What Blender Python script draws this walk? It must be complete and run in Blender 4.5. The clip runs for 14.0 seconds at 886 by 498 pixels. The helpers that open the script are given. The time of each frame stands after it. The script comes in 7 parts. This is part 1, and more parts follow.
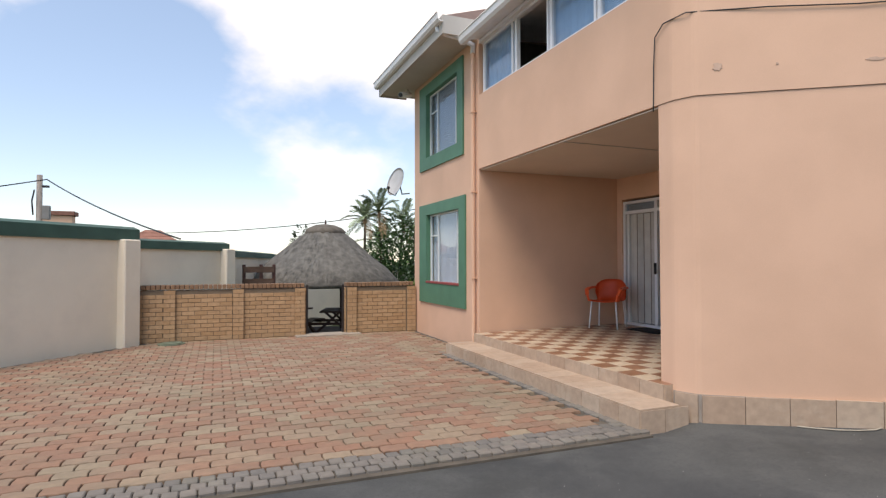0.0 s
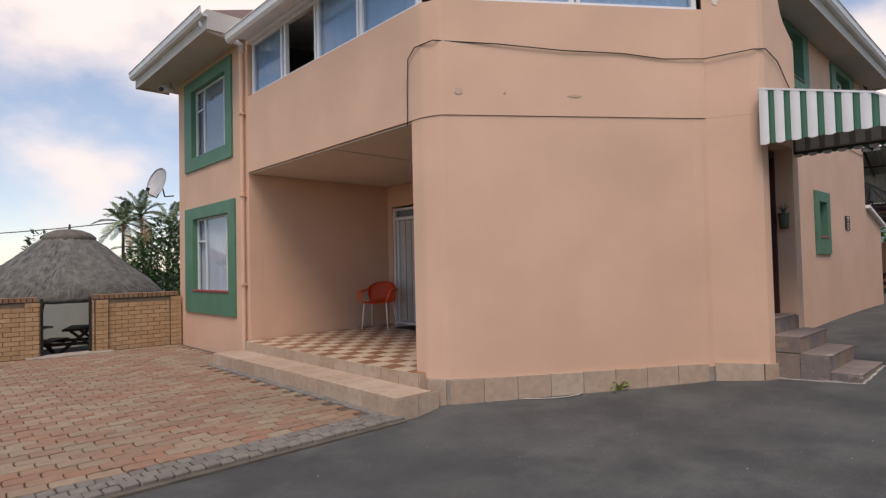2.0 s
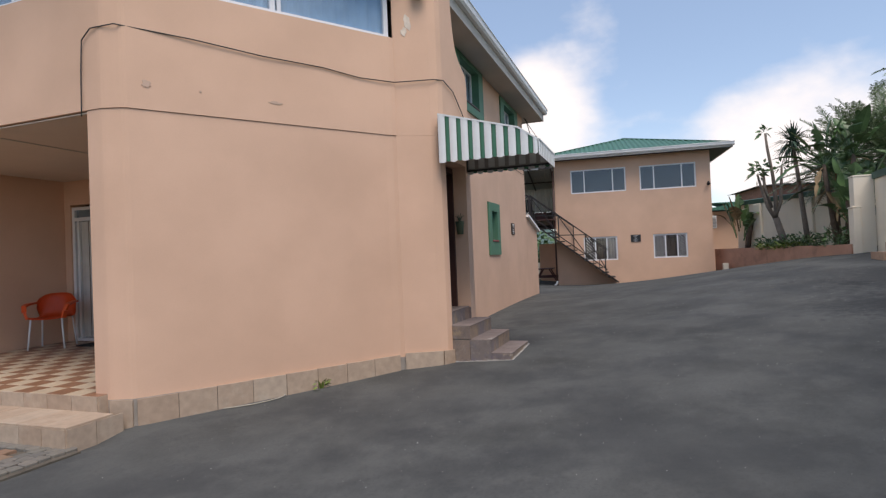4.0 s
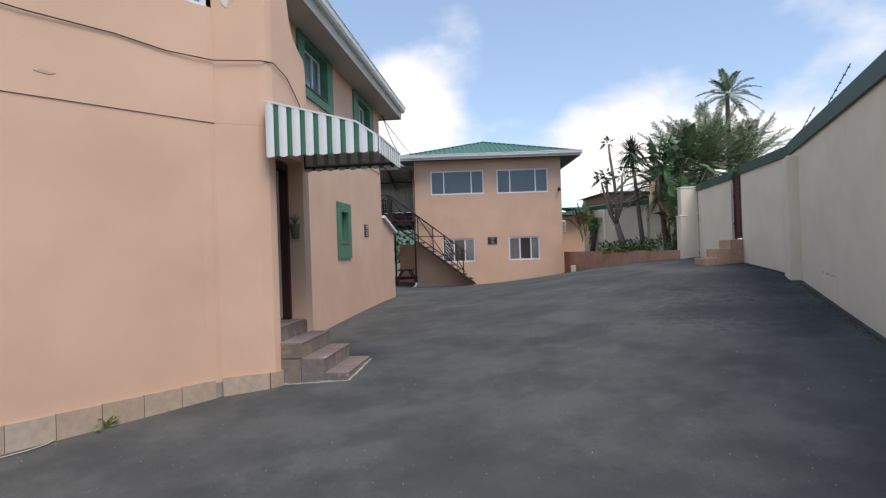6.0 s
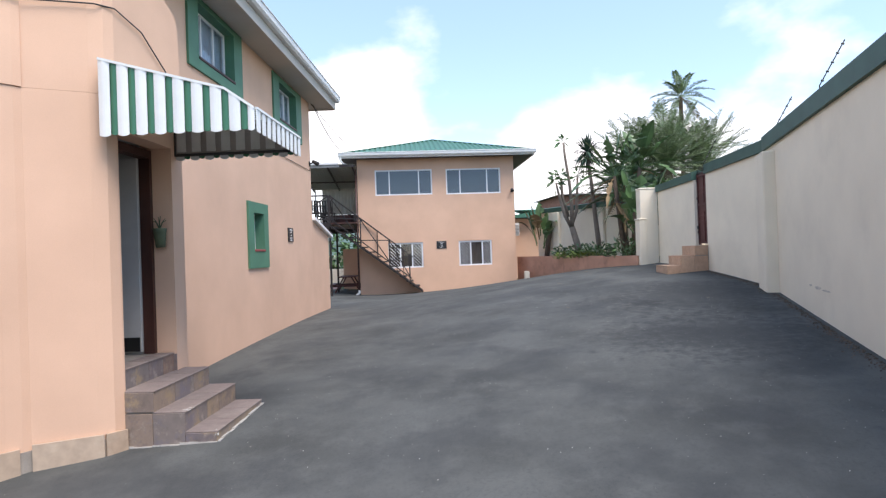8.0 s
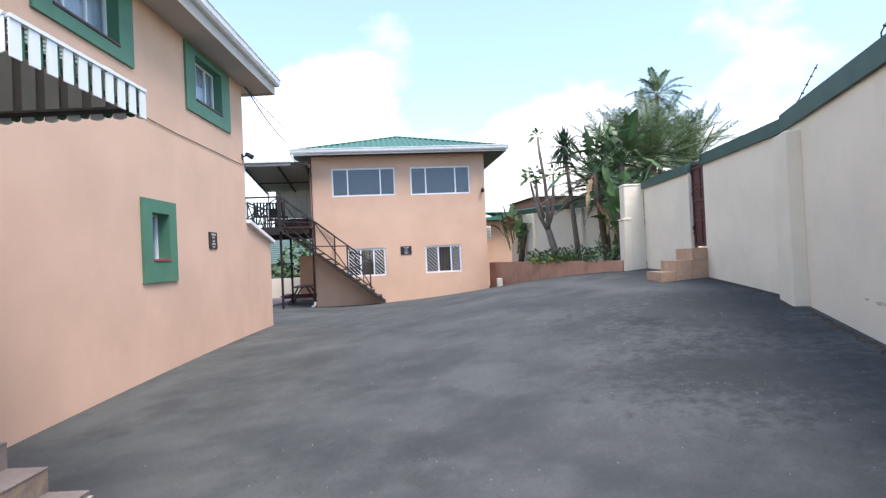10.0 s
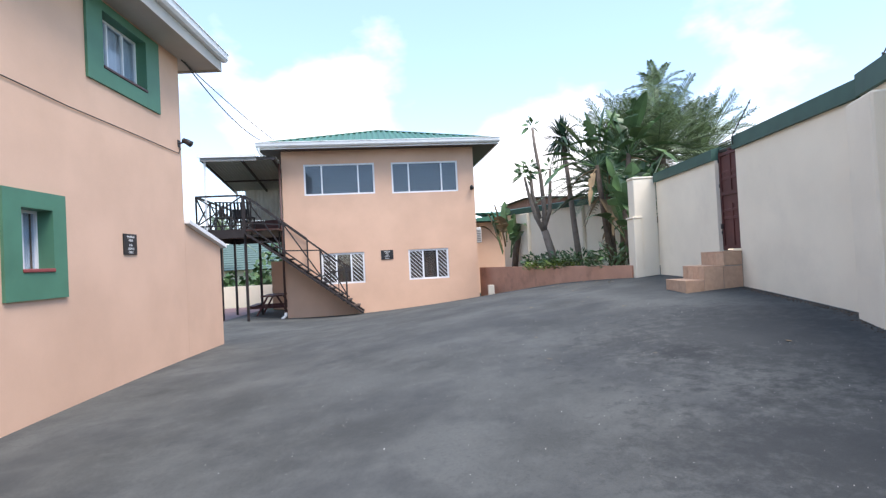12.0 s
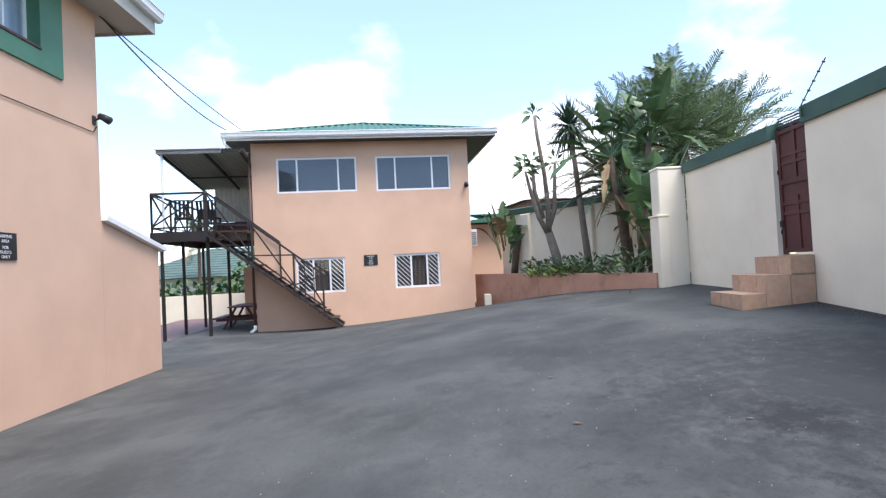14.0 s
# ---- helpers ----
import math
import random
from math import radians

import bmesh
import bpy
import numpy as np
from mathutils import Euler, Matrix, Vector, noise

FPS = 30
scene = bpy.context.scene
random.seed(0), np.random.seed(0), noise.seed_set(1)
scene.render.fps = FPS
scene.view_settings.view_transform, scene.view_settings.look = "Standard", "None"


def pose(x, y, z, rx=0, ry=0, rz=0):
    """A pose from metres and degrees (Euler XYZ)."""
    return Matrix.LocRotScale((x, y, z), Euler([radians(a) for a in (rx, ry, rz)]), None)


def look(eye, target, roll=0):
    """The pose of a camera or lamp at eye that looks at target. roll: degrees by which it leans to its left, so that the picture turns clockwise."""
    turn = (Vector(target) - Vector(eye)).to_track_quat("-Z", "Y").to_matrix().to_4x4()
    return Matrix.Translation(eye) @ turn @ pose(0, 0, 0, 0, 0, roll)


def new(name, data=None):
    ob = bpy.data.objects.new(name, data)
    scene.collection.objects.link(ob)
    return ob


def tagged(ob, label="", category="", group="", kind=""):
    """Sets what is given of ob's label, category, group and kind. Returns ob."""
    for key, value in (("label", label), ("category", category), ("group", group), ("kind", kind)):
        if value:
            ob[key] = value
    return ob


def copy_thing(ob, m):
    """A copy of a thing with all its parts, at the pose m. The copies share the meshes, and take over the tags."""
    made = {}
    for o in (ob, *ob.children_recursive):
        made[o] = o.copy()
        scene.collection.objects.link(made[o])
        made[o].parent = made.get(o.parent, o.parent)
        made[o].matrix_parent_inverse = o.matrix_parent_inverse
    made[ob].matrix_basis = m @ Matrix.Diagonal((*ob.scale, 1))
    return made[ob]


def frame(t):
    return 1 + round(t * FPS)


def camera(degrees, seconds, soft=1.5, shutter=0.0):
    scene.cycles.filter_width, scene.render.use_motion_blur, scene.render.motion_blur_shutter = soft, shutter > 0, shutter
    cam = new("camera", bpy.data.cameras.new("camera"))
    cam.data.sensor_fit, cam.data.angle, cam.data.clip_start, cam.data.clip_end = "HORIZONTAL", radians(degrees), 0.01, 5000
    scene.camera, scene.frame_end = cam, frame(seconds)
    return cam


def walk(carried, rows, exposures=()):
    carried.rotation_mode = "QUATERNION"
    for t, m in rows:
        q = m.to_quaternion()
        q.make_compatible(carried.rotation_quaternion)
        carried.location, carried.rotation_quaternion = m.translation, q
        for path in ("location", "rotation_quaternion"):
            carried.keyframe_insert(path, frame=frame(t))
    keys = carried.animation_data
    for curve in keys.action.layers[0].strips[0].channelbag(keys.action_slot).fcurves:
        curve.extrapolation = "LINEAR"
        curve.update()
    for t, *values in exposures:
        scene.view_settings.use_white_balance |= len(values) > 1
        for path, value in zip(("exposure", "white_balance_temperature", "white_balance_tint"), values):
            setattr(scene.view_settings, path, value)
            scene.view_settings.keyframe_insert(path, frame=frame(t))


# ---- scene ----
cam = camera(75.9, 14.0, soft=1.3)
PATH = [
    (0, (1.087, -0.278, 1.193), (1.829, 1.579, 1.239), -0.1),
    (0.5, (1.107, -0.347, 1.183), (1.937, 1.472, 1.234), -0.4),
    (1, (1.142, -0.414, 1.151), (2.122, 1.329, 1.21), -0.6),
    (1.5, (1.154, -0.491, 1.137), (2.327, 1.128, 1.201), -0.9),
    (2, (1.181, -0.608, 1.144), (2.543, 0.855, 1.205), -1.3),
    (2.5, (1.192, -0.705, 1.159), (2.729, 0.573, 1.213), -1.7),
    (3, (1.181, -0.773, 1.156), (2.861, 0.312, 1.206), -2.0),
    (3.5, (1.157, -0.852, 1.162), (2.954, 0.024, 1.205), -2.3),
    (4, (1.165, -0.915, 1.172), (3.047, -0.238, 1.206), -2.4),
    (6.5, (2.294, -1.125, 1.319), (4.286, -0.948, 1.328), -1.8),
    (7, (2.692, -1.169, 1.346), (4.688, -1.031, 1.357), -1.8),
    (7.5, (3.114, -1.271, 1.353), (5.112, -1.171, 1.364), -2.0),
    (8, (3.566, -1.365, 1.372), (5.565, -1.289, 1.384), -2.0),
    (8.5, (4.056, -1.447, 1.381), (6.056, -1.399, 1.396), -2.2),
    (11, (6.462, -1.815, 1.397), (8.461, -1.843, 1.431), -2.7),
    (11.5, (6.96, -1.904, 1.405), (8.959, -1.933, 1.443), -2.8),
    (12, (7.419, -1.942, 1.417), (9.419, -1.976, 1.455), -2.9),
    (12.5, (7.904, -1.999, 1.392), (9.904, -2.035, 1.437), -2.9),
    (13, (8.393, -2.036, 1.382), (10.392, -2.074, 1.433), -3.0),
    (13.5, (8.877, -2.062, 1.44), (10.876, -2.11, 1.487), -2.9),
    (14, (9.404, -2.155, 1.427), (11.402, -2.2, 1.483), -2.9),
]
walk(cam, [(t, look(eye, target, roll)) for t, eye, target, roll in PATH],
     exposures=[(0, 0.82, 7300, 17), (1.5, 0.48, 7350, 20), (2.5, 0.39, 7450, 23), (3.5, 0.47, 7150, 18), (4, 0.54, 7000, 17), (6.5, 0.76, 6750, 15), (8, 1.31, 6600, 15), (9, 1.50, 6500, 15), (14, 1.51, 6450, 15)])

# ---- sky, sun and exposure ----
world = bpy.data.worlds.new("sky")
scene.world = world
world.use_nodes = True
SUN_ELEVATION, SUN_AZIMUTH = radians(61), radians(229)   # azimuth: clockwise from +y


def build_sky():
    t = world.node_tree
    t.nodes.clear()
    out = t.nodes.new("ShaderNodeOutputWorld")
    sky = t.nodes.new("ShaderNodeTexSky")
    sky.sky_type, sky.sun_disc = "NISHITA", False
    sky.sun_elevation, sky.sun_rotation = SUN_ELEVATION, SUN_AZIMUTH
    sky.air_density, sky.dust_density, sky.ozone_density = 1.0, 0.1, 0.9
    clear = t.nodes.new("ShaderNodeBackground")
    clear.inputs[1].default_value = 0.138
    cloud = t.nodes.new("ShaderNodeBackground")
    cloud.inputs[0].default_value = (0.97, 0.965, 0.97, 1)
    cloud.inputs[1].default_value = 0.75
    co = t.nodes.new("ShaderNodeTexCoord")
    sep = t.nodes.new("ShaderNodeSeparateXYZ")
    t.links.new(co.outputs["Generated"], sep.inputs[0])
    big = t.nodes.new("ShaderNodeTexNoise")
    big.inputs["Scale"].default_value, big.inputs["Detail"].default_value = 2.3, 7
    big.inputs["Roughness"].default_value = 0.52
    stretch = t.nodes.new("ShaderNodeMapping")
    stretch.inputs["Scale"].default_value = (1, 1, 1.7)
    stretch.inputs["Location"].default_value = (0.35, 0.1, 0.0)
    t.links.new(co.outputs["Generated"], stretch.inputs[0])
    t.links.new(stretch.outputs[0], big.inputs["Vector"])
    ramp = t.nodes.new("ShaderNodeMapRange")
    ramp.interpolation_type = "SMOOTHSTEP"
    ramp.inputs["From Min"].default_value, ramp.inputs["From Max"].default_value = 0.55, 0.76
    # banks of cloud: azimuth, height, width (degrees), weight
    total = big.outputs["Fac"]
    for az, el, wide, weight in ((18, 34, 17, 0.28), (13, 17, 10, 0.10), (-22, 24, 9, 0.08), (77, 21, 11, 0.11), (79, 10, 7, 0.11), (103, 10, 7, 0.13), (117, 13, 8, 0.10), (124, 28, 12, 0.13), (56, 8, 10, 0.08)):
        d = Vector((math.sin(radians(az)) * math.cos(radians(el)), math.cos(radians(az)) * math.cos(radians(el)), math.sin(radians(el))))
        dot = t.nodes.new("ShaderNodeVectorMath")
        dot.operation = "DOT_PRODUCT"
        dot.inputs[1].default_value = d
        t.links.new(co.outputs["Generated"], dot.inputs[0])
        near = t.nodes.new("ShaderNodeMapRange")
        near.interpolation_type = "SMOOTHSTEP"
        near.inputs["From Min"].default_value, near.inputs["From Max"].default_value = math.cos(radians(wide * 1.5)), math.cos(radians(wide * 0.25))
        near.inputs["To Max"].default_value = weight
        t.links.new(dot.outputs["Value"], near.inputs["Value"])
        plus = t.nodes.new("ShaderNodeMath")
        plus.operation = "ADD"
        t.links.new(total, plus.inputs[0])
        t.links.new(near.outputs[0], plus.inputs[1])
        total = plus.outputs[0]
    t.links.new(total, ramp.inputs["Value"])
    # haze towards the horizon
    low = t.nodes.new("ShaderNodeMapRange")
    low.inputs["From Min"].default_value, low.inputs["From Max"].default_value = 0.0, 0.22
    low.inputs["To Min"].default_value, low.inputs["To Max"].default_value = 0.06, 0.04
    t.links.new(sep.outputs["Z"], low.inputs["Value"])
    most = t.nodes.new("ShaderNodeMath")
    most.operation = "MAXIMUM"
    t.links.new(ramp.outputs[0], most.inputs[0])
    t.links.new(low.outputs[0], most.inputs[1])
    mix = t.nodes.new("ShaderNodeMixShader")
    t.links.new(sky.outputs[0], clear.inputs[0])
    t.links.new(most.outputs[0], mix.inputs[0])
    # thin high haze evens out the blue
    haze = t.nodes.new("ShaderNodeBackground")
    haze.inputs[0].default_value, haze.inputs[1].default_value = (0.40, 0.66, 1.0, 1), 0.50
    thin = t.nodes.new("ShaderNodeMixShader")
    thin.inputs[0].default_value = 0.38
    t.links.new(clear.outputs[0], thin.inputs[1])
    t.links.new(haze.outputs[0], thin.inputs[2])
    t.links.new(thin.outputs[0], mix.inputs[1])
    t.links.new(cloud.outputs[0], mix.inputs[2])
    t.links.new(mix.outputs[0], out.inputs[0])


build_sky()
sun = new("sun", bpy.data.lights.new("sun", "SUN"))
sun.data.energy, sun.data.angle, sun.data.color = 1.95, radians(34), (1.0, 0.955, 0.89)
sun.matrix_world = look((0, 0, 30), (-30 * math.sin(SUN_AZIMUTH) / math.tan(SUN_ELEVATION), -30 * math.cos(SUN_AZIMUTH) / math.tan(SUN_ELEVATION), 0))

# ---- materials ----
MATS = {}


def mat(name, color, rough=0.7, metal=0.0, var=0.10, scale=6.0, fine=60.0, bump=0.15, dist=0.004, piece=0.0, spec=0.5, tint=None, stain=0.0, stain_color=(0.25, 0.2, 0.16), stain_scale=1.3):
    """A painted or mineral surface: two scales of mottling, fine relief, optional stains and a difference from piece to piece."""
    if name in MATS:
        return MATS[name]
    m = bpy.data.materials.new(name)
    m.use_nodes = True
    t = m.node_tree
    b = t.nodes["Principled BSDF"]
    b.inputs["Metallic"].default_value = metal
    b.inputs["Specular IOR Level"].default_value = spec
    co = t.nodes.new("ShaderNodeTexCoord")
    geo = t.nodes.new("ShaderNodeNewGeometry")
    n1 = t.nodes.new("ShaderNodeTexNoise")
    n1.inputs["Scale"].default_value, n1.inputs["Detail"].default_value = scale, 5
    n2 = t.nodes.new("ShaderNodeTexNoise")
    n2.inputs["Scale"].default_value, n2.inputs["Detail"].default_value = fine, 3
    for n in (n1, n2):
        t.links.new(geo.outputs["Position"], n.inputs["Vector"])
    mix = t.nodes.new("ShaderNodeMix")
    mix.data_type = "RGBA"
    lo = tuple(max(0.0, c * (1 - var)) for c in color)
    hi = tuple(min(1.0, c * (1 + var)) for c in (tint or color))
    mix.inputs["A"].default_value, mix.inputs["B"].default_value = (*lo, 1), (*hi, 1)
    add = t.nodes.new("ShaderNodeMath")
    add.operation, add.inputs[1].default_value = "MULTIPLY_ADD", 0.35
    mr = t.nodes.new("ShaderNodeMapRange")
    mr.inputs["From Min"].default_value, mr.inputs["From Max"].default_value = 0.45, 0.85
    t.links.new(n2.outputs["Fac"], add.inputs[0])
    t.links.new(n1.outputs["Fac"], add.inputs[2])
    t.links.new(add.outputs[0], mr.inputs["Value"])
    t.links.new(mr.outputs[0], mix.inputs["Factor"])
    last = mix.outputs["Result"]
    if stain:
        n3 = t.nodes.new("ShaderNodeTexNoise")
        n3.inputs["Scale"].default_value, n3.inputs["Detail"].default_value = stain_scale, 8
        n3.inputs["Roughness"].default_value = 0.65
        t.links.new(geo.outputs["Position"], n3.inputs["Vector"])
        sr = t.nodes.new("ShaderNodeMapRange")
        sr.inputs["From Min"].default_value, sr.inputs["From Max"].default_value = 0.52, 0.78
        sr.inputs["To Max"].default_value = stain
        t.links.new(n3.outputs["Fac"], sr.inputs["Value"])
        sm = t.nodes.new("ShaderNodeMix")
        sm.data_type = "RGBA"
        sm.inputs["B"].default_value = (*stain_color, 1)
        t.links.new(sr.outputs[0], sm.inputs["Factor"])
        t.links.new(last, sm.inputs["A"])
        last = sm.outputs["Result"]
    if piece:
        info = t.nodes.new("ShaderNodeObjectInfo")
        isl = t.nodes.new("ShaderNodeMath")
        isl.operation = "ADD"
        t.links.new(info.outputs["Random"], isl.inputs[0])
        t.links.new(geo.outputs["Random Per Island"], isl.inputs[1])
        fr = t.nodes.new("ShaderNodeMath")
        fr.operation = "FRACT"
        t.links.new(isl.outputs[0], fr.inputs[0])
        pr = t.nodes.new("ShaderNodeMapRange")
        pr.inputs["To Min"].default_value, pr.inputs["To Max"].default_value = 1 - piece, 1 + piece
        t.links.new(fr.outputs[0], pr.inputs["Value"])
        hsv = t.nodes.new("ShaderNodeHueSaturation")
        t.links.new(pr.outputs[0], hsv.inputs["Value"])
        t.links.new(last, hsv.inputs["Color"])
        last = hsv.outputs["Color"]
    t.links.new(last, b.inputs["Base Color"])
    rr = t.nodes.new("ShaderNodeMapRange")
    rr.inputs["To Min"].default_value, rr.inputs["To Max"].default_value = max(0.02, rough - 0.08), min(1, rough + 0.08)
    t.links.new(n2.outputs["Fac"], rr.inputs["Value"])
    t.links.new(rr.outputs[0], b.inputs["Roughness"])
    if bump:
        bp = t.nodes.new("ShaderNodeBump")
        bp.inputs["Strength"].default_value, bp.inputs["Distance"].default_value = bump, dist
        t.links.new(add.outputs[0], bp.inputs["Height"])
        t.links.new(bp.outputs[0], b.inputs["Normal"])
    MATS[name] = m
    return m


def palette(name, colors, rough=0.85, bump=0.4, fine=70.0, dist=0.004):
    """Pieces that each take one colour of a short scale."""
    m = mat(name, colors[0], rough, bump=bump, fine=fine, dist=dist, var=0.14, scale=9)
    t = m.node_tree
    b = t.nodes["Principled BSDF"]
    old = b.inputs["Base Color"].links[0].from_socket
    info = t.nodes.new("ShaderNodeObjectInfo")
    geo = t.nodes.new("ShaderNodeNewGeometry")
    add = t.nodes.new("ShaderNodeMath")
    add.operation = "ADD"
    fr = t.nodes.new("ShaderNodeMath")
    fr.operation = "FRACT"
    t.links.new(info.outputs["Random"], add.inputs[0])
    t.links.new(geo.outputs["Random Per Island"], add.inputs[1])
    t.links.new(add.outputs[0], fr.inputs[0])
    ramp = t.nodes.new("ShaderNodeValToRGB")
    ramp.color_ramp.interpolation = "LINEAR"
    n = len(colors)
    while len(ramp.color_ramp.elements) < n:
        ramp.color_ramp.elements.new(0.5)
    for i, c in enumerate(colors):
        e = ramp.color_ramp.elements[i]
        e.position = i / (n - 1)
        e.color = (*c, 1)
    t.links.new(fr.outputs[0], ramp.inputs[0])
    nz = t.nodes.new("ShaderNodeTexNoise")
    nz.inputs["Scale"].default_value, nz.inputs["Detail"].default_value = 14, 6
    t.links.new(geo.outputs["Position"], nz.inputs["Vector"])
    k = t.nodes.new("ShaderNodeMapRange")
    k.inputs["To Min"].default_value, k.inputs["To Max"].default_value = 0.72, 1.22
    t.links.new(nz.outputs["Fac"], k.inputs["Value"])
    mul = t.nodes.new("ShaderNodeMix")
    mul.data_type, mul.blend_type = "RGBA", "MULTIPLY"
    mul.inputs["Factor"].default_value = 1
    t.links.new(ramp.outputs[0], mul.inputs["A"])
    t.links.new(k.outputs[0], mul.inputs["B"])
    t.links.new(mul.outputs["Result"], b.inputs["Base Color"])
    return m


def glass(name, tint=(0.9, 0.95, 1.0), clear=0.9):
    if name in MATS:
        return MATS[name]
    m = bpy.data.materials.new(name)
    m.use_nodes = True
    t = m.node_tree
    t.nodes.clear()
    out = t.nodes.new("ShaderNodeOutputMaterial")
    tr = t.nodes.new("ShaderNodeBsdfTransparent")
    tr.inputs[0].default_value = (*(c * clear for c in tint), 1)
    gl = t.nodes.new("ShaderNodeBsdfGlossy")
    gl.inputs["Roughness"].default_value = 0.03
    lw = t.nodes.new("ShaderNodeLayerWeight")
    lw.inputs["Blend"].default_value = 0.5
    pw = t.nodes.new("ShaderNodeMath")
    pw.operation, pw.inputs[1].default_value = "POWER", 5.0
    t.links.new(lw.outputs["Facing"], pw.inputs[0])
    fz = t.nodes.new("ShaderNodeMapRange")
    fz.inputs["To Min"].default_value, fz.inputs["To Max"].default_value = 0.045, 1.0
    t.links.new(pw.outputs[0], fz.inputs["Value"])
    mx = t.nodes.new("ShaderNodeMixShader")
    t.links.new(fz.outputs[0], mx.inputs[0])
    t.links.new(tr.outputs[0], mx.inputs[1])
    t.links.new(gl.outputs[0], mx.inputs[2])
    t.links.new(mx.outputs[0], out.inputs[0])
    MATS[name] = m
    return m


PEACH = mat("peach_plaster", (0.642, 0.409, 0.280), 0.85, var=0.05, scale=1.1, fine=140, bump=0.22, dist=0.003, tint=(0.672, 0.433, 0.300), stain=0.16, stain_color=(0.52, 0.315, 0.21), stain_scale=0.7)
CREAM = mat("cream_plaster", (0.805, 0.715, 0.568), 0.85, var=0.05, scale=1.3, fine=110, bump=0.25, dist=0.003, stain=0.2, stain_color=(0.42, 0.36, 0.28), stain_scale=1.0)
GREEN = mat("green_paint", (0.070, 0.190, 0.115), 0.6, var=0.10, scale=3, fine=90, bump=0.12, dist=0.002)
CAPGREEN = mat("dark_green_cap_paint", (0.034, 0.088, 0.064), 0.6, var=0.15, scale=3, fine=90, bump=0.15, dist=0.002)
REDSILL = mat("red_sill_paint", (0.26, 0.055, 0.05), 0.55, var=0.12, bump=0.1)
WHITE = mat("white_paint", (0.74, 0.74, 0.72), 0.45, var=0.05, bump=0.05, dist=0.001)
ALU = mat("white_aluminium", (0.76, 0.77, 0.78), 0.35, var=0.03, bump=0.0)
SOFFIT = mat("soffit_board", (0.46, 0.43, 0.38), 0.75, var=0.07, scale=1.5, bump=0.08)
PORCHCEIL = mat("porch_ceiling_paint", (0.62, 0.52, 0.42), 0.7, var=0.06, scale=1.0, bump=0.08)
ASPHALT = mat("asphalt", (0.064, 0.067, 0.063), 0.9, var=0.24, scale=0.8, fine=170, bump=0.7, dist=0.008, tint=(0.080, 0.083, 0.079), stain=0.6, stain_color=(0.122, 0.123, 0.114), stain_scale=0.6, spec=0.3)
SKIRT = palette("tan_tile", [(0.44, 0.325, 0.235), (0.47, 0.355, 0.26), (0.41, 0.295, 0.21), (0.49, 0.385, 0.29)], rough=0.5, bump=0.15)
GROUT = mat("grout", (0.30, 0.26, 0.22), 0.9, var=0.15, fine=120)
TILE_BROWN = palette("brown_tile", [(0.25, 0.125, 0.070), (0.29, 0.15, 0.086), (0.22, 0.11, 0.062)], rough=0.4, bump=0.1)
TILE_CREAM = palette("cream_tile", [(0.52, 0.41, 0.29), (0.57, 0.46, 0.33), (0.48, 0.37, 0.26)], rough=0.4, bump=0.1)
SLATE = palette("slate_tile", [(0.19, 0.145, 0.12), (0.25, 0.185, 0.145), (0.31, 0.225, 0.145), (0.16, 0.14, 0.145), (0.26, 0.165, 0.12)], rough=0.5, bump=0.3, fine=40)
BRICK = palette("yellow_face_brick", [(0.43, 0.27, 0.145), (0.48, 0.31, 0.17), (0.40, 0.245, 0.125), (0.46, 0.29, 0.155)], rough=0.85, bump=0.35)
MORTAR = mat("mortar", (0.20, 0.15, 0.10), 0.95, var=0.12, fine=120, bump=0.3)
PAVER = palette("clay_paver", [(0.255, 0.142, 0.094), (0.29, 0.158, 0.10), (0.245, 0.15, 0.10), (0.28, 0.20, 0.135), (0.30, 0.235, 0.158), (0.28, 0.146, 0.092)], rough=0.9, bump=0.5, fine=90)
COBBLE = palette("grey_cobble", [(0.17, 0.155, 0.135), (0.21, 0.185, 0.155), (0.15, 0.14, 0.125), (0.22, 0.20, 0.165)], rough=0.95, bump=0.6, fine=70)
BEDDING = mat("bedding_sand", (0.10, 0.085, 0.065), 0.95, var=0.25, fine=150, bump=0.5)
DARKSTEEL = mat("dark_brown_steel", (0.022, 0.017, 0.016), 0.5, var=0.2, bump=0.05)
DARKWOOD = mat("dark_stained_wood", (0.055, 0.02, 0.014), 0.5, var=0.3, scale=3, fine=60, bump=0.2)
REDWOOD = mat("red_brown_steel", (0.085, 0.024, 0.020), 0.6, var=0.2, scale=3, fine=80, bump=0.15, stain=0.3, stain_color=(0.05, 0.02, 0.015))
BLACK = mat("black_paint", (0.014, 0.014, 0.014), 0.45, var=0.2, bump=0.03)
ROOFGREEN = mat("green_roof_sheet", (0.050, 0.155, 0.105), 0.5, var=0.10, scale=2, bump=0.05)
ROOFGREY = mat("grey_corrugated_sheet", (0.42, 0.42, 0.40), 0.5, metal=0.2, var=0.1, scale=2, bump=0.05)
GLASS = glass("window_glass")
GLASSDARK = glass("tinted_window_glass", (0.8, 0.85, 0.9), 0.30)
CURTAIN = mat("pale_curtain", (0.68, 0.71, 0.72), 0.9, var=0.08, scale=8, bump=0.1)
# pale blue puts the sky's reflection in the balcony glass into the curtain colour
SKYCURTAIN = mat("sky_reflection_curtain", (0.42, 0.58, 0.70), 0.9, var=0.1, scale=5, bump=0.1)
INTERIOR = mat("interior_paint", (0.48, 0.47, 0.45), 0.9, var=0.05, bump=0.05)
# dark base colour stands in for the shade of rooms behind windows
DARKROOM = mat("unlit_room_shade", (0.10, 0.09, 0.08), 0.9, var=0.1, bump=0.05)

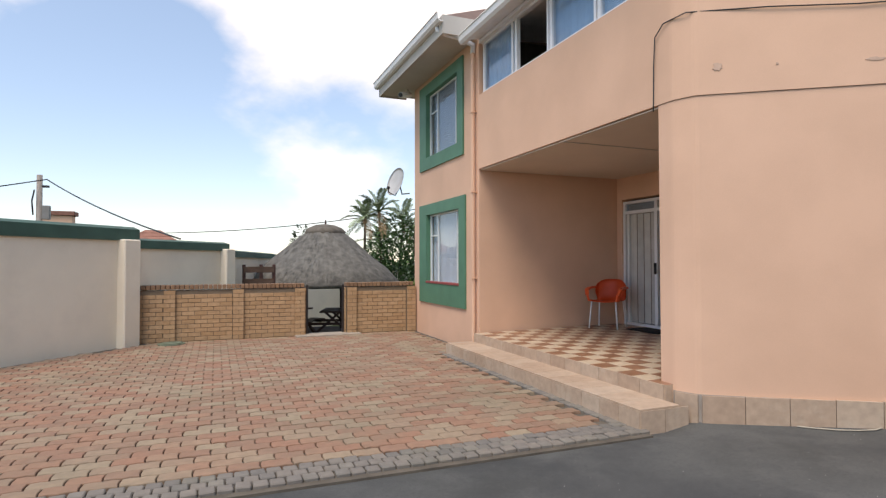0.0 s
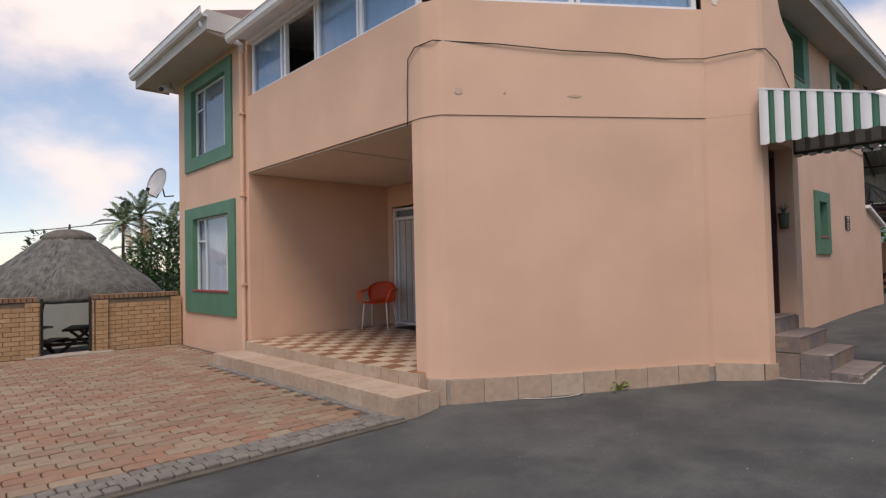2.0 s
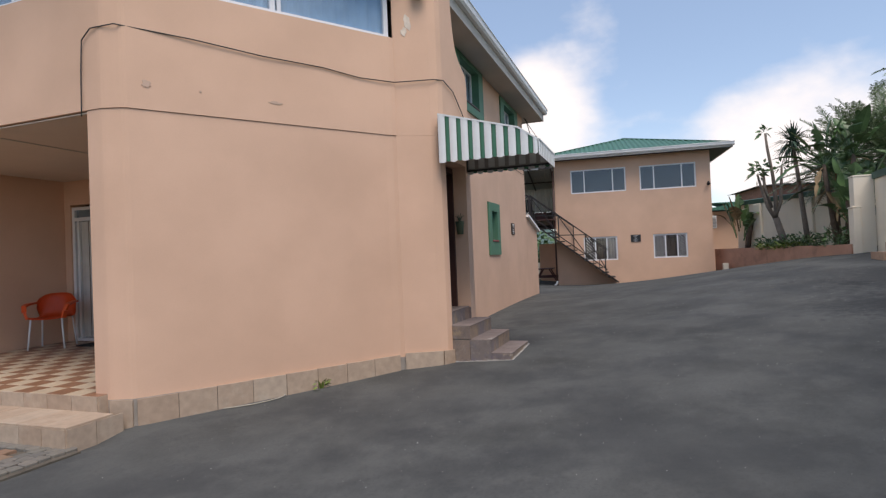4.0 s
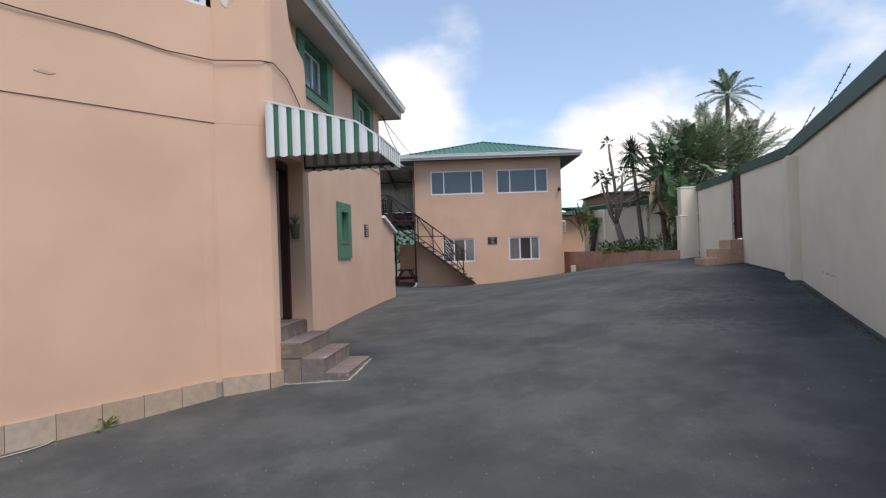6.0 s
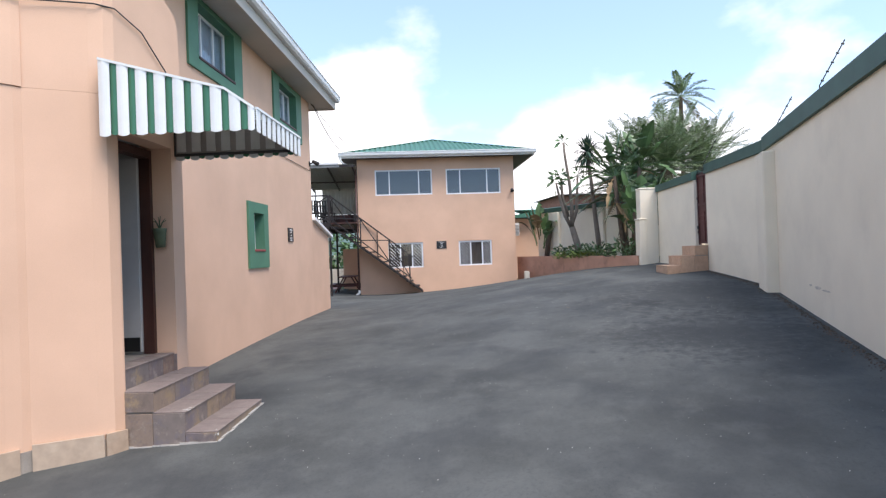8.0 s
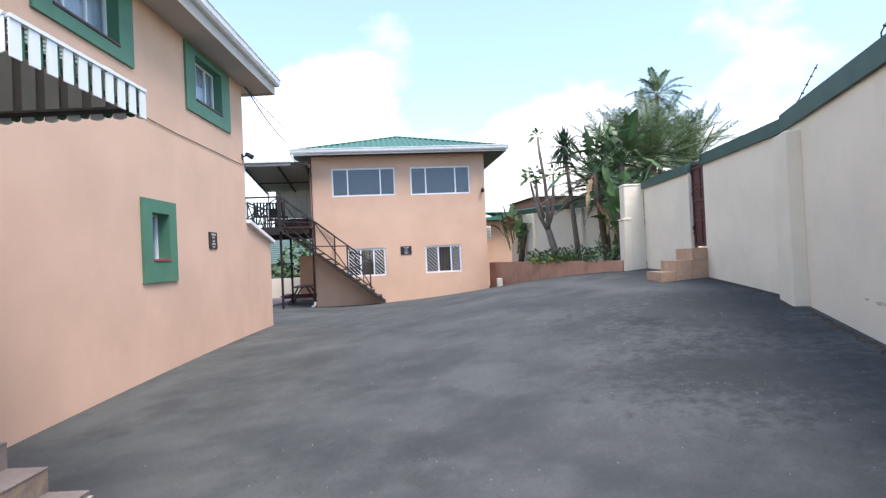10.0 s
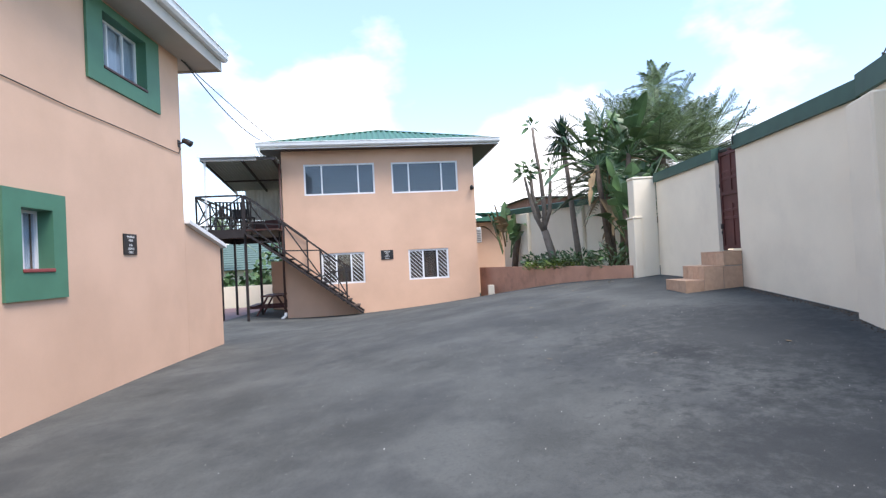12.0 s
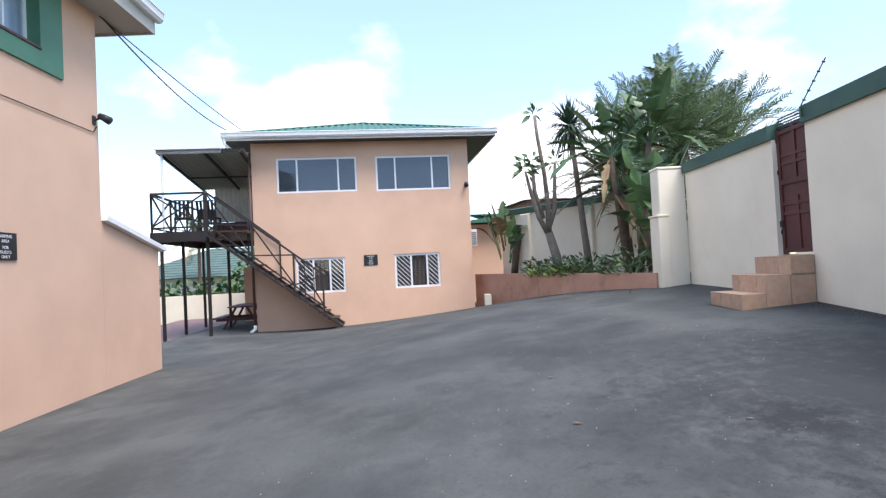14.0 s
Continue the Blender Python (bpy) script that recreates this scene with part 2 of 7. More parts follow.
SOLDIER = palette("coping_brick", [(0.22, 0.13, 0.075), (0.27, 0.16, 0.09), (0.19, 0.11, 0.065)], rough=0.9, bump=0.4)


def blotch(m, scale, color, lo, hi, amount, detail=9, rough=0.7):
    """Lays irregular patches of another colour over a material."""
    t = m.node_tree
    b = t.nodes["Principled BSDF"]
    old = b.inputs["Base Color"].links[0].from_socket
    geo = t.nodes.new("ShaderNodeNewGeometry")
    nz = t.nodes.new("ShaderNodeTexNoise")
    nz.inputs["Scale"].default_value, nz.inputs["Detail"].default_value, nz.inputs["Roughness"].default_value = scale, detail, rough
    t.links.new(geo.outputs["Position"], nz.inputs["Vector"])
    mr = t.nodes.new("ShaderNodeMapRange")
    mr.inputs["From Min"].default_value, mr.inputs["From Max"].default_value, mr.inputs["To Max"].default_value = lo, hi, amount
    t.links.new(nz.outputs["Fac"], mr.inputs["Value"])
    mx = t.nodes.new("ShaderNodeMix")
    mx.data_type = "RGBA"
    mx.inputs["B"].default_value = (*color, 1)
    t.links.new(mr.outputs[0], mx.inputs["Factor"])
    t.links.new(old, mx.inputs["A"])
    t.links.new(mx.outputs["Result"], b.inputs["Base Color"])


blotch(ASPHALT, 3.2, (0.105, 0.108, 0.102), 0.50, 0.70, 0.55, 10, 0.72)
blotch(ASPHALT, 1.1, (0.040, 0.043, 0.045), 0.50, 0.72, 0.75)
blotch(ASPHALT, 14.0, (0.13, 0.13, 0.125), 0.52, 0.78, 0.40, 12, 0.8)
blotch(ASPHALT, 9.0, (0.42, 0.42, 0.40), 0.735, 0.76, 0.8, 12, 0.85)
blotch(ASPHALT, 38.0, (0.03, 0.032, 0.033), 0.50, 0.72, 0.45, 6, 0.75)
blotch(ASPHALT, 0.55, (0.050, 0.053, 0.053), 0.48, 0.62, 0.5, 4, 0.6)
blotch(SLATE, 5.0, (0.34, 0.245, 0.14), 0.52, 0.64, 0.7, 5)
blotch(SLATE, 11.0, (0.10, 0.082, 0.074), 0.52, 0.70, 0.6, 8)
blotch(SLATE, 3.6, (0.165, 0.145, 0.175), 0.53, 0.64, 0.7, 5)
blotch(SLATE, 7.5, (0.36, 0.305, 0.265), 0.56, 0.68, 0.6, 6)
TREAD = palette("worn_slate_tread", [(0.20, 0.155, 0.135), (0.235, 0.18, 0.155), (0.185, 0.145, 0.13)], rough=0.6, bump=0.3, fine=50)
blotch(TREAD, 4.0, (0.30, 0.25, 0.215), 0.50, 0.70, 0.6, 8)
blotch(TREAD, 9.0, (0.13, 0.10, 0.09), 0.52, 0.70, 0.5, 8)
blotch(SKIRT, 3.0, (0.56, 0.48, 0.38), 0.52, 0.75, 0.6, 8)
blotch(PAVER, 0.8, (0.19, 0.165, 0.11), 0.46, 0.72, 0.65, 9)
blotch(COBBLE, 1.2, (0.10, 0.105, 0.07), 0.5, 0.75, 0.5, 8)


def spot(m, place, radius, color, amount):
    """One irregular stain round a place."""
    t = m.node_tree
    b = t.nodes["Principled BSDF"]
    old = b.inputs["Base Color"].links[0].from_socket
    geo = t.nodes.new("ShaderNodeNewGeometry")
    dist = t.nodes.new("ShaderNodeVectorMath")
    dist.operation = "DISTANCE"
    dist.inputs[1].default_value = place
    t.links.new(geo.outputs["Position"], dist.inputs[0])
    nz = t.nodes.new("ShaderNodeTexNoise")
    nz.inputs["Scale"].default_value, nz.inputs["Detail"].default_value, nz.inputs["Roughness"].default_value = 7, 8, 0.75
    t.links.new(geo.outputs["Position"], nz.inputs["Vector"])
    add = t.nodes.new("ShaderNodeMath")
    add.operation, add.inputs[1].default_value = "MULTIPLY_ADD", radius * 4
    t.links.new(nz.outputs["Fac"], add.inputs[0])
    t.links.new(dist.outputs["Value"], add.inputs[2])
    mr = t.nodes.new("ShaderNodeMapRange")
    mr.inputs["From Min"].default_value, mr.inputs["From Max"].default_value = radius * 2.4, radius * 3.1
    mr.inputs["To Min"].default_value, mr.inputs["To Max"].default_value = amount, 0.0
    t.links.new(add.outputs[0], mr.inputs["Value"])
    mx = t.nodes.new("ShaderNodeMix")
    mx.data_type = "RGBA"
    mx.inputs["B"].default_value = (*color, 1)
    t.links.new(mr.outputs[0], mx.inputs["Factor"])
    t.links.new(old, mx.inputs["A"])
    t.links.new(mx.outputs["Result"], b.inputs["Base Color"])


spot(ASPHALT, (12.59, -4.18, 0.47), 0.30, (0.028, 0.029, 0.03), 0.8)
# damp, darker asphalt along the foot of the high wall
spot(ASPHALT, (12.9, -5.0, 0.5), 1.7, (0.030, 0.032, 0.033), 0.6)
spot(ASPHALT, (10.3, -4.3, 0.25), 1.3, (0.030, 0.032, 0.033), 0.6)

# ---- building tools ----


def mesh_of(bm, name, material=None, smooth=False):
    me = bpy.data.meshes.new(name)
    bmesh.ops.recalc_face_normals(bm, faces=bm.faces)
    bm.to_mesh(me)
    bm.free()
    if material:
        for x in (material if isinstance(material, (list, tuple)) else [material]):
            me.materials.append(x)
    if smooth:
        for p in me.polygons:
            p.use_smooth = True
    return me


def part(name, bm, material, parent=None, label="", smooth=False):
    ob = new(name, mesh_of(bm, name, material, smooth))
    if parent is not None:
        ob.parent = parent
    if label:
        ob["label"] = label
    return ob


def thing(name, label, category, m=None, group="", kind=""):
    ob = new(name)
    if m is not None:
        ob.matrix_world = m
    return tagged(ob, label, category, group, kind)


def whole(name, bm, material, label, category, group="", kind="", smooth=False):
    return tagged(part(name, bm, material, smooth=smooth), label, category, group, kind)


def box(bm, x0, x1, y0, y1, z0, z1, m=None, bevel=0.0, index=0):
    vs = [bm.verts.new((x, y, z)) for x in (x0, x1) for y in (y0, y1) for z in (z0, z1)]
    fs = []
    for a, b, c, d in ((0, 1, 3, 2), (4, 6, 7, 5), (0, 4, 5, 1), (2, 3, 7, 6), (0, 2, 6, 4), (1, 5, 7, 3)):
        fs.append(bm.faces.new((vs[a], vs[b], vs[c], vs[d])))
        fs[-1].material_index = index
    if bevel:
        es = {e for f in fs for e in f.edges}
        r = bmesh.ops.bevel(bm, geom=list(es), offset=bevel, segments=1, affect="EDGES", profile=0.5)
        vs = list({v for f in r["faces"] for v in f.verts} | {v for v in vs if v.is_valid})
    if m is not None:
        bmesh.ops.transform(bm, matrix=m, verts=[v for v in vs if v.is_valid])
    return bm


def boxes(*rows, bevel=0.0, m=None):
    bm = bmesh.new()
    for r in rows:
        box(bm, *r, bevel=bevel, m=m)
    return bm


def bar(bm, a, b, w, h=None, up=(0, 0, 1)):
    """A straight bar of rectangular section from a to b."""
    a, b = Vector(a), Vector(b)
    d = b - a
    z = d.normalized()
    x = Vector(up).cross(z)
    if x.length < 1e-4:
        x = Vector((1, 0, 0))
    x.normalize()
    y = z.cross(x)
    h = h or w
    m = Matrix((x, y, z)).transposed().to_4x4()
    m.translation = a
    return box(bm, -w / 2, w / 2, -h / 2, h / 2, 0, d.length, m)


def rod(bm, pts, r, sides=8, r2=None):
    """A round rod along points, tapering from r to r2."""
    pts = [Vector(p) for p in pts]
    r2 = r if r2 is None else r2
    rings = []
    for i, p in enumerate(pts):
        d = (pts[min(i + 1, len(pts) - 1)] - pts[max(i - 1, 0)]).normalized()
        x = d.orthogonal().normalized() if i == 0 else (x - d * x.dot(d)).normalized()
        y = d.cross(x)
        k = r + (r2 - r) * i / max(1, len(pts) - 1)
        rings.append([bm.verts.new(p + k * (math.cos(2 * math.pi * j / sides) * x + math.sin(2 * math.pi * j / sides) * y)) for j in range(sides)])
    for a, b in zip(rings, rings[1:]):
        for j in range(sides):
            bm.faces.new((a[j], a[(j + 1) % sides], b[(j + 1) % sides], b[j]))
    bm.faces.new(rings[0][::-1])
    bm.faces.new(rings[-1])
    return bm


def prism(bm, pts, z0, z1):
    """A plan polygon drawn up from z0 to z1."""
    a = [bm.verts.new((x, y, z0)) for x, y in pts]
    b = [bm.verts.new((x, y, z1)) for x, y in pts]
    bm.faces.new(a[::-1])
    bm.faces.new(b)
    for i in range(len(pts)):
        j = (i + 1) % len(pts)
        bm.faces.new((a[i], a[j], b[j], b[i]))
    return bm


def offset(pts, d):
    """A plan line moved d to its left."""
    out = []
    for i, p in enumerate(pts):
        a, b = Vector(pts[max(i - 1, 0)]), Vector(pts[min(i + 1, len(pts) - 1)])
        if 0 < i < len(pts) - 1:
            u, v = (Vector(p) - a).normalized(), (b - Vector(p)).normalized()
            n = Vector((-(u + v).y, (u + v).x)).normalized()
            k = d / max(0.3, n.dot(Vector((-u.y, u.x))))
        else:
            u = (b - a).normalized()
            n, k = Vector((-u.y, u.x)), d
        out.append(tuple(Vector(p) + n * k))
    return out


def strip(pts, z0, z1, thick):
    """A wall along a plan line, its thickness to the left of the line."""
    return prism(bmesh.new(), list(pts) + offset(pts, thick)[::-1], z0, z1)


def panel(p, q, z0, z1, thick, holes=()):
    """A straight wall from p to q, thick to its left, with holes (s0, s1, z0, z1) along it that go right through."""
    p, q = Vector((*p, 0)), Vector((*q, 0))
    u = (q - p).normalized()
    n = Vector((-u.y, u.x, 0))
    length = (q - p).length
    ss = sorted({0.0, length, *(v for h in holes for v in h[:2])})
    zs = sorted({z0, z1, *(v for h in holes for v in h[2:])})
    bm = bmesh.new()
    cache = {}

    def v(i, k, back):
        key = (i, k, back)
        if key not in cache:
            c = p + u * ss[i] + n * (thick * back)
            cache[key] = bm.verts.new((c.x, c.y, zs[k]))
        return cache[key]

    def solid(i, k):
        if not (0 <= i < len(ss) - 1 and 0 <= k < len(zs) - 1):
            return False
        s, z = (ss[i] + ss[i + 1]) / 2, (zs[k] + zs[k + 1]) / 2
        return not any(h[0] < s < h[1] and h[2] < z < h[3] for h in holes)

    for i in range(len(ss) - 1):
        for k in range(len(zs) - 1):
            if not solid(i, k):
                continue
            bm.faces.new((v(i, k, 0), v(i + 1, k, 0), v(i + 1, k + 1, 0), v(i, k + 1, 0)))
            bm.faces.new((v(i, k, 1), v(i, k + 1, 1), v(i + 1, k + 1, 1), v(i + 1, k, 1)))
            if not solid(i - 1, k):
                bm.faces.new((v(i, k, 0), v(i, k + 1, 0), v(i, k + 1, 1), v(i, k, 1)))
            if not solid(i + 1, k):
                bm.faces.new((v(i + 1, k, 0), v(i + 1, k, 1), v(i + 1, k + 1, 1), v(i + 1, k + 1, 0)))
            if not solid(i, k - 1):
                bm.faces.new((v(i, k, 0), v(i, k, 1), v(i + 1, k, 1), v(i + 1, k, 0)))
            if not solid(i, k + 1):
                bm.faces.new((v(i, k + 1, 0), v(i + 1, k + 1, 0), v(i + 1, k + 1, 1), v(i, k + 1, 1)))
    return bm


def on_wall(p, q, s, z, out=0.0):
    """A pose on the outside of the wall p-q: local x along it, y into it, z up."""
    p, q = Vector(p), Vector(q)
    u = (q - p).normalized()
    c = p + u * s - Vector((-u.y, u.x)) * out
    return pose(c.x, c.y, z, 0, 0, math.degrees(math.atan2(u.y, u.x)))


def ground_z(x, y):
    """The fall of the drive: low along the house, rising to the far wall."""
    px, py = min(max(x, 0), 26) / 10, min(max(y, -7), 4.5) / 10
    z = -0.1756 - 0.5518 * px - 0.8823 * py + 0.8615 * px * py + 1.1971 * px * px + 0.2809 * py * py - 1.0792 * px * px * py + 0.3049 * px * py * py - 0.5884 * px ** 3 + 1.2728 * py ** 3 + 0.0594 * px * px * py * py + 0.3114 * px ** 3 * py + 0.0814 * px ** 4
    k = min(1, max(0, (y - 2.6) / 1.1)) * min(1, max(0, 6.2 - x))
    z = z * (1 - k) - 0.345 * k
    if y > 3.9:
        k = min(1, (y - 3.9) / 1.5)
        z = z * (1 - k) - 0.34 * k
    if y > 12.05 and x < 17:
        z = -0.34 - 0.95 * min(1, (y - 12.05) / 0.3)
    return z

# ---- ground ----


def build_ground():
    xs = [-300, -120, -50, -20, -10] + [-6 + 0.5 * i for i in range(73)] + [33, 40, 60, 120, 300]
    ys = [-300, -120, -50, -25, -15, -11] + [-9 + 0.5 * i for i in range(42)] + [12.04, 12.4, 13, 15, 18, 22, 28, 40, 60, 120, 300]
    bm = bmesh.new()
    rows = []
    for y in ys:
        rows.append([bm.verts.new((x, y, ground_z(x, y) - (0.07 if 3.9 < y < 12.03 and -6 < x < 5.4 else 0.0))) for x in xs])
    for a, b in zip(rows, rows[1:]):
        for i in range(len(xs) - 1):
            bm.faces.new((a[i], a[i + 1], b[i + 1], b[i]))
    for f in bm.faces:
        c = f.calc_center_median()
        f.material_index = 1 if (c.y > 12.1 or c.x > 27.5 or c.x < -6.5 or c.y < -9) else 0
    FIELD = mat("rough_grass", (0.055, 0.075, 0.028), 0.95, var=0.4, scale=0.8, fine=30, bump=0.8, dist=0.03)
    return whole("ground", bm, [ASPHALT, FIELD], "worn dark grey asphalt drive sloping up towards the wall", "ground", kind="structure", smooth=True)


build_ground()

# ---- the house ----
FX = 5.30            # front face
SY = 2.31            # side face
house = thing("house", "two-storey peach plastered house with green window surrounds", "house")
FOLD, PIER = (7.93, 2.10), (8.30, 1.57)
CORNER = [(FX, 4.13), (5.303, 4.10), (5.313, 4.065), (5.368, 3.925), (5.384, 3.895), (5.41, 3.868)]
DIAG = CORNER + [(7.80, 2.20), (7.88, 2.13), FOLD, (8.06, 1.84), (8.14, 1.69), (8.21, 1.60), PIER]

WIN1, WIN2 = (9.40, 11.15, 0.75, 2.20), (9.47, 11.17, 3.42, 4.78)
ULEN = 12.0


def front_hole(y0, y1, z0, z1):
    return (ULEN - y1, ULEN - y0, z0, z1)


part("wall", panel((FX, 12.0), (FX, 8.58), -1.0, 5.12, 0.24, [front_hole(*WIN1), front_hole(*WIN2)]), PEACH, house)
part("wall", strip([(FX - 0.012, 8.58)] + [(x - 0.008, y - 0.008) for x, y in DIAG[:DIAG.index(FOLD) + 1]], 2.80, 4.08, 0.22), PEACH, house)
part("wall", strip([(FX, 4.29)] + DIAG, -1.0, 2.795, 0.22), PEACH, house)
part("wall", strip([FOLD, (8.06, 1.84), (8.14, 1.69), (8.21, 1.60), PIER], 2.797, 5.1, 0.22), PEACH, house)
# side wall with its three windows
UW1, UW2, SW = (11.42, 12.68, 4.22, 5.03), (14.93, 16.08, 4.17, 4.95), (13.32, 13.82, 1.50, 2.19)
SX0, SX1 = 9.42, 17.24
part("wall", panel((SX0, SY), (SX1, SY), -1.0, 5.12, 0.24, [(a - SX0, b - SX0, c, d) for a, b, c, d in (UW1, UW2, SW)]), PEACH, house)
part("wall", panel((SX1, SY + 0.241), (SX1, 12.0), -1.0, 5.12, 0.24), PEACH, house)
part("wall", panel((SX1 - 0.241, 12.0), (FX + 0.241, 12.0), -1.5, 5.12, 0.24), PEACH, house)
# door block: front face, fin and swept wing above
part("wall", panel(PIER, (9.42, 1.57), -1.0, 3.42, 0.20, [(0.02, 0.90, -1.0, 2.52)]), PEACH, house)
part("wall", boxes((9.20, 9.42, 1.77, SY, -1.0, 3.42)), PEACH, house)


def build_wing():
    """The swept top of the wing wall beside the balcony."""
    top = [(9.42, 3.42), (9.41, 3.80), (9.36, 3.92), (9.22, 3.98), (9.06, 4.06), (8.95, 4.16), (8.87, 4.32), (8.82, 4.5), (8.79, 4.7), (8.77, 5.1), (8.30, 5.1), (8.30, 3.42)]
    bm = bmesh.new()
    a = [bm.verts.new((x, 1.57, z)) for x, z in top]
    b = [bm.verts.new((x, 1.77, z)) for x, z in top]
    bm.faces.new(a)
    bm.faces.new(b[::-1])
    for i in range(len(top)):
        j = (i + 1) % len(top)
        bm.faces.new((a[i], a[j], b[j], b[i]))
    return part("wing_wall", bm, PEACH, house)


build_wing()
# small lean-to at the far end, with a white coping
def build_leanto():
    pts = [(SX1 + 0.004, -1.0), (18.83, -1.0), (18.83, 1.90), (SX1 + 0.004, 2.26)]
    bm = bmesh.new()
    a = [bm.verts.new((x, SY, z)) for x, z in pts]
    b = [bm.verts.new((x, 6.0, z)) for x, z in pts]
    bm.faces.new(a)
    bm.faces.new(b[::-1])
    for i in range(4):
        j = (i + 1) % 4
        bm.faces.new((a[i], a[j], b[j], b[i]))
    part("leanto_wall", bm, PEACH, house)
    bm = bmesh.new()
    bar(bm, (SX1 + 0.01, SY - 0.02, 2.30), (18.95, SY - 0.02, 1.915), 0.14, 0.07, up=(0, 0, 1))
    part("coping", bm, WHITE, house, "white painted sloping coping")


build_leanto()
# porch
PZ, FALL = -0.02, 0.8            # front edge of the porch floor, and its fall in degrees


def porch_z(x):
    return PZ + (x - FX + 0.10) * math.tan(radians(FALL))


part("wall", boxes((FX + 0.241, 8.42, 8.58, 8.70, -0.9, 2.79)), PEACH, house)
part("wall", panel((8.22, 8.579), (8.22, 3.0), -0.9, 2.79, 0.2, [(0.14, 2.22, PZ, 2.36)]), PEACH, house)
part("porch_ceiling", prism(bmesh.new(), [(FX + 0.02, 8.56), (FX + 0.02, 4.2), (5.58, 3.95), (7.9, 2.36), (8.4, 2.36), (8.4, 8.56)], 2.775, 2.79), PORCHCEIL, house)
part("ceiling_joint", boxes((FX + 0.02, 8.2, 6.02, 6.045, 2.766, 2.774)), SOFFIT, house)
part("porch_base", boxes((FX - 0.10, 8.2, 4.15, 8.56, -0.9, PZ - 0.02)), GROUT, house)
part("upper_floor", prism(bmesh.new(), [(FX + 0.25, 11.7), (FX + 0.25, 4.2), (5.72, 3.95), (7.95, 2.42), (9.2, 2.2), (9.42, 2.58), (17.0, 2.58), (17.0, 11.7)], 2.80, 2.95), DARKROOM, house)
# the balcony's sides indoors, coloured dark for the indoor shade
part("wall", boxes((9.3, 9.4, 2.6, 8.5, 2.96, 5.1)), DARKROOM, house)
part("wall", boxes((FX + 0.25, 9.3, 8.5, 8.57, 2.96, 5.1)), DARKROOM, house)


def roof_hip(parent, x0, x1, y0, y1, z, rise, material, fascia=0.2, wave=0.0):
    """A hip roof with soffit and fascia, its eaves at z."""
    bm = bmesh.new()
    lx, ly = x1 - x0, y1 - y0
    k = min(lx, ly) / 2
    if lx > ly:
        r = [(x0 + k, y0 + k), (x1 - k, y0 + k)]
    else:
        r = [(x0 + k, y0 + k), (x0 + k, y1 - k)]
    c = [bm.verts.new((x, y, z)) for x, y in ((x0, y0), (x1, y0), (x1, y1), (x0, y1))]
    t = [bm.verts.new((x, y, z + rise)) for x, y in r]
    if lx > ly:
        fs = ((c[0], c[1], t[1], t[0]), (c[1], c[2], t[1]), (c[2], c[3], t[0], t[1]), (c[3], c[0], t[0]))
    else:
        fs = ((c[0], c[1], t[0]), (c[1], c[2], t[1], t[0]), (c[2], c[3], t[1]), (c[3], c[0], t[0], t[1]))
    for f in fs:
        bm.faces.new(f)
    bm.faces.new(c[::-1])
    return part("roof", bm, material, parent)


def gutter(parent, a, b, z, out, material=None):
    """A box gutter along the eave from a to b, with a rolled lip; out is the side it faces."""
    a, b = Vector((*a, z)), Vector((*b, z))
    o = Vector((*out, 0))
    prof = [(0, -0.13), (0.07, -0.13), (0.105, -0.09), (0.115, 0.0), (0.13, 0.005), (0.125, 0.018), (0.10, 0.018), (0.095, -0.08), (0.065, -0.115), (0.0, -0.115)]
    bm = bmesh.new()
    ends = [[bm.verts.new(p + o * u + Vector((0, 0, v))) for u, v in prof] for p in (a, b)]
    n = len(prof)
    for i in range(n):
        j = (i + 1) % n
        bm.faces.new((ends[0][i], ends[0][j], ends[1][j], ends[1][i]))
    bm.faces.new(ends[0][::-1])
    bm.faces.new(ends[1])
    return part("gutter", bm, material or WHITE, parent)


ROOFTILE = mat("brown_roof_tile", (0.16, 0.10, 0.075), 0.8, var=0.15)
roof_hip(house, 8.9, 17.86, 1.82, 12.6, 5.40, 2.2, ROOFTILE)
roof_hip(house, 4.66, 12.0, 8.62, 12.6, 5.40, 1.3, ROOFTILE)
part("soffit", boxes((8.9, 17.86, 1.82, SY + 0.3, 5.12, 5.14), (SX1 + 0.005, 17.86, SY + 0.3, 12.6, 5.12, 5.14)), SOFFIT, house)
part("soffit", boxes((4.66, FX + 0.2, 8.62, 12.6, 5.12, 5.14)), SOFFIT, house)
part("fascia", boxes((8.9, 17.86, 1.79, 1.82, 5.08, 5.40), (17.86, 17.89, 1.79, 12.6, 5.08, 5.40)), SOFFIT, house)
part("fascia", boxes((4.63, 4.66, 8.62, 12.63, 5.08, 5.40), (4.63, FX, 12.6, 12.63, 5.08, 5.40), (4.63, FX + 0.1, 8.59, 8.62, 5.08, 5.40)), SOFFIT, house)
gutter(house, (8.9, 1.79), (17.95, 1.79), 5.40, (0, -1))
gutter(house, (4.63, 12.7), (4.63, 8.56), 5.40, (-1, 0))
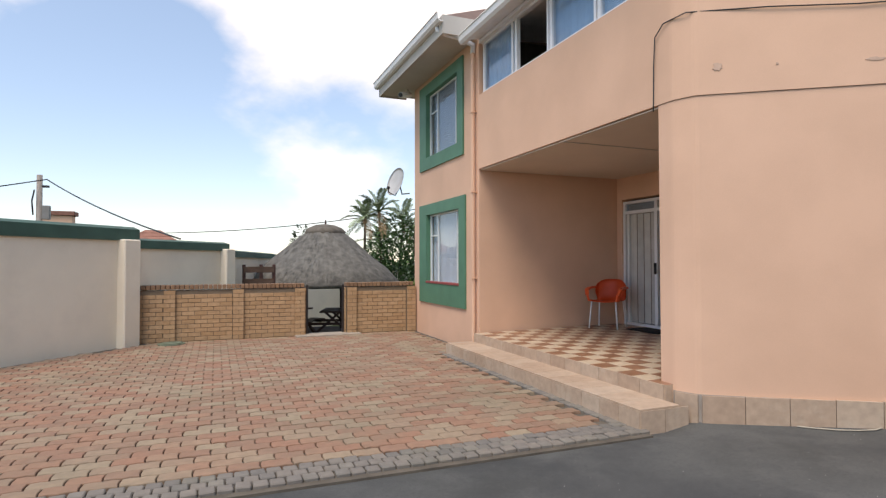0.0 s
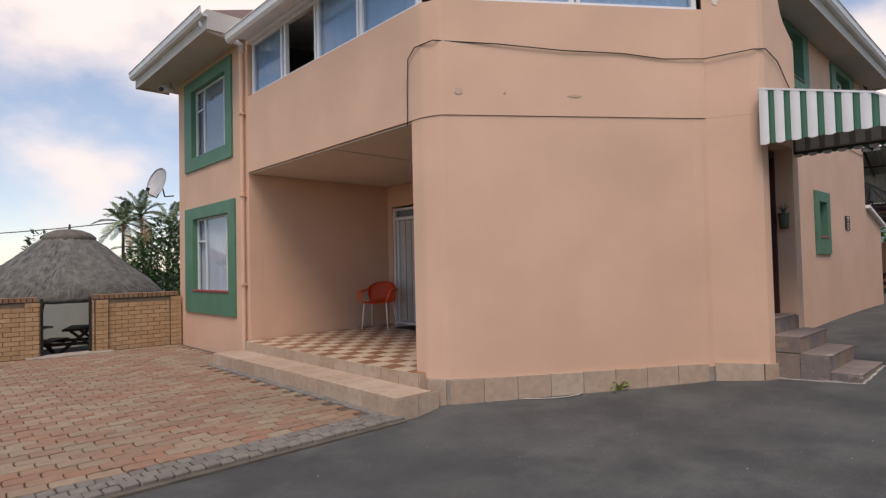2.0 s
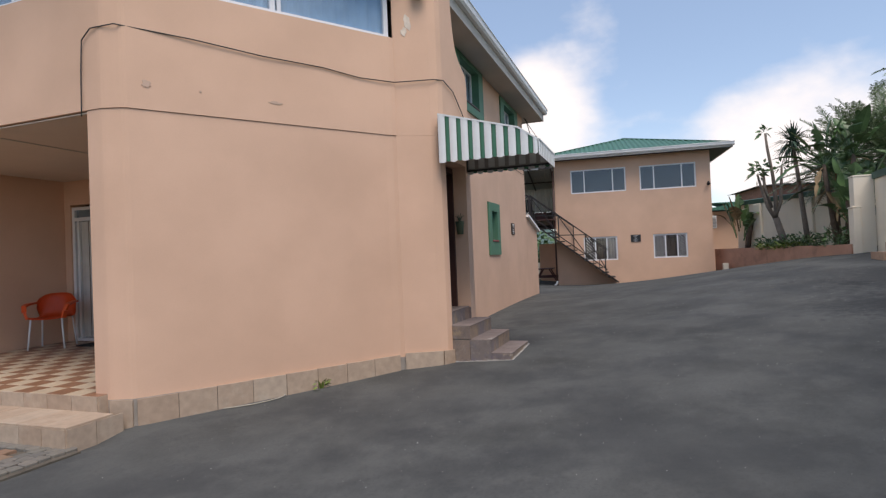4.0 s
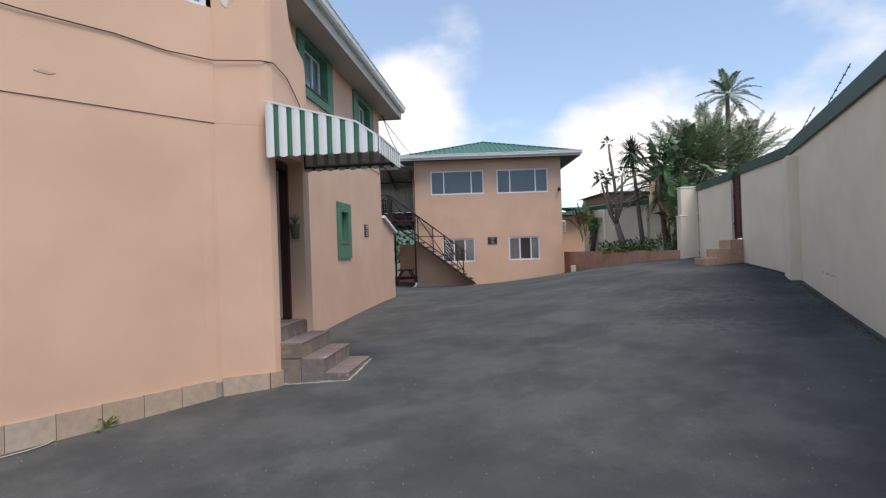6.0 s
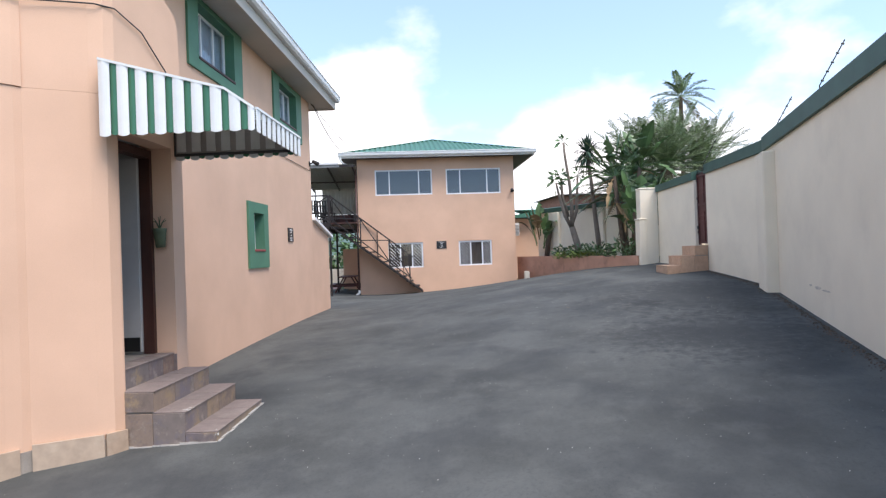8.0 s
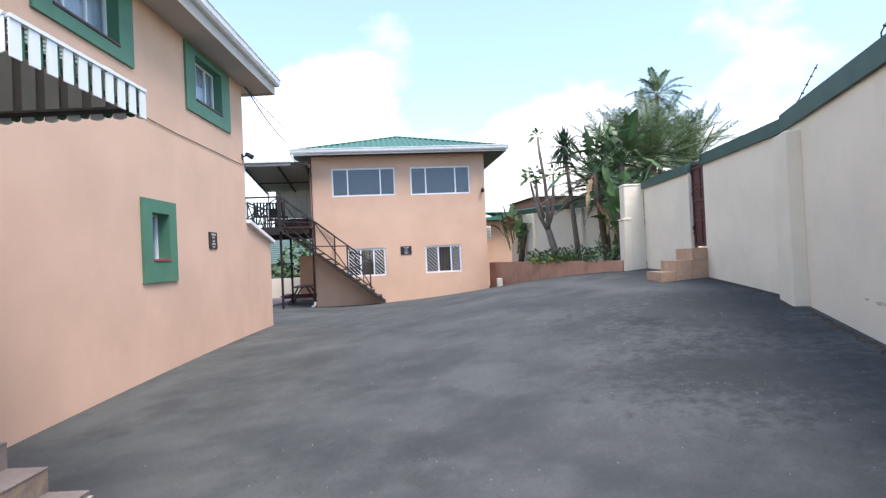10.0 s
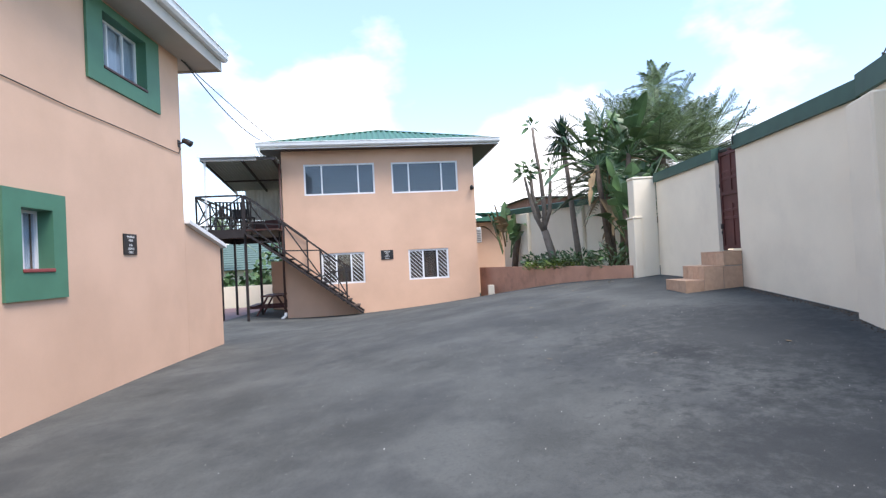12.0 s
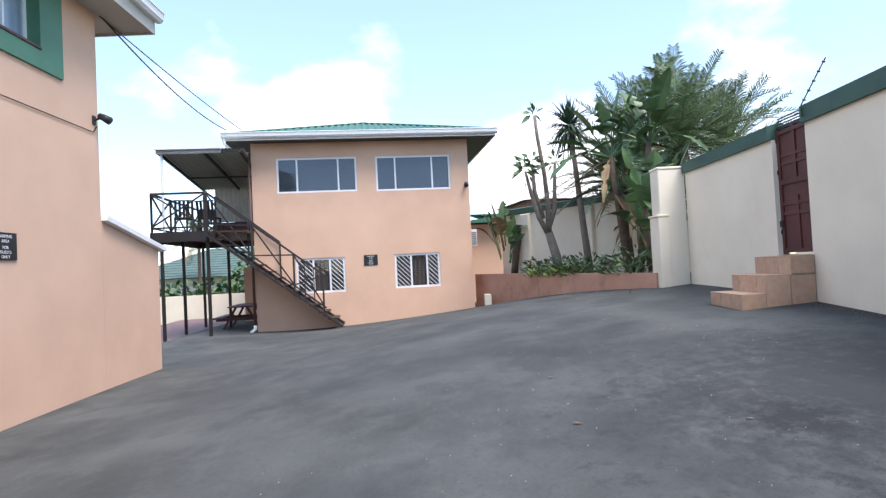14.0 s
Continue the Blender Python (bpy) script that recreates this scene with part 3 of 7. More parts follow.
# corrugated roof over the glazed balcony
def build_balcony_roof():
    bm = bmesh.new()
    line = [(5.02, 8.56), (5.02, 4.0), (5.25, 3.66), (7.62, 1.98), (8.25, 1.62)]
    inner = [(9.35, 8.56), (9.35, 5.0), (9.35, 4.0), (9.35, 3.0), (9.35, 2.4)]
    n = 60
    def at(seq, k):
        k = k * (len(seq) - 1)
        i = min(int(k), len(seq) - 2)
        return Vector(seq[i]).lerp(Vector(seq[i + 1]), k - i)
    prev = None
    for i in range(n * 3 + 1):
        k = i / (n * 3)
        a, b = at(line, k), at(inner, k)
        w = 0.018 * math.sin(k * n * 2 * math.pi)
        row = [bm.verts.new((a.x, a.y, 5.02 + w)), bm.verts.new((b.x, b.y, 5.45 + w))]
        if prev:
            bm.faces.new((prev[0], row[0], row[1], prev[1]))
        prev = row
    part("balcony_roof", bm, WHITE, house, "white corrugated sheet roof", smooth=True)
    gutter(house, (5.02, 8.56), (5.02, 4.0), 5.04, (-1, 0))
    part("wall_plate", boxes((FX - 0.01, FX + 0.06, 4.1, 8.56, 4.98, 5.04)), WHITE, house)


build_balcony_roof()

# ---- boundary walls ----
BRX = -0.35


def cap_wall(name, p, q, z0, top, cap=0.22, thick=0.22, step=0.0, label="cream plastered boundary wall with a dark green cap"):
    """A plastered wall with a painted capping along its top."""
    w = thing(name, label, "wall", kind="structure")
    part("wall", panel(p, q, z0, top - cap, thick), CREAM, w)
    u = (Vector(q) - Vector(p)).normalized()
    n = Vector((-u.y, u.x))
    a, b = Vector(p) - n * 0.05, Vector(q) - n * 0.05
    bm = bmesh.new()
    prof = [(0, 0), (thick + 0.1, 0), (thick + 0.1, cap * 0.75), (thick / 2 + 0.05, cap), (0, cap * 0.8)]
    rings = [[bm.verts.new((*(c + n * s), top - cap + z)) for s, z in prof] for c in (a, b)]
    for i in range(5):
        j = (i + 1) % 5
        bm.faces.new((rings[0][i], rings[0][j], rings[1][j], rings[1][i]))
    bm.faces.new(rings[0])
    bm.faces.new(rings[1][::-1])
    part("cap", bm, CAPGREEN, w, "dark green painted wall cap")
    return w


def pilaster(w, x, y, z0, z1, dx, dy, rz):
    bm = boxes((-dx / 2, dx / 2, -dy / 2, dy / 2, z0, z1), bevel=0.02)
    ob = part("pilaster", bm, CREAM, w)
    ob.matrix_local = pose(x, y, 0, 0, 0, rz)
    return ob


# left side, running away at a slant and stepping down
LA, LB, LC, LD = (-6.2, 5.0), (-0.30, 11.92), (1.34, 13.84), (4.3, 17.3)
w = cap_wall("wall_west", LA, LB, -1.0, 1.87, 0.27)
LANG = math.degrees(math.atan2(LB[1] - LA[1], LB[0] - LA[0]))
pilaster(w, -0.45, 11.70, -1.0, 1.62, 0.36, 0.30, LANG)
w = cap_wall("wall_west_middle", LB, LC, -1.6, 1.66, 0.2)
pilaster(w, 1.30, 13.75, -1.6, 1.50, 0.30, 0.30, LANG)
w = cap_wall("wall_west_far", LC, (3.0, 20.2), -1.6, 1.50, 0.18)
w = cap_wall("wall_north", (3.02, 20.22), (9.5, 25.6), -1.6, 1.0, 0.18)

# right side: bends at the pilaster, doorway further on
RB, RG0, RG1, RP = (13.05, -6.33), (15.77, -6.50), (16.45, -6.525), (19.06, -6.60)
w = cap_wall("wall_east_near", RB, (2.5, -3.25), -1.0, 3.13, 0.28)
w = cap_wall("wall_east", RG0, RB, -1.0, 3.08, 0.24)
pilaster(w, 12.72, -6.19, -1.0, 2.76, 0.58, 0.27, -17)
w = cap_wall("wall_east_far", RP, RG1, -1.0, 3.01, 0.22)
part("wall_foot", boxes((0, 0.9, -0.1, 0.0, -0.5, 0.86)), CREAM, w).matrix_local = pose(18.9, -6.45, 0, 0, 0, 182)
w = cap_wall("wall_east_back", (26.25, -4.30), (19.3, -9.0), -1.0, 2.96, 0.2)
for x, y in ((25.33, -4.92), (23.5, -6.16), (21.6, -7.45)):
    pilaster(w, x, y, -1.0, 2.74, 0.34, 0.24, 34)

# ---- the guest building ----
GB = pose(24.9, 2.6, 0, 0, 0, -84.0)      # local x along its front, y into it
guest = thing("guest_building", "two-storey peach guest building with a green sheet roof", "building", GB)
GW, GD = 5.98, 7.0
UP1, UP2, LO1, LO2 = (0.66, 2.83, 3.60, 4.57), (3.36, 5.46, 3.58, 4.56), (1.08, 2.40, 0.83, 1.79), (3.77, 5.04, 0.84, 1.79)
part("wall", panel((0, 0), (GW, 0), -1.0, 5.0, 0.23, [UP1, UP2, LO1, LO2]), PEACH, guest)
part("wall", panel((GW, 0.231), (GW, GD - 0.231), -1.0, 5.0, 0.23), PEACH, guest)
part("wall", panel((GW, GD), (0, GD), -1.0, 5.0, 0.23), PEACH, guest)
part("wall", panel((0, GD - 0.231), (0, 0.231), -1.0, 5.0, 0.23), PEACH, guest)
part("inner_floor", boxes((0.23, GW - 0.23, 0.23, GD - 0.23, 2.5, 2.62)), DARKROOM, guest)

# ---- windows, doors and fittings of the house ----


def window(parent, m, w, h, name="window", mulls=(), rails=(), frame=0.045, depth=0.12, surround=None, border=(0, 0, 0, 0), sill=None, pane=None, frame_mat=None, back=None, back_mat=None, bars=()):
    """A window in a hole w by h. Local x along the wall, y into it, z up from the hole's lower corner.
    mulls: upright bars along x; rails: (x0, x1, z) cross bars; border: how far the painted surround reaches left, right, below, above."""
    win = new(name)
    win.parent = parent
    win.matrix_local = m
    fm = frame_mat or ALU
    f = frame
    bm = boxes((0, w, depth, depth + 0.05, 0, f), (0, w, depth, depth + 0.05, h - f, h), (0, f, depth, depth + 0.05, f, h - f), (w - f, w, depth, depth + 0.05, f, h - f))
    for x in mulls:
        box(bm, x - f * 0.45, x + f * 0.45, depth + 0.003, depth + 0.047, f, h - f)
    for x0, x1, z in rails:
        box(bm, x0, x1, depth + 0.006, depth + 0.044, z - f * 0.4, z + f * 0.4)
    part("frame", bm, fm, win)
    edges = [f * 0.6, *mulls, w - f * 0.6]
    for a, b in zip(edges, edges[1:]):
        part("pane", boxes((a, b, depth + 0.022, depth + 0.028, f * 0.7, h - f * 0.7)), pane or GLASS, win).visible_shadow = False
    if surround is not None:
        l, r, d, u = border
        bm = panel((-l, -0.035), (w + r, -0.035), -d, h + u, 0.033, [(l, w + l, 0.0, h)])
        part("surround", bm, surround, win)
        part("lining", boxes((0.0005, 0.007, -0.034, depth, 0.007, h - 0.007), (w - 0.007, w - 0.0005, -0.034, depth, 0.007, h - 0.007), (0.0005, w - 0.0005, -0.034, depth, 0.0005, 0.007), (0.0005, w - 0.0005, -0.034, depth, h - 0.007, h - 0.0005)), surround, win)
    if sill is not None:
        part("sill", boxes((0.003, w - 0.003, -0.05, depth, 0.002, 0.045 if h > 1 else 0.04), bevel=0.006), sill, win, "red painted sill")
    if back is not None:
        bm = bmesh.new()
        n = int(w / 0.035)
        prev = None
        for i in range(n + 1):
            x = 0.012 + (w - 0.024) * i / n
            y = depth + 0.075 + 0.014 * math.sin(i * 1.9) * (1 if back == "curtain" else 0)
            row = (bm.verts.new((x, y, 0.01)), bm.verts.new((x, y, h - 0.01)))
            if prev:
                bm.faces.new((prev[0], row[0], row[1], prev[1]))
            prev = row
        if back == "blind":
            bm.free()
            bm = bmesh.new()
            for i in range(int(h / 0.045)):
                z = 0.02 + i * 0.045
                box(bm, 0.03, w - 0.03, depth + 0.06, depth + 0.088, z, z + 0.004, m=None)
                box(bm, 0.03, w - 0.03, depth + 0.088, depth + 0.091, z - 0.038, z + 0.004)
        part("curtain" if back == "curtain" else "blind", bm, back_mat or CURTAIN, win)
    return win


FRONT = ((FX, 12.0), (FX, 8.58))
SIDE = ((SX0, SY), (SX1, SY))
STEEL = mat("grey_white_steel_frame", (0.62, 0.66, 0.64), 0.45, var=0.05, bump=0.03)
y0, y1, z0, z1 = WIN1
window(house, on_wall(*FRONT, 12 - y1, z0), y1 - y0, z1 - z0, mulls=(0.45, 1.45), rails=((0.0, 0.45, 1.0), (1.45, 1.75, 1.0)), frame=0.035, depth=0.06, surround=GREEN, border=(0.44, 0.28, 0.41, 0.22), sill=REDSILL, frame_mat=STEEL, back="curtain")
y0, y1, z0, z1 = WIN2
window(house, on_wall(*FRONT, 12 - y1, z0), y1 - y0, z1 - z0, mulls=(0.45, 1.42), rails=((0.0, 0.45, 0.95), (1.42, 1.7, 0.95)), frame=0.035, depth=0.06, surround=GREEN, border=(0.40, 0.26, 0.25, 0.22), frame_mat=STEEL, back="blind", back_mat=CURTAIN)
x0, x1, z0, z1 = UW1
window(house, on_wall(*SIDE, x0 - SX0, z0), x1 - x0, z1 - z0, mulls=(0.42, 0.84), frame=0.035, surround=GREEN, border=(0.30, 0.33, 0.16, 0.08), sill=DARKWOOD, back="curtain")
x0, x1, z0, z1 = UW2
window(house, on_wall(*SIDE, x0 - SX0, z0), x1 - x0, z1 - z0, mulls=(0.38, 0.78), frame=0.035, surround=GREEN, border=(0.35, 0.40, 0.22, 0.12), sill=DARKWOOD, back="curtain")
x0, x1, z0, z1 = SW
window(house, on_wall(*SIDE, x0 - SX0, z0), x1 - x0, z1 - z0, mulls=(0.26,), frame=0.035, depth=0.14, surround=GREEN, border=(0.25, 0.22, 0.29, 0.18), sill=REDSILL, back="curtain")


def glazing(p, q, z0, z1, splits, name="balcony_window", open_bay=None, side=SKYCURTAIN):
    """Aluminium glazing along the balcony, divided at the given lengths."""
    length = (Vector(q) - Vector(p)).length
    win = new(name)
    win.parent = house
    win.matrix_local = on_wall(p, q, 0, z0, -0.05)
    h = z1 - z0
    bm = boxes((0, length, 0, 0.07, 0, 0.05), (0, length, 0, 0.07, h - 0.05, h))
    for i, s in enumerate(splits):
        wd = 0.045 if i % 2 else 0.06
        box(bm, s - wd / 2, s + wd / 2, 0.004, 0.066, 0.05, h - 0.05)
    part("frame", bm, ALU, win)
    for i, (a, b) in enumerate(zip(splits, splits[1:])):
        if i == open_bay:
            continue
        part("pane", boxes((a, b, 0.03, 0.036, 0.03, h - 0.03)), GLASS, win).visible_shadow = False
        # folded sheet behind the pane, coloured like the sky mirrored in it
        bm = bmesh.new()
        n = max(4, int((b - a) / 0.04))
        prev = None
        for k in range(n + 1):
            x = a + (b - a) * k / n
            yy = 0.075 + 0.012 * math.sin(k * 1.7)
            row = (bm.verts.new((x, yy, 0.0)), bm.verts.new((x, yy, h)))
            if prev:
                bm.faces.new((prev[0], row[0], row[1], prev[1]))
            prev = row
        part("curtain", bm, side, win)
    return win


glazing((FX, 8.52), (FX, 4.18), 4.085, 4.99, [0.03, 1.04, 1.16, 2.06, 2.14, 3.12, 3.2, 4.3], open_bay=2)
glazing((5.50, 3.80), (7.915, 2.121), 4.085, 4.99, [0.05, 0.72, 1.40, 1.48, 2.91])


def build_pipes():
    pipe = new("downpipe")
    pipe.parent = house
    bm = bmesh.new()
    rod(bm, [(FX - 0.06, 8.70, -0.3), (FX - 0.06, 8.70, 4.9)], 0.035, 10)
    part("pipe", bm, PEACH, pipe)
    bm = bmesh.new()
    rod(bm, [(FX - 0.06, 8.70, 4.85), (FX - 0.06, 8.70, 5.0), (5.0, 8.6, 5.03)], 0.045, 10)
    rod(bm, [(4.62, 8.85, 5.32), (4.62, 8.8, 5.2), (4.75, 8.75, 5.13), (FX - 0.12, 8.70, 5.06)], 0.04, 10)
    part("elbow", bm, WHITE, pipe, "white plastic elbow", smooth=True)
    for z in (0.9, 2.4, 3.8):
        part("bracket", boxes((FX - 0.105, FX - 0.002, 8.655, 8.745, z, z + 0.02)), PEACH, pipe)


build_pipes()


def cable(name, pts, r, label, category="cable", sag=0.0, material=BLACK):
    """A thin wire clipped along points, or hanging between its ends."""
    out = []
    for a, b in zip(pts, pts[1:]):
        a, b = Vector(a), Vector(b)
        n = 14 if sag else 6
        for i in range(n):
            k = i / n
            out.append(a.lerp(b, k) - Vector((0, 0, sag * 4 * k * (1 - k))))
    out.append(Vector(pts[-1]))
    return whole(name, rod(bmesh.new(), out, r, 6), material, label, category, smooth=True)


d = Vector((-0.017, -0.025, 0))
cable("wall_cable", [(FX - 0.03, 4.33, 2.74), (FX - 0.03, 4.32, 3.2), (FX - 0.03, 4.30, 3.50), (FX - 0.03, 4.18, 3.60), (5.32, 3.93, 3.62), (5.9, 3.49, 3.59), (6.5, 3.07, 3.54), (7.1, 2.66, 3.53), (7.5, 2.38, 3.48), (7.9, 2.08, 3.49), (8.14, 1.63, 3.53), (8.30, 1.55, 3.55), (8.7, 1.55, 3.50), (9.1, 1.55, 3.27), (9.3, 1.55, 3.1)], 0.0065, "thin dark cable clipped along the peach plaster wall")
cable("wall_cable", [(10.6, SY - 0.015, 3.52), (11.9, SY - 0.015, 3.50), (13.2, SY - 0.015, 3.49), (14.2, SY - 0.015, 3.46), (15.6, SY - 0.015, 3.46), (17.1, SY - 0.015, 3.45), (17.2, SY - 0.015, 3.56)], 0.0065, "thin dark cable clipped along the peach plaster wall")
cable("overhead_cable", [(17.26, 2.2, 5.06), (24.2, 3.0, 5.22)], 0.012, "black overhead cables slung between the two buildings", sag=0.18)
cable("overhead_cable", [(17.26, 2.25, 5.10), (24.2, 2.6, 5.20)], 0.010, "black overhead cables slung between the two buildings", sag=0.05)


def tile_run(parent, p, q, z0, z1, w, thick, material, seed, gap=0.006, base=None):
    """A row of upright tiles along the foot of a wall, from p to q, each its own piece."""
    rnd = random.Random(seed)
    p, q = Vector(p), Vector(q)
    length = (q - p).length
    n = max(1, round(length / w))
    me = mesh_of(boxes((gap / 2, length / n - gap / 2, -thick, 0.004, 0, 1), bevel=0.0), "tile", material)
    a = math.degrees(math.atan2(q.y - p.y, q.x - p.x))
    for i in range(n):
        k0, k1 = i / n, (i + 1) / n
        c = p.lerp(q, k0)
        zb = z0[0] + (z0[1] - z0[0]) * k0
        zt = z1[0] + (z1[1] - z1[0]) * (k0 + k1) / 2
        ob = new("tile", me)
        ob.parent = parent
        ob.matrix_local = pose(c.x, c.y, zb, 0, 0, a + rnd.uniform(-0.12, 0.12)) @ Matrix.Diagonal((1, 1, zt - zb, 1))


SKIRTLINE = [(x - 0.006, y - 0.008) for x, y in DIAG]
skirt = thing("baseboard", "tan ceramic tile skirting along the foot of the peach wall", "skirting", kind="structure")
part("bedding", strip(SKIRTLINE, -0.6, -0.075, 0.02), GROUT, skirt)
tile_run(skirt, (5.30, 4.10), (5.38, 3.885), (-0.5, -0.5), (-0.08, -0.08), 0.25, 0.022, SKIRT, 2)
tile_run(skirt, (5.40, 3.87), (7.86, 2.145), (-0.5, -0.4), (-0.085, -0.04), 0.36, 0.022, SKIRT, 1)
tile_run(skirt, (7.92, 2.09), (8.152, 1.652), (-0.4, -0.4), (-0.03, -0.03), 0.42, 0.022, SKIRT, 3)
tile_run(skirt, (8.152, 1.650), (8.29, 1.548), (-0.4, -0.4), (-0.03, -0.03), 0.2, 0.022, SKIRT, 4)

# ---- porch floor and front step ----


def build_porch():
    x0, x1, ya, yb = FX - 0.10, 8.2, 4.31, 8.54
    porch_floor = thing("porch_floor", "raised porch floor in a checkerboard of brown and cream tiles", "floor", kind="structure")
    porch_floor.matrix_world = pose(x0, 0, PZ, 0, -FALL, 0) @ pose(-x0, 0, -PZ)
    s = 0.245
    g = 0.004
    cream = mesh_of(boxes((g, s - g, g, s - g, -0.02, 0.0), bevel=0.002), "tile", TILE_CREAM)
    brown = mesh_of(boxes((g, s - g, g, s - g, -0.02, 0.0), bevel=0.002), "tile", TILE_BROWN)
    for i in range(int((x1 - x0) / s) + 1):
        for j in range(int((yb - ya) / s) + 1):
            ob = new("tile", brown if (i + j) % 2 else cream)
            ob.parent = porch_floor
            ob.matrix_local = pose(x0 + i * s, yb - (j + 1) * s, PZ)
    part("screed", boxes((x0 + 0.01, x1, ya - 0.1, yb, PZ - 0.03, PZ - 0.006)), GROUT, porch_floor)
    tile_run(porch_floor, (x0, 4.145), (FX + 0.03, 4.145), (-0.3, -0.3), (PZ - 0.002, PZ - 0.002), 0.2, 0.012, SKIRT, 17)
    tile_run(porch_floor, (x0, yb + 0.02), (x0, 4.14), (-0.3, -0.3), (PZ - 0.002, PZ - 0.002), 0.33, 0.015, SKIRT, 7)
    step = thing("porch_step", "low tan tiled step along the front of the porch", "step", kind="structure")
    fx = 4.72
    part("core", boxes((fx + 0.012, x0 - 0.016, 3.95, 8.66, -0.9, -0.186)), GROUT, step)
    tile_run(step, (fx, 8.66), (fx, 3.93), (-0.6, -0.6), (-0.188, -0.188), 0.30, 0.012, SKIRT, 8)
    tile_run(step, (fx, 3.935), (x0 + 0.09, 3.935), (-0.6, -0.6), (-0.188, -0.188), 0.28, 0.012, SKIRT, 9)
    n = 15
    ln = (8.66 - 3.93) / n
    me = mesh_of(boxes((0.003, x0 - fx - 0.003, 0.003, ln - 0.003, 0, 0.018), bevel=0.002), "tile", SKIRT)
    for i in range(n):
        ob = new("tile", me)
        ob.parent = step
        ob.matrix_local = pose(fx - 0.008, 3.93 + i * ln, -0.186, 0, 0, 0)


build_porch()


def build_porch_door():
    """The sliding door at the back of the porch with its vertical blind and top light."""
    m = on_wall((8.22, 8.44), (8.22, 6.36), 0, porch_z(8.22))
    dr = new("sliding_door")
    dr.parent = house
    dr.matrix_local = m
    w, h, tr = 2.08, 2.30, 2.09
    bm = boxes((0, 0.06, 0.03, 0.12, 0, h), (w - 0.06, w, 0.03, 0.12, 0, h), (0.06, w - 0.06, 0.03, 0.12, h - 0.05, h), (0.06, w - 0.06, 0.03, 0.12, tr - 0.03, tr + 0.03), (0.06, w - 0.06, 0.03, 0.12, 0, 0.05), (0.83, 0.90, 0.02, 0.10, 0.05, h - 0.05), (0.10, 0.15, 0.04, 0.1, 0.05, tr))
    part("frame", bm, ALU, dr)
    part("pane", boxes((0.06, 0.86, 0.106, 0.112, 0.05, tr)), GLASS, dr).visible_shadow = False
    part("pane", boxes((0.06, 0.86, 0.07, 0.076, tr, h - 0.05)), GLASS, dr).visible_shadow = False
    part("handle", boxes((0.845, 0.885, -0.02, 0.02, 0.95, 1.15), bevel=0.008), BLACK, dr, "black pull handle")
    blind = mat("grey_vertical_blind", (0.52, 0.515, 0.48), 0.9, var=0.08, piece=0.15, bump=0.05)
    for i in range(9):
        bm = bmesh.new()
        box(bm, 0.08 + i * 0.088, 0.08 + i * 0.088 + 0.08, 0.062 + 0.008 * (i % 2), 0.066 + 0.008 * (i % 2), 0.06, tr - 0.04)
        part("blind_strip", bm, blind, dr)
    part("top_blind", boxes((0.08, 0.84, 0.095, 0.10, tr + 0.03, h - 0.05)), blind, dr)
    # dark sheet behind the glass, its colour giving the room's shade
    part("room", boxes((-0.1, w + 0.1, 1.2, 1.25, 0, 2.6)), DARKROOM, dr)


build_porch_door()


def build_chair():
    """A moulded plastic armchair on four metal legs."""
    c = thing("armchair", "orange-red moulded plastic armchair with pale metal legs", "chair", pose(7.60, 8.09, porch_z(7.60), 0, 0, -57) @ Matrix.Scale(1.08, 4))
    PLASTIC = mat("orange_red_plastic", (0.82, 0.115, 0.028), 0.4, var=0.05, bump=0.0)
    bm = bmesh.new()
    rows = []
    prof = [(-0.24, 0.43), (-0.20, 0.455), (-0.05, 0.44), (0.12, 0.43), (0.19, 0.45), (0.235, 0.52), (0.26, 0.62), (0.285, 0.74), (0.295, 0.80)]
    halves = [0.225, 0.24, 0.24, 0.235, 0.24, 0.25, 0.262, 0.262, 0.235]
    for k, (y, z) in enumerate(prof):
        row = []
        for i in range(9):
            u = i / 4 - 1
            dz = 0.02 * u * u if k < 5 else -0.07 * u ** 4 * (k - 4) / 4
            dy = -0.11 * u * u * min(1, (k - 4) / 2) if k >= 5 else 0
            row.append(bm.verts.new((u * halves[k], y + dy, z + dz)))
        rows.append(row)
    for a, b in zip(rows, rows[1:]):
        for i in range(8):
            bm.faces.new((a[i], a[i + 1], b[i + 1], b[i]))
    bmesh.ops.solidify(bm, geom=bm.faces[:], thickness=0.014)
    part("shell", bm, PLASTIC, c, "orange-red plastic seat and back", smooth=True)
    for sx in (-1, 1):
        bm = bmesh.new()
        pts = [(sx * 0.25, 0.22, 0.66), (sx * 0.28, 0.10, 0.665), (sx * 0.285, -0.08, 0.655), (sx * 0.28, -0.20, 0.63), (sx * 0.26, -0.235, 0.55), (sx * 0.235, -0.22, 0.45)]
        for a, b in zip(pts, pts[1:]):
            bar(bm, a, b, 0.058, 0.03, up=(0, 0, 1))
        part("armrest", bm, PLASTIC, c)
    for sx in (-1, 1):
        for y, o in ((-0.19, -0.03), (0.18, 0.06)):
            bm = rod(bmesh.new(), [(sx * 0.20, y, 0.44), (sx * 0.235, y + o, 0.0)], 0.013, 8)
            part("leg", bm, ALU, c, smooth=True)


build_chair()
MAT = mat("black_rubber_mat", (0.012, 0.012, 0.012), 0.9, var=0.2, fine=200, bump=0.5)
whole("door_mat", boxes((7.72, 8.15, 7.0, 7.75, porch_z(7.93), porch_z(7.93) + 0.018), bevel=0.004), MAT, "black doormat lying in front of the sliding door", "mat")

# ---- side door, steps and awning ----


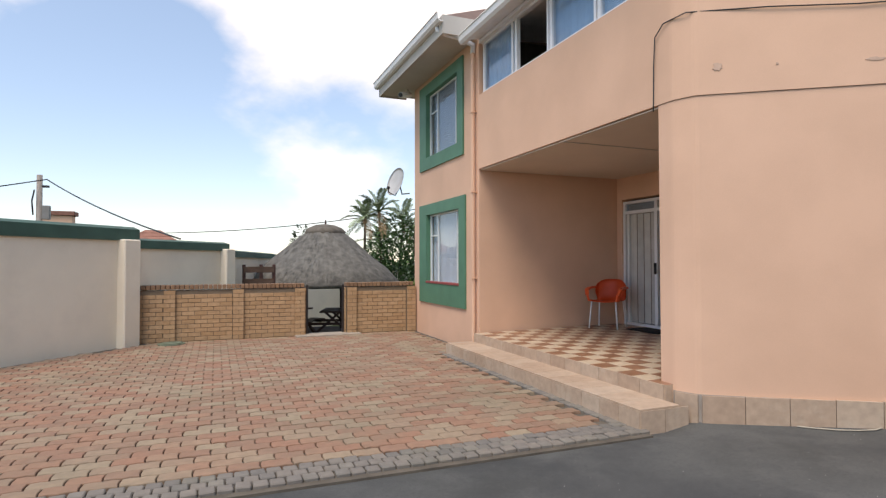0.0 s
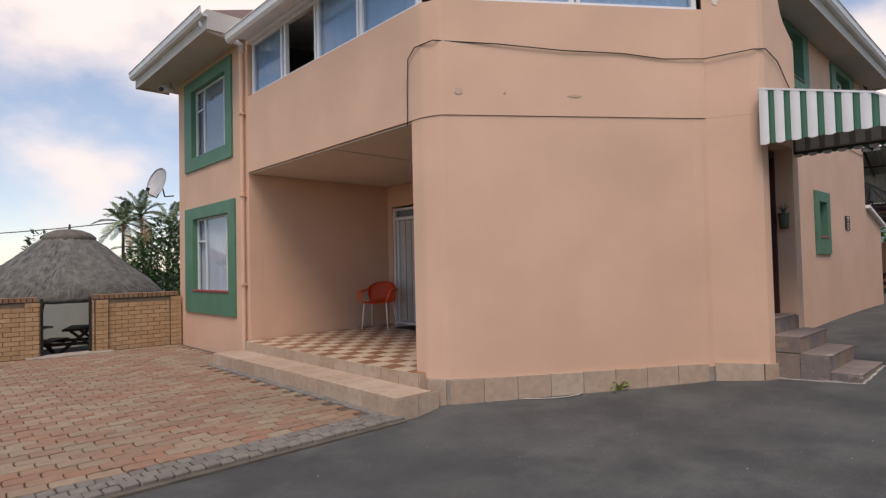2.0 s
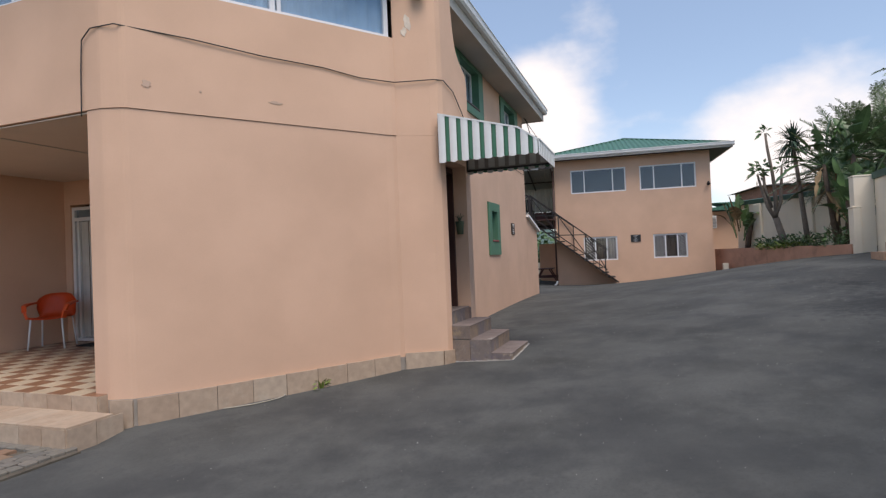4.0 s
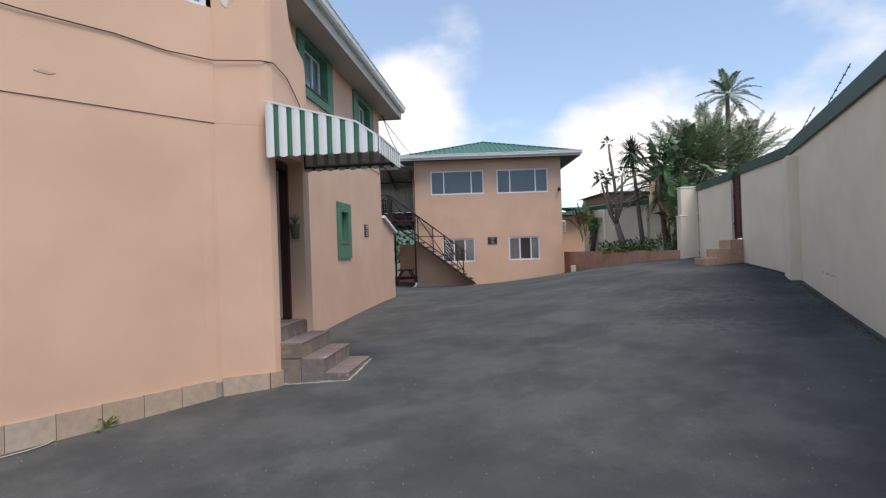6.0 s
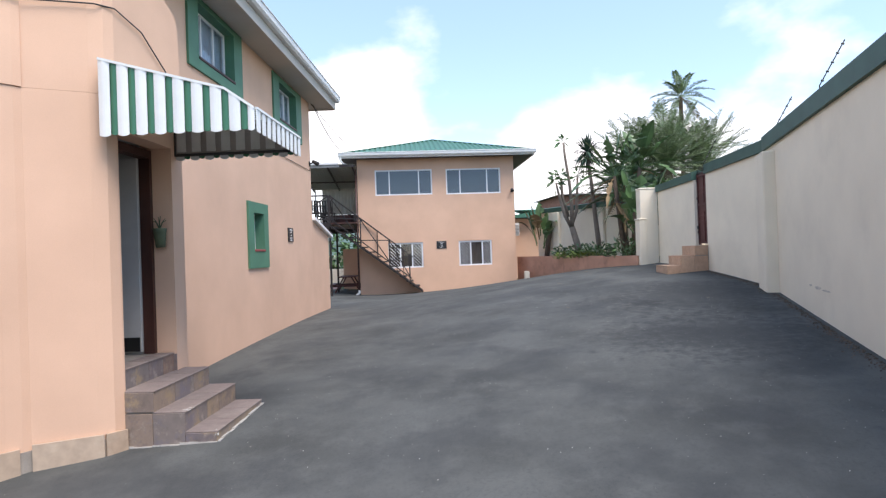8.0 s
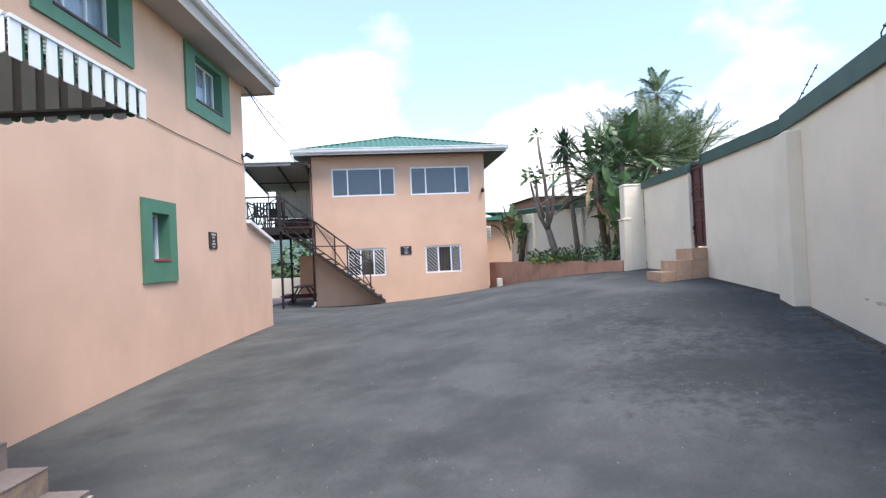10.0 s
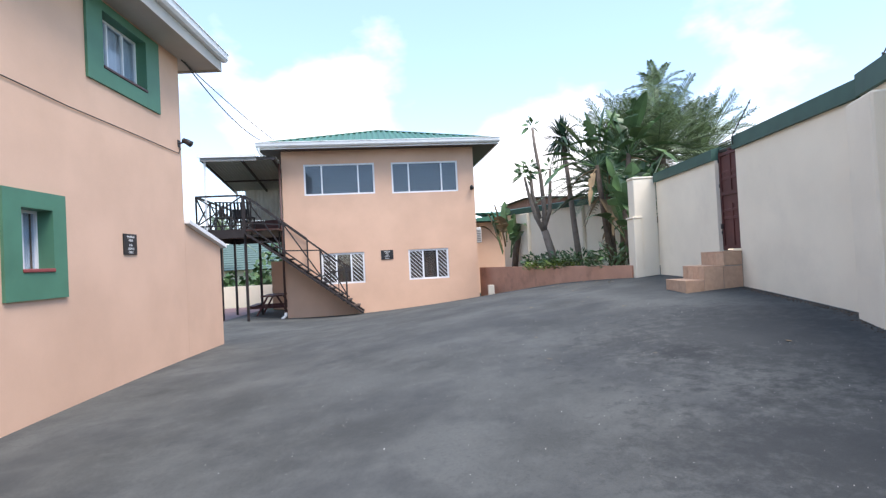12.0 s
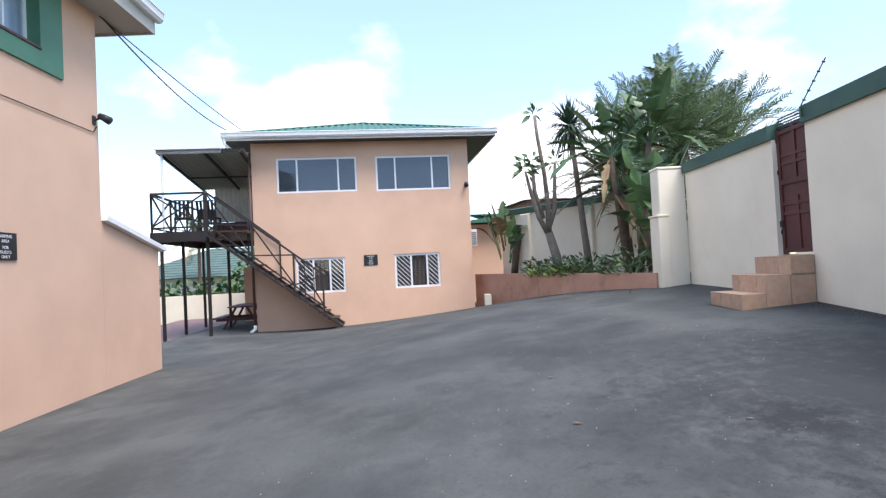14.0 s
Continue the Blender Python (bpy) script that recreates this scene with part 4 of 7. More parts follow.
def build_side_door():
    dr = new("door")
    dr.parent = house
    bm = boxes((9.15, 9.198, 1.772, 1.88, 0.46, 2.50), (8.322, 8.36, 1.772, 1.88, 0.46, 2.50), (8.36, 9.15, 1.772, 1.88, 2.42, 2.50))
    part("door_frame", bm, DARKWOOD, dr, "dark stained wooden door frame")
    leaf = part("door_leaf", boxes((9.12, 9.16, 1.885, 2.66, 0.48, 2.42), bevel=0.004), INTERIOR, dr, "white door leaf standing open")
    part("kick_plate", boxes((9.112, 9.12, 1.90, 2.65, 0.49, 0.63)), BLACK, leaf)
    part("hall_wall", boxes((9.165, 9.195, 1.885, 5.0, 0.4, 2.7), (8.10, 8.32, 1.79, 5.0, 0.4, 2.7), (8.1, 9.2, 5.0, 5.05, 0.4, 2.7), (8.1, 9.2, 1.78, 5.0, 2.6, 2.65)), INTERIOR, dr)
    part("hall_floor", boxes((8.33, 9.16, 1.815, 5.0, 0.30, 0.455)), GROUT, dr)


build_side_door()


def build_side_steps():
    st = thing("entrance_steps", "four slate-tiled entrance steps with chipped edges", "steps", kind="structure")
    rnd = random.Random(5)
    xa, xb = 8.30, 9.35
    levels = [(0.78, -0.07), (1.05, 0.10), (1.32, 0.28), (1.60, 0.46)]
    ends = [2.0, 1.79, 1.79, 1.79]
    for i, (y, z) in enumerate(levels):
        y1 = levels[i + 1][0] + 0.012 if i < 3 else 1.80
        zb = -0.6 if i == 0 else levels[i - 1][1] - 0.02
        xr = xb if i < 3 else 9.195
        x0 = xa if i < 3 else 8.325
        part("core", boxes((x0 + 0.012, xr - 0.012, y + 0.012, 1.79, zb, z - 0.012)), GROUT, st)
        cuts = [x0, x0 + 0.36 + 0.05 * (i % 2), x0 + 0.72 - 0.06 * (i % 2), xr]
        for a, b in zip(cuts, cuts[1:]):
            part("tread_tile", boxes((a + 0.002, b - 0.002, y - 0.006, y1 - 0.002, z - 0.014, z), bevel=0.003), TREAD, st)
            part("riser_tile", boxes((a + 0.002, b - 0.002, y, y + 0.014, zb if i == 0 else zb + 0.02, z - 0.0145)), SLATE, st)
        # exposed side faces
        for a, b, foot in (((0.78, 1.05, -0.6),), ((1.05, 1.33, -0.6), (1.33, 1.57, -0.6)), ((1.32, 1.57, 0.102),), ())[i]:
            part("side_tile", boxes((x0 - 0.004, x0 + 0.010, a + 0.002, b - 0.002, foot, z - 0.0145), bevel=0.002), SLATE, st)
        part("side_tile", boxes((xr - 0.012, xr + 0.002, y + 0.002, 1.57, zb if i == 0 else zb + 0.022, z - 0.0145)), SLATE, st)
    CHIP = mat("bare_mortar", (0.40, 0.375, 0.34), 0.95, var=0.15, fine=60, bump=0.5)
    bm = bmesh.new()
    for c, s, flat in (((8.325, 0.80, -0.10), 0.035, 1.0), ((8.33, 0.81, -0.16), 0.035, 1.0), ((8.36, 1.075, 0.094), 0.045, 0.22), ((8.43, 1.065, 0.094), 0.035, 0.22), ((9.35, 0.79, -0.09), 0.015, 1.0)):
        r = bmesh.ops.create_icosphere(bm, subdivisions=1, radius=s, matrix=Matrix.Translation(c))
        for v in r["verts"]:
            v.co += Vector((rnd.uniform(-1, 1), rnd.uniform(-1, 1), rnd.uniform(-1, 1))) * s * 0.25
            v.co.z = c[2] + (v.co.z - c[2]) * flat
    part("chipped_mortar", bm, CHIP, st, "pale bare mortar at a broken corner")


build_side_steps()


def build_awning():
    aw = thing("awning", "green and white striped metal awning over the side door", "awning")
    AGREEN = mat("awning_green_enamel", (0.040, 0.155, 0.085), 0.35, var=0.08, bump=0.02)
    AWHITE = mat("awning_white_enamel", (0.74, 0.75, 0.73), 0.35, var=0.04, bump=0.02, stain=0.1, stain_color=(0.5, 0.48, 0.44))
    # greyed tones paint in the shade on the inside of the stripes
    ASHADE = mat("shaded_inner_enamel", (0.23, 0.20, 0.18), 0.6, var=0.12, scale=5, bump=0.05)
    ASHADERIB = mat("shaded_white_enamel", (0.44, 0.42, 0.39), 0.5, var=0.1, scale=5, bump=0.03)
    XA, XB, Y0, Y1 = 8.09, 9.30, 1.57, 0.29
    def top_at(y):
        return 2.58 + (y - Y1) * (2.75 - 2.58) / (0.53 - Y1) if y < 0.53 else 2.75 + (y - 0.53) * (3.04 - 2.75) / (Y0 - 0.53)
    def slat(x, ya, yb, green, out, z0=2.42):
        """One rolled strip of the side panel, scalloped at its foot."""
        d = 0.011 if not green else 0.0
        n = 5
        bm = bmesh.new()
        f, b = [], []
        for i in range(n + 1):
            k = i / n
            y = ya + (yb - ya) * k
            bow = math.sin(math.pi * k)
            zb = z0 - 0.012 * bow + (0.012 if green else 0)
            f.append((bm.verts.new((x + out * (d + 0.008 * bow), y, zb)), bm.verts.new((x + out * (d + 0.008 * bow), y, top_at(y)))))
            b.append((bm.verts.new((x + out * (d - 0.006), y, zb)), bm.verts.new((x + out * (d - 0.006), y, top_at(y)))))
        for s in (f, b):
            for p, q in zip(s, s[1:]):
                bm.faces.new((p[0], q[0], q[1], p[1]))
        for k in (0, 1):
            for i in range(n):
                bm.faces.new((f[i][k], f[i + 1][k], b[i + 1][k], b[i][k]))
        for s in (0, n):
            bm.faces.new((f[s][0], f[s][1], b[s][1], b[s][0]))
        part("slat", bm, AGREEN if green else AWHITE, aw)
    pair = (Y0 - Y1) / 8.35
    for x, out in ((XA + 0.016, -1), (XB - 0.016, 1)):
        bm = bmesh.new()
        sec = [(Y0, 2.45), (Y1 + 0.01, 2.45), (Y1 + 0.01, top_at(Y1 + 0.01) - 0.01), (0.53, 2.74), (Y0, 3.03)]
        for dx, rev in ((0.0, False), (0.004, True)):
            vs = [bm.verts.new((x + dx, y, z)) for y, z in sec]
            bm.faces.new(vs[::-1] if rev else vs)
        part("backing_sheet", bm, ASHADE, aw)
    # ribs in greyed white: the far side's white slats as seen in shade
    y, i = Y0 - 0.03, 0
    while y > Y1 + 0.08:
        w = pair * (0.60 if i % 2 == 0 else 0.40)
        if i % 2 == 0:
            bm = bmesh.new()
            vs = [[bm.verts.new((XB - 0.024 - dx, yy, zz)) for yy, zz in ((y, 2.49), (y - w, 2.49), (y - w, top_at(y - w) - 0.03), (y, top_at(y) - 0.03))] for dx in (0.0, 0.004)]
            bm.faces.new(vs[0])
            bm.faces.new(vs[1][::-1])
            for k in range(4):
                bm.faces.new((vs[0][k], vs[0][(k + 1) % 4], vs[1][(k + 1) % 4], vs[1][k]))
            part("inner_rib", bm, ASHADERIB, aw)
        y -= w
        i += 1
    for x, out in ((XA, -1), (XB, 1)):
        y = Y0
        i = 0
        while y > Y1 + 0.01:
            w = pair * (0.60 if i % 2 == 0 else 0.40)
            slat(x, y, max(Y1, y - w), i % 2 == 1, out)
            y -= w
            i += 1
    # front valance and sloping strips
    n = 10
    step = (XB - XA) / (n - 0.4)
    x, i = XA, 0
    while x < XB - 0.01:
        w = step * (0.6 if i % 2 == 0 else 0.4)
        xe = min(XB, x + w)
        d = 0.018 if i % 2 == 0 else -0.004
        m_ = AWHITE if i % 2 == 0 else AGREEN
        bm = bmesh.new()
        box(bm, x, xe, Y1 - d, Y1 - d + 0.008, 2.40 if i % 2 == 0 else 2.425, 2.585)
        part("valance_strip", bm, m_, aw)
        bm = bmesh.new()
        for (ya, za), (yb, zb) in (((Y0, 3.04), (0.53, 2.75)), ((0.53, 2.75), (Y1 - d, 2.585))):
            vs = [bm.verts.new(p) for p in ((x, ya, za), (xe, ya, za), (xe, yb, zb), (x, yb, zb))]
            bm.faces.new(vs)
        bmesh.ops.solidify(bm, geom=bm.faces[:], thickness=0.01)
        part("roof_strip", bm, m_, aw)
        x = xe
        i += 1
    bm = bmesh.new()
    for xx in (XA - 0.005, XB + 0.005):
        bar(bm, (xx, Y0, 3.05), (xx, 0.53, 2.76), 0.03, 0.02)
        bar(bm, (xx, 0.53, 2.76), (xx, Y1, 2.59), 0.03, 0.02)
    bar(bm, (XA, Y1 - 0.01, 2.59), (XB, Y1 - 0.01, 2.59), 0.03, 0.02)
    bar(bm, (XA + 0.01, Y0 - 0.01, 2.42), (XA + 0.01, Y0 - 0.01, 3.04), 0.03)
    part("edge_trim", bm, AWHITE, aw)
    bm = bmesh.new()
    for xx in (XA + 0.02, XB - 0.02):
        bar(bm, (xx, Y0, 2.46), (xx, Y1 + 0.02, 2.46), 0.025)
        bar(bm, (xx, Y0, 2.46), (xx, Y0, 3.0), 0.025)
    bar(bm, (XA, Y1 + 0.03, 2.46), (XB, Y1 + 0.03, 2.46), 0.025)
    bar(bm, (XA, 0.9, 2.83), (XB, 0.9, 2.83), 0.025)
    part("support_frame", bm, DARKSTEEL, aw)


build_awning()


def text_lines(parent, rows, m, material, size):
    """Raised lettering as flat meshes; rows of (text, x, z, size)."""
    for s, x, z, k in rows:
        cu = bpy.data.curves.new("lettering", "FONT")
        cu.body, cu.size, cu.align_x, cu.extrude = s, k, "CENTER", 0.001
        tmp = bpy.data.objects.new("tmp", cu)
        scene.collection.objects.link(tmp)
        bpy.context.view_layer.update()
        me = bpy.data.meshes.new_from_object(tmp.evaluated_get(bpy.context.evaluated_depsgraph_get()))
        bpy.data.objects.remove(tmp)
        me.materials.clear()
        me.materials.append(material)
        ob = new("lettering", me)
        ob.parent = parent
        ob.matrix_local = m @ pose(x, 0, z, 90, 0, 0)


def build_sign(m, w, h):
    s = thing("wall_sign", "black sign with white lettering reserving parking for guests", "sign", m)
    part("board", boxes((0, w, -0.02, 0, 0, h), bevel=0.003), BLACK, s)
    rows = [("PARKING", 0.5, 0.80, 0.16), ("AREA", 0.5, 0.63, 0.16), ("FOR", 0.5, 0.40, 0.16), ("GUESTS", 0.5, 0.23, 0.16), ("ONLY", 0.5, 0.06, 0.16)]
    text_lines(s, [(a, x * w, z * h, k * h) for a, x, z, k in rows], pose(0, -0.0225, 0), WHITE, 1)
    return s


build_sign(on_wall(*SIDE, 15.28 - SX0, 1.71), 0.34, 0.29)
build_sign(GB @ pose(2.92, 0, 1.52), 0.38, 0.29)


def build_lamp(m, label, name="wall_lamp"):
    """A small bulkhead spotlight on an arm."""
    s = thing(name, label, "lamp", m)
    part("bracket", boxes((-0.04, 0.04, -0.02, 0, -0.06, 0.06), bevel=0.005), DARKSTEEL, s)
    bm = rod(bmesh.new(), [(0, -0.02, 0), (0, -0.10, 0.03)], 0.015, 8)
    part("arm", bm, DARKSTEEL, s)
    bm = rod(bmesh.new(), [(0, -0.08, 0.06), (0, -0.14, 0.03), (0, -0.22, -0.02)], 0.04, 10, 0.055)
    part("head", bm, DARKSTEEL, s, smooth=True)


build_lamp(on_wall(*SIDE, 17.14 - SX0, 3.62), "small dark spotlight fixed at the corner of the wall")
build_lamp(GB @ pose(5.88, 0, 3.66), "small dark spotlight fixed at the corner of the wall")


def build_cctv():
    s = thing("security_camera", "white bullet camera under the eave of the house", "camera", pose(5.1, 11.9, 5.0, 0, 0, 35) @ Matrix.Scale(1.35, 4))
    part("body", rod(bmesh.new(), [(0.05, 0.0, 0.0), (-0.22, -0.02, -0.07)], 0.05, 12), WHITE, s, smooth=True)
    part("lens", rod(bmesh.new(), [(-0.222, -0.02, -0.071), (-0.235, -0.021, -0.074)], 0.038, 12), BLACK, s)
    part("arm", rod(bmesh.new(), [(0.0, 0.0, 0.03), (0.05, 0.05, 0.1)], 0.02, 8), WHITE, s)


build_cctv()


def build_dish():
    s = thing("satellite_dish", "grey-white satellite dish on an arm beside the house", "satellite dish", pose(5.12, 12.75, 3.10) @ Matrix.Scale(0.8, 4))
    bm = bmesh.new()
    rings = []
    for k in range(7):
        r = 0.40 * k / 6
        z = 0.55 * r * r
        rings.append([bm.verts.new((r * math.cos(a), r * 1.1 * math.sin(a), z)) for a in (2 * math.pi * i / 28 for i in range(28))] if k else [bm.verts.new((0, 0, 0))])
    for i in range(28):
        bm.faces.new((rings[0][0], rings[1][i], rings[1][(i + 1) % 28]))
    for a, b in zip(rings[1:], rings[2:]):
        for i in range(28):
            bm.faces.new((a[i], b[i], b[(i + 1) % 28], a[(i + 1) % 28]))
    bmesh.ops.solidify(bm, geom=bm.faces[:], thickness=0.012)
    DISH = mat("grey_dish_enamel", (0.78, 0.78, 0.77), 0.5, var=0.06, stain=0.2, stain_color=(0.35, 0.3, 0.25))
    ob = part("reflector", bm, DISH, s, smooth=True)
    ob.matrix_local = pose(0, 0, 0, 74, 0, -72)
    bm = bmesh.new()
    rod(bm, [(0.1, 0.05, -0.1), (-0.1, -0.1, -0.40), (-0.36, -0.3, -0.34), (-0.38, -0.32, -0.22)], 0.016, 8)
    rod(bm, [(0.1, 0.05, -0.1), (0.14, 0.0, -0.34), (0.24, -0.4, -0.36)], 0.02, 8)
    part("arm", bm, DARKSTEEL, s)
    part("receiver", boxes((-0.42, -0.34, -0.36, -0.28, -0.25, -0.17), bevel=0.01), DARKSTEEL, s)


build_dish()


def build_wall_planter():
    s = thing("wall_planter", "small green pot hanging on the door jamb", "planter", pose(9.197, 1.67, 1.62, 0, 0, -90))
    POT = mat("mossy_green_pot", (0.07, 0.085, 0.045), 0.8, var=0.2, bump=0.3)
    bm = bmesh.new()
    rod(bm, [(0, -0.06, -0.10), (0, -0.065, -0.03), (0, -0.07, 0.05), (0, -0.07, 0.09)], 0.045, 12, 0.068)
    part("pot", bm, POT, s, smooth=True)
    bm = bmesh.new()
    for k in range(6):
        a = k * 1.05
        rod(bm, [(0, -0.07, 0.08), (0.03 * math.cos(a), -0.07 + 0.03 * math.sin(a), 0.15), (0.07 * math.cos(a), -0.07 + 0.05 * math.sin(a), 0.17 + 0.02 * (k % 3))], 0.008, 5, 0.003)
    part("plant", bm, POT, s)


build_wall_planter()


def plaster_patch(p, q, s, z, w, h, seed, out=0.012, paint=None, owner=None, name="filler_patch", label="pale rough filler smear"):
    """A thin smear of pale filler on the wall p-q."""
    rnd = random.Random(seed)
    bm = bmesh.new()
    n = 18
    ring = []
    for i in range(n):
        a = 2 * math.pi * i / n
        k = rnd.uniform(0.55, 1.0)
        ring.append((w * k * math.cos(a), h * k * math.sin(a)))
    f = [bm.verts.new((x, -0.003, y)) for x, y in ring]
    b = [bm.verts.new((x * 1.06, 0.002, y * 1.06)) for x, y in ring]
    bm.faces.new(f)
    for i in range(n):
        j = (i + 1) % n
        bm.faces.new((f[i], f[j], b[j], b[i]))
    ob = part(name, bm, paint or mat("old_filler", (0.52, 0.36, 0.27), 0.9, var=0.12, scale=9, fine=60, bump=0.4), owner or house, label)
    ob.matrix_local = on_wall(p, q, s, z, out)


plaster_patch((5.46, 3.83), (7.8, 2.2), 0.10, 3.06, 0.05, 0.05, 1)
plaster_patch((5.46, 3.83), (7.8, 2.2), 1.42, 3.03, 0.09, 0.02, 2)
plaster_patch((5.46, 3.83), (7.8, 2.2), 0.62, 3.05, 0.015, 0.015, 3)
PALEFILLER = mat("pale_filler", (0.66, 0.56, 0.46), 0.9, var=0.15, scale=14, fine=60, bump=0.4)
plaster_patch(FOLD, (8.06, 1.84), 0.20, 4.29, 0.055, 0.13, 4, 0.002, PALEFILLER)
plaster_patch(FOLD, (8.06, 1.84), 0.15, 4.16, 0.045, 0.07, 5, 0.003, PALEFILLER)

SCUFF = mat("grey_scuff", (0.54, 0.48, 0.40), 0.9, var=0.2, scale=14, fine=60, bump=0.3)
for u, z, w, h in ((2.55, 0.785, 0.16, 0.022), (2.85, 0.77, 0.17, 0.014), (2.25, 0.80, 0.07, 0.012)):
    plaster_patch(RB, (2.5, -3.25), u, z, w, h, int(u * 100), 0.002, SCUFF, bpy.data.objects["wall_east_near"], "scuff", "grey scuff mark")


def build_floodlight():
    s = thing("floodlight", "small dark floodlight with a pale glass on the wing wall", "lamp", on_wall((8.06, 1.84), (8.14, 1.69), 0.06, 4.60))
    part("bracket", boxes((-0.03, 0.03, -0.05, 0.0, 0.05, 0.15), bevel=0.004), DARKSTEEL, s)
    part("housing", boxes((-0.09, 0.09, -0.13, -0.05, 0.0, 0.17), bevel=0.012), DARKSTEEL, s)
    part("glass", boxes((-0.075, 0.075, -0.137, -0.131, 0.015, 0.155)), CREAM, s, "pale lamp glass")


build_floodlight()

# ---- fittings of the guest building ----


def local(x, y, z):
    return pose(x, y, z)


BLIND = mat("grey_blind", (0.17, 0.185, 0.20), 0.8, var=0.06, bump=0.05)
BROWNCURTAIN = mat("brown_curtain", (0.085, 0.055, 0.04), 0.9, var=0.12, bump=0.1)
for (a, b, c, d), m1, m2, kind in ((UP1, 0.54, 1.66, "blind"), (UP2, 0.54, 1.58, "blind")):
    window(guest, local(a, 0, c), b - a, d - c, mulls=(m1, m2), frame=0.05, depth=0.03, back=kind, back_mat=BLIND, pane=GLASS)
for a, b, c, d in (LO1, LO2):
    w_ = window(guest, local(a, 0, c), b - a, d - c, mulls=(0.46, 0.91), frame=0.055, depth=0.03, back="curtain", back_mat=BROWNCURTAIN, pane=GLASS)
    for x0, x1 in ((0.05, 0.44), (0.94, b - a - 0.05)):
        h = d - c
        x = x0 - (h - 0.1)
        while x < x1:
            za = 0.05
            xa, xb = x, x + (h - 0.1)
            s0, s1 = max(x0, xa), min(x1, xb)
            if s1 - s0 > 0.02:
                # bars fall from left to right
                part("burglar_bar", bar(bmesh.new(), (s0, 0.012, h - 0.05 - (s0 - xa)), (s1, 0.012, h - 0.05 - (s1 - xa)), 0.016, 0.012, up=(0, 1, 0)), ALU, w_)
            x += 0.125


def build_guest_roof():
    x0, x1, y0, y1, z, rise = -0.60, GW + 0.72, -0.50, GD + 0.6, 5.13, 1.15
    # corrugated hip slopes
    k = min(x1 - x0, y1 - y0) / 2
    ridge_y0, ridge_y1 = y0 + k, y1 - k
    cx = (x0 + x1) / 2
    def slope(a, b):
        """Sheets over the eave a-b, with ribs that run straight up to the hips."""
        bm = bmesh.new()
        a, b = Vector(a), Vector(b)
        u = (b - a).normalized()
        inward = Vector((-u.y, u.x, 0))
        length = (b - a).length
        n = int(length / 0.19)
        prev = None
        for i in range(n * 4 + 1):
            s = length * i / (n * 4)
            w = 0.045 if i % 4 in (0, 1) else 0.0
            run = min(s, length - s, k)
            e = a + u * s
            row = (bm.verts.new(e + Vector((0, 0, w))), bm.verts.new(e + inward * run + Vector((0, 0, w + rise * run / k))))
            if prev:
                bm.faces.new((prev[0], row[0], row[1], prev[1]))
            prev = row
        part("roof_sheet", bm, ROOFGREEN, guest, "green corrugated roof sheet")
    A, B, C, D = (x0, y0, z), (x1, y0, z), (x1, y1, z), (x0, y1, z)
    T0 = (cx, ridge_y0, z + rise)
    for a, b in ((A, B), (B, C), (C, D), (D, A)):
        slope(a, b)
    bm = bmesh.new()
    for p, q in ((A, T0), (B, T0)):
        bar(bm, Vector(p) + Vector((0, 0, 0.03)), Vector(q) + Vector((0, 0, 0.03)), 0.16, 0.03)
    part("hip_cap", bm, ROOFGREEN, guest)
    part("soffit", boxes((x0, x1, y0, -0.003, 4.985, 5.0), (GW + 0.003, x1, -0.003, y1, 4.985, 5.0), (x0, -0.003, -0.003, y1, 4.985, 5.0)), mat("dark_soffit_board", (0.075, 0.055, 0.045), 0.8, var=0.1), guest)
    part("fascia", boxes((x0, x1, y0 - 0.02, y0, 4.96, z), (x1, x1 + 0.02, y0, y1, 4.96, z), (x0 - 0.02, x0, y0, y1, 4.96, z)), WHITE, guest)
    gutter(guest, (x0 - 0.02, y0 - 0.02), (x1 + 0.05, y0 - 0.02), z + 0.01, (0, -1))
    bm = bmesh.new()
    rod(bm, [(x0 + 0.05, y0 - 0.06, 5.02), (x0 + 0.06, y0 - 0.05, 4.86), (x0 + 0.14, y0 + 0.05, 4.78), (-0.06, -0.06, 4.70)], 0.035, 8)
    part("downpipe", bm, WHITE, guest, smooth=True)
    bm = bmesh.new()
    rod(bm, [(-0.05, -0.05, 4.7), (-0.05, -0.05, 0.0)], 0.035, 8)
    part("downpipe", bm, mat("brown_pipe", (0.10, 0.05, 0.04), 0.5), guest, smooth=True)
    bm = bmesh.new()
    rod(bm, [(-0.05, -0.05, 0.05), (-0.05, -0.07, -0.05), (-0.14, -0.18, -0.12)], 0.045, 8)
    part("pipe_shoe", bm, WHITE, guest, smooth=True)


build_guest_roof()


def build_aircon():
    ac = new("air_conditioner")
    tagged(ac, "white air conditioner unit on the side of the guest building", "air conditioner")
    ac.matrix_world = GB @ pose(GW + 0.002, 0.55, 1.93)
    part("case", boxes((0, 0.26, 0, 0.75, 0, 0.5), bevel=0.012), WHITE, ac)
    bm = bmesh.new()
    for i in range(7):
        box(bm, 0.03, 0.235, -0.008, 0.001, 0.06 + i * 0.055, 0.085 + i * 0.055)
    part("grille", bm, mat("grey_grille", (0.2, 0.2, 0.2), 0.5), ac)


build_aircon()
ac = new("air_conditioner")
tagged(ac, "white air conditioner unit on the end wall of the house", "air conditioner")
ac.matrix_world = pose(SX1 + 0.002, SY + 0.5, 2.95)
part("case", boxes((0, 0.28, 0, 0.75, 0, 0.5), bevel=0.012), WHITE, ac)
bm = bmesh.new()
for i in range(8):
    box(bm, 0.03, 0.25, -0.008, 0.001, 0.05 + i * 0.05, 0.075 + i * 0.05)
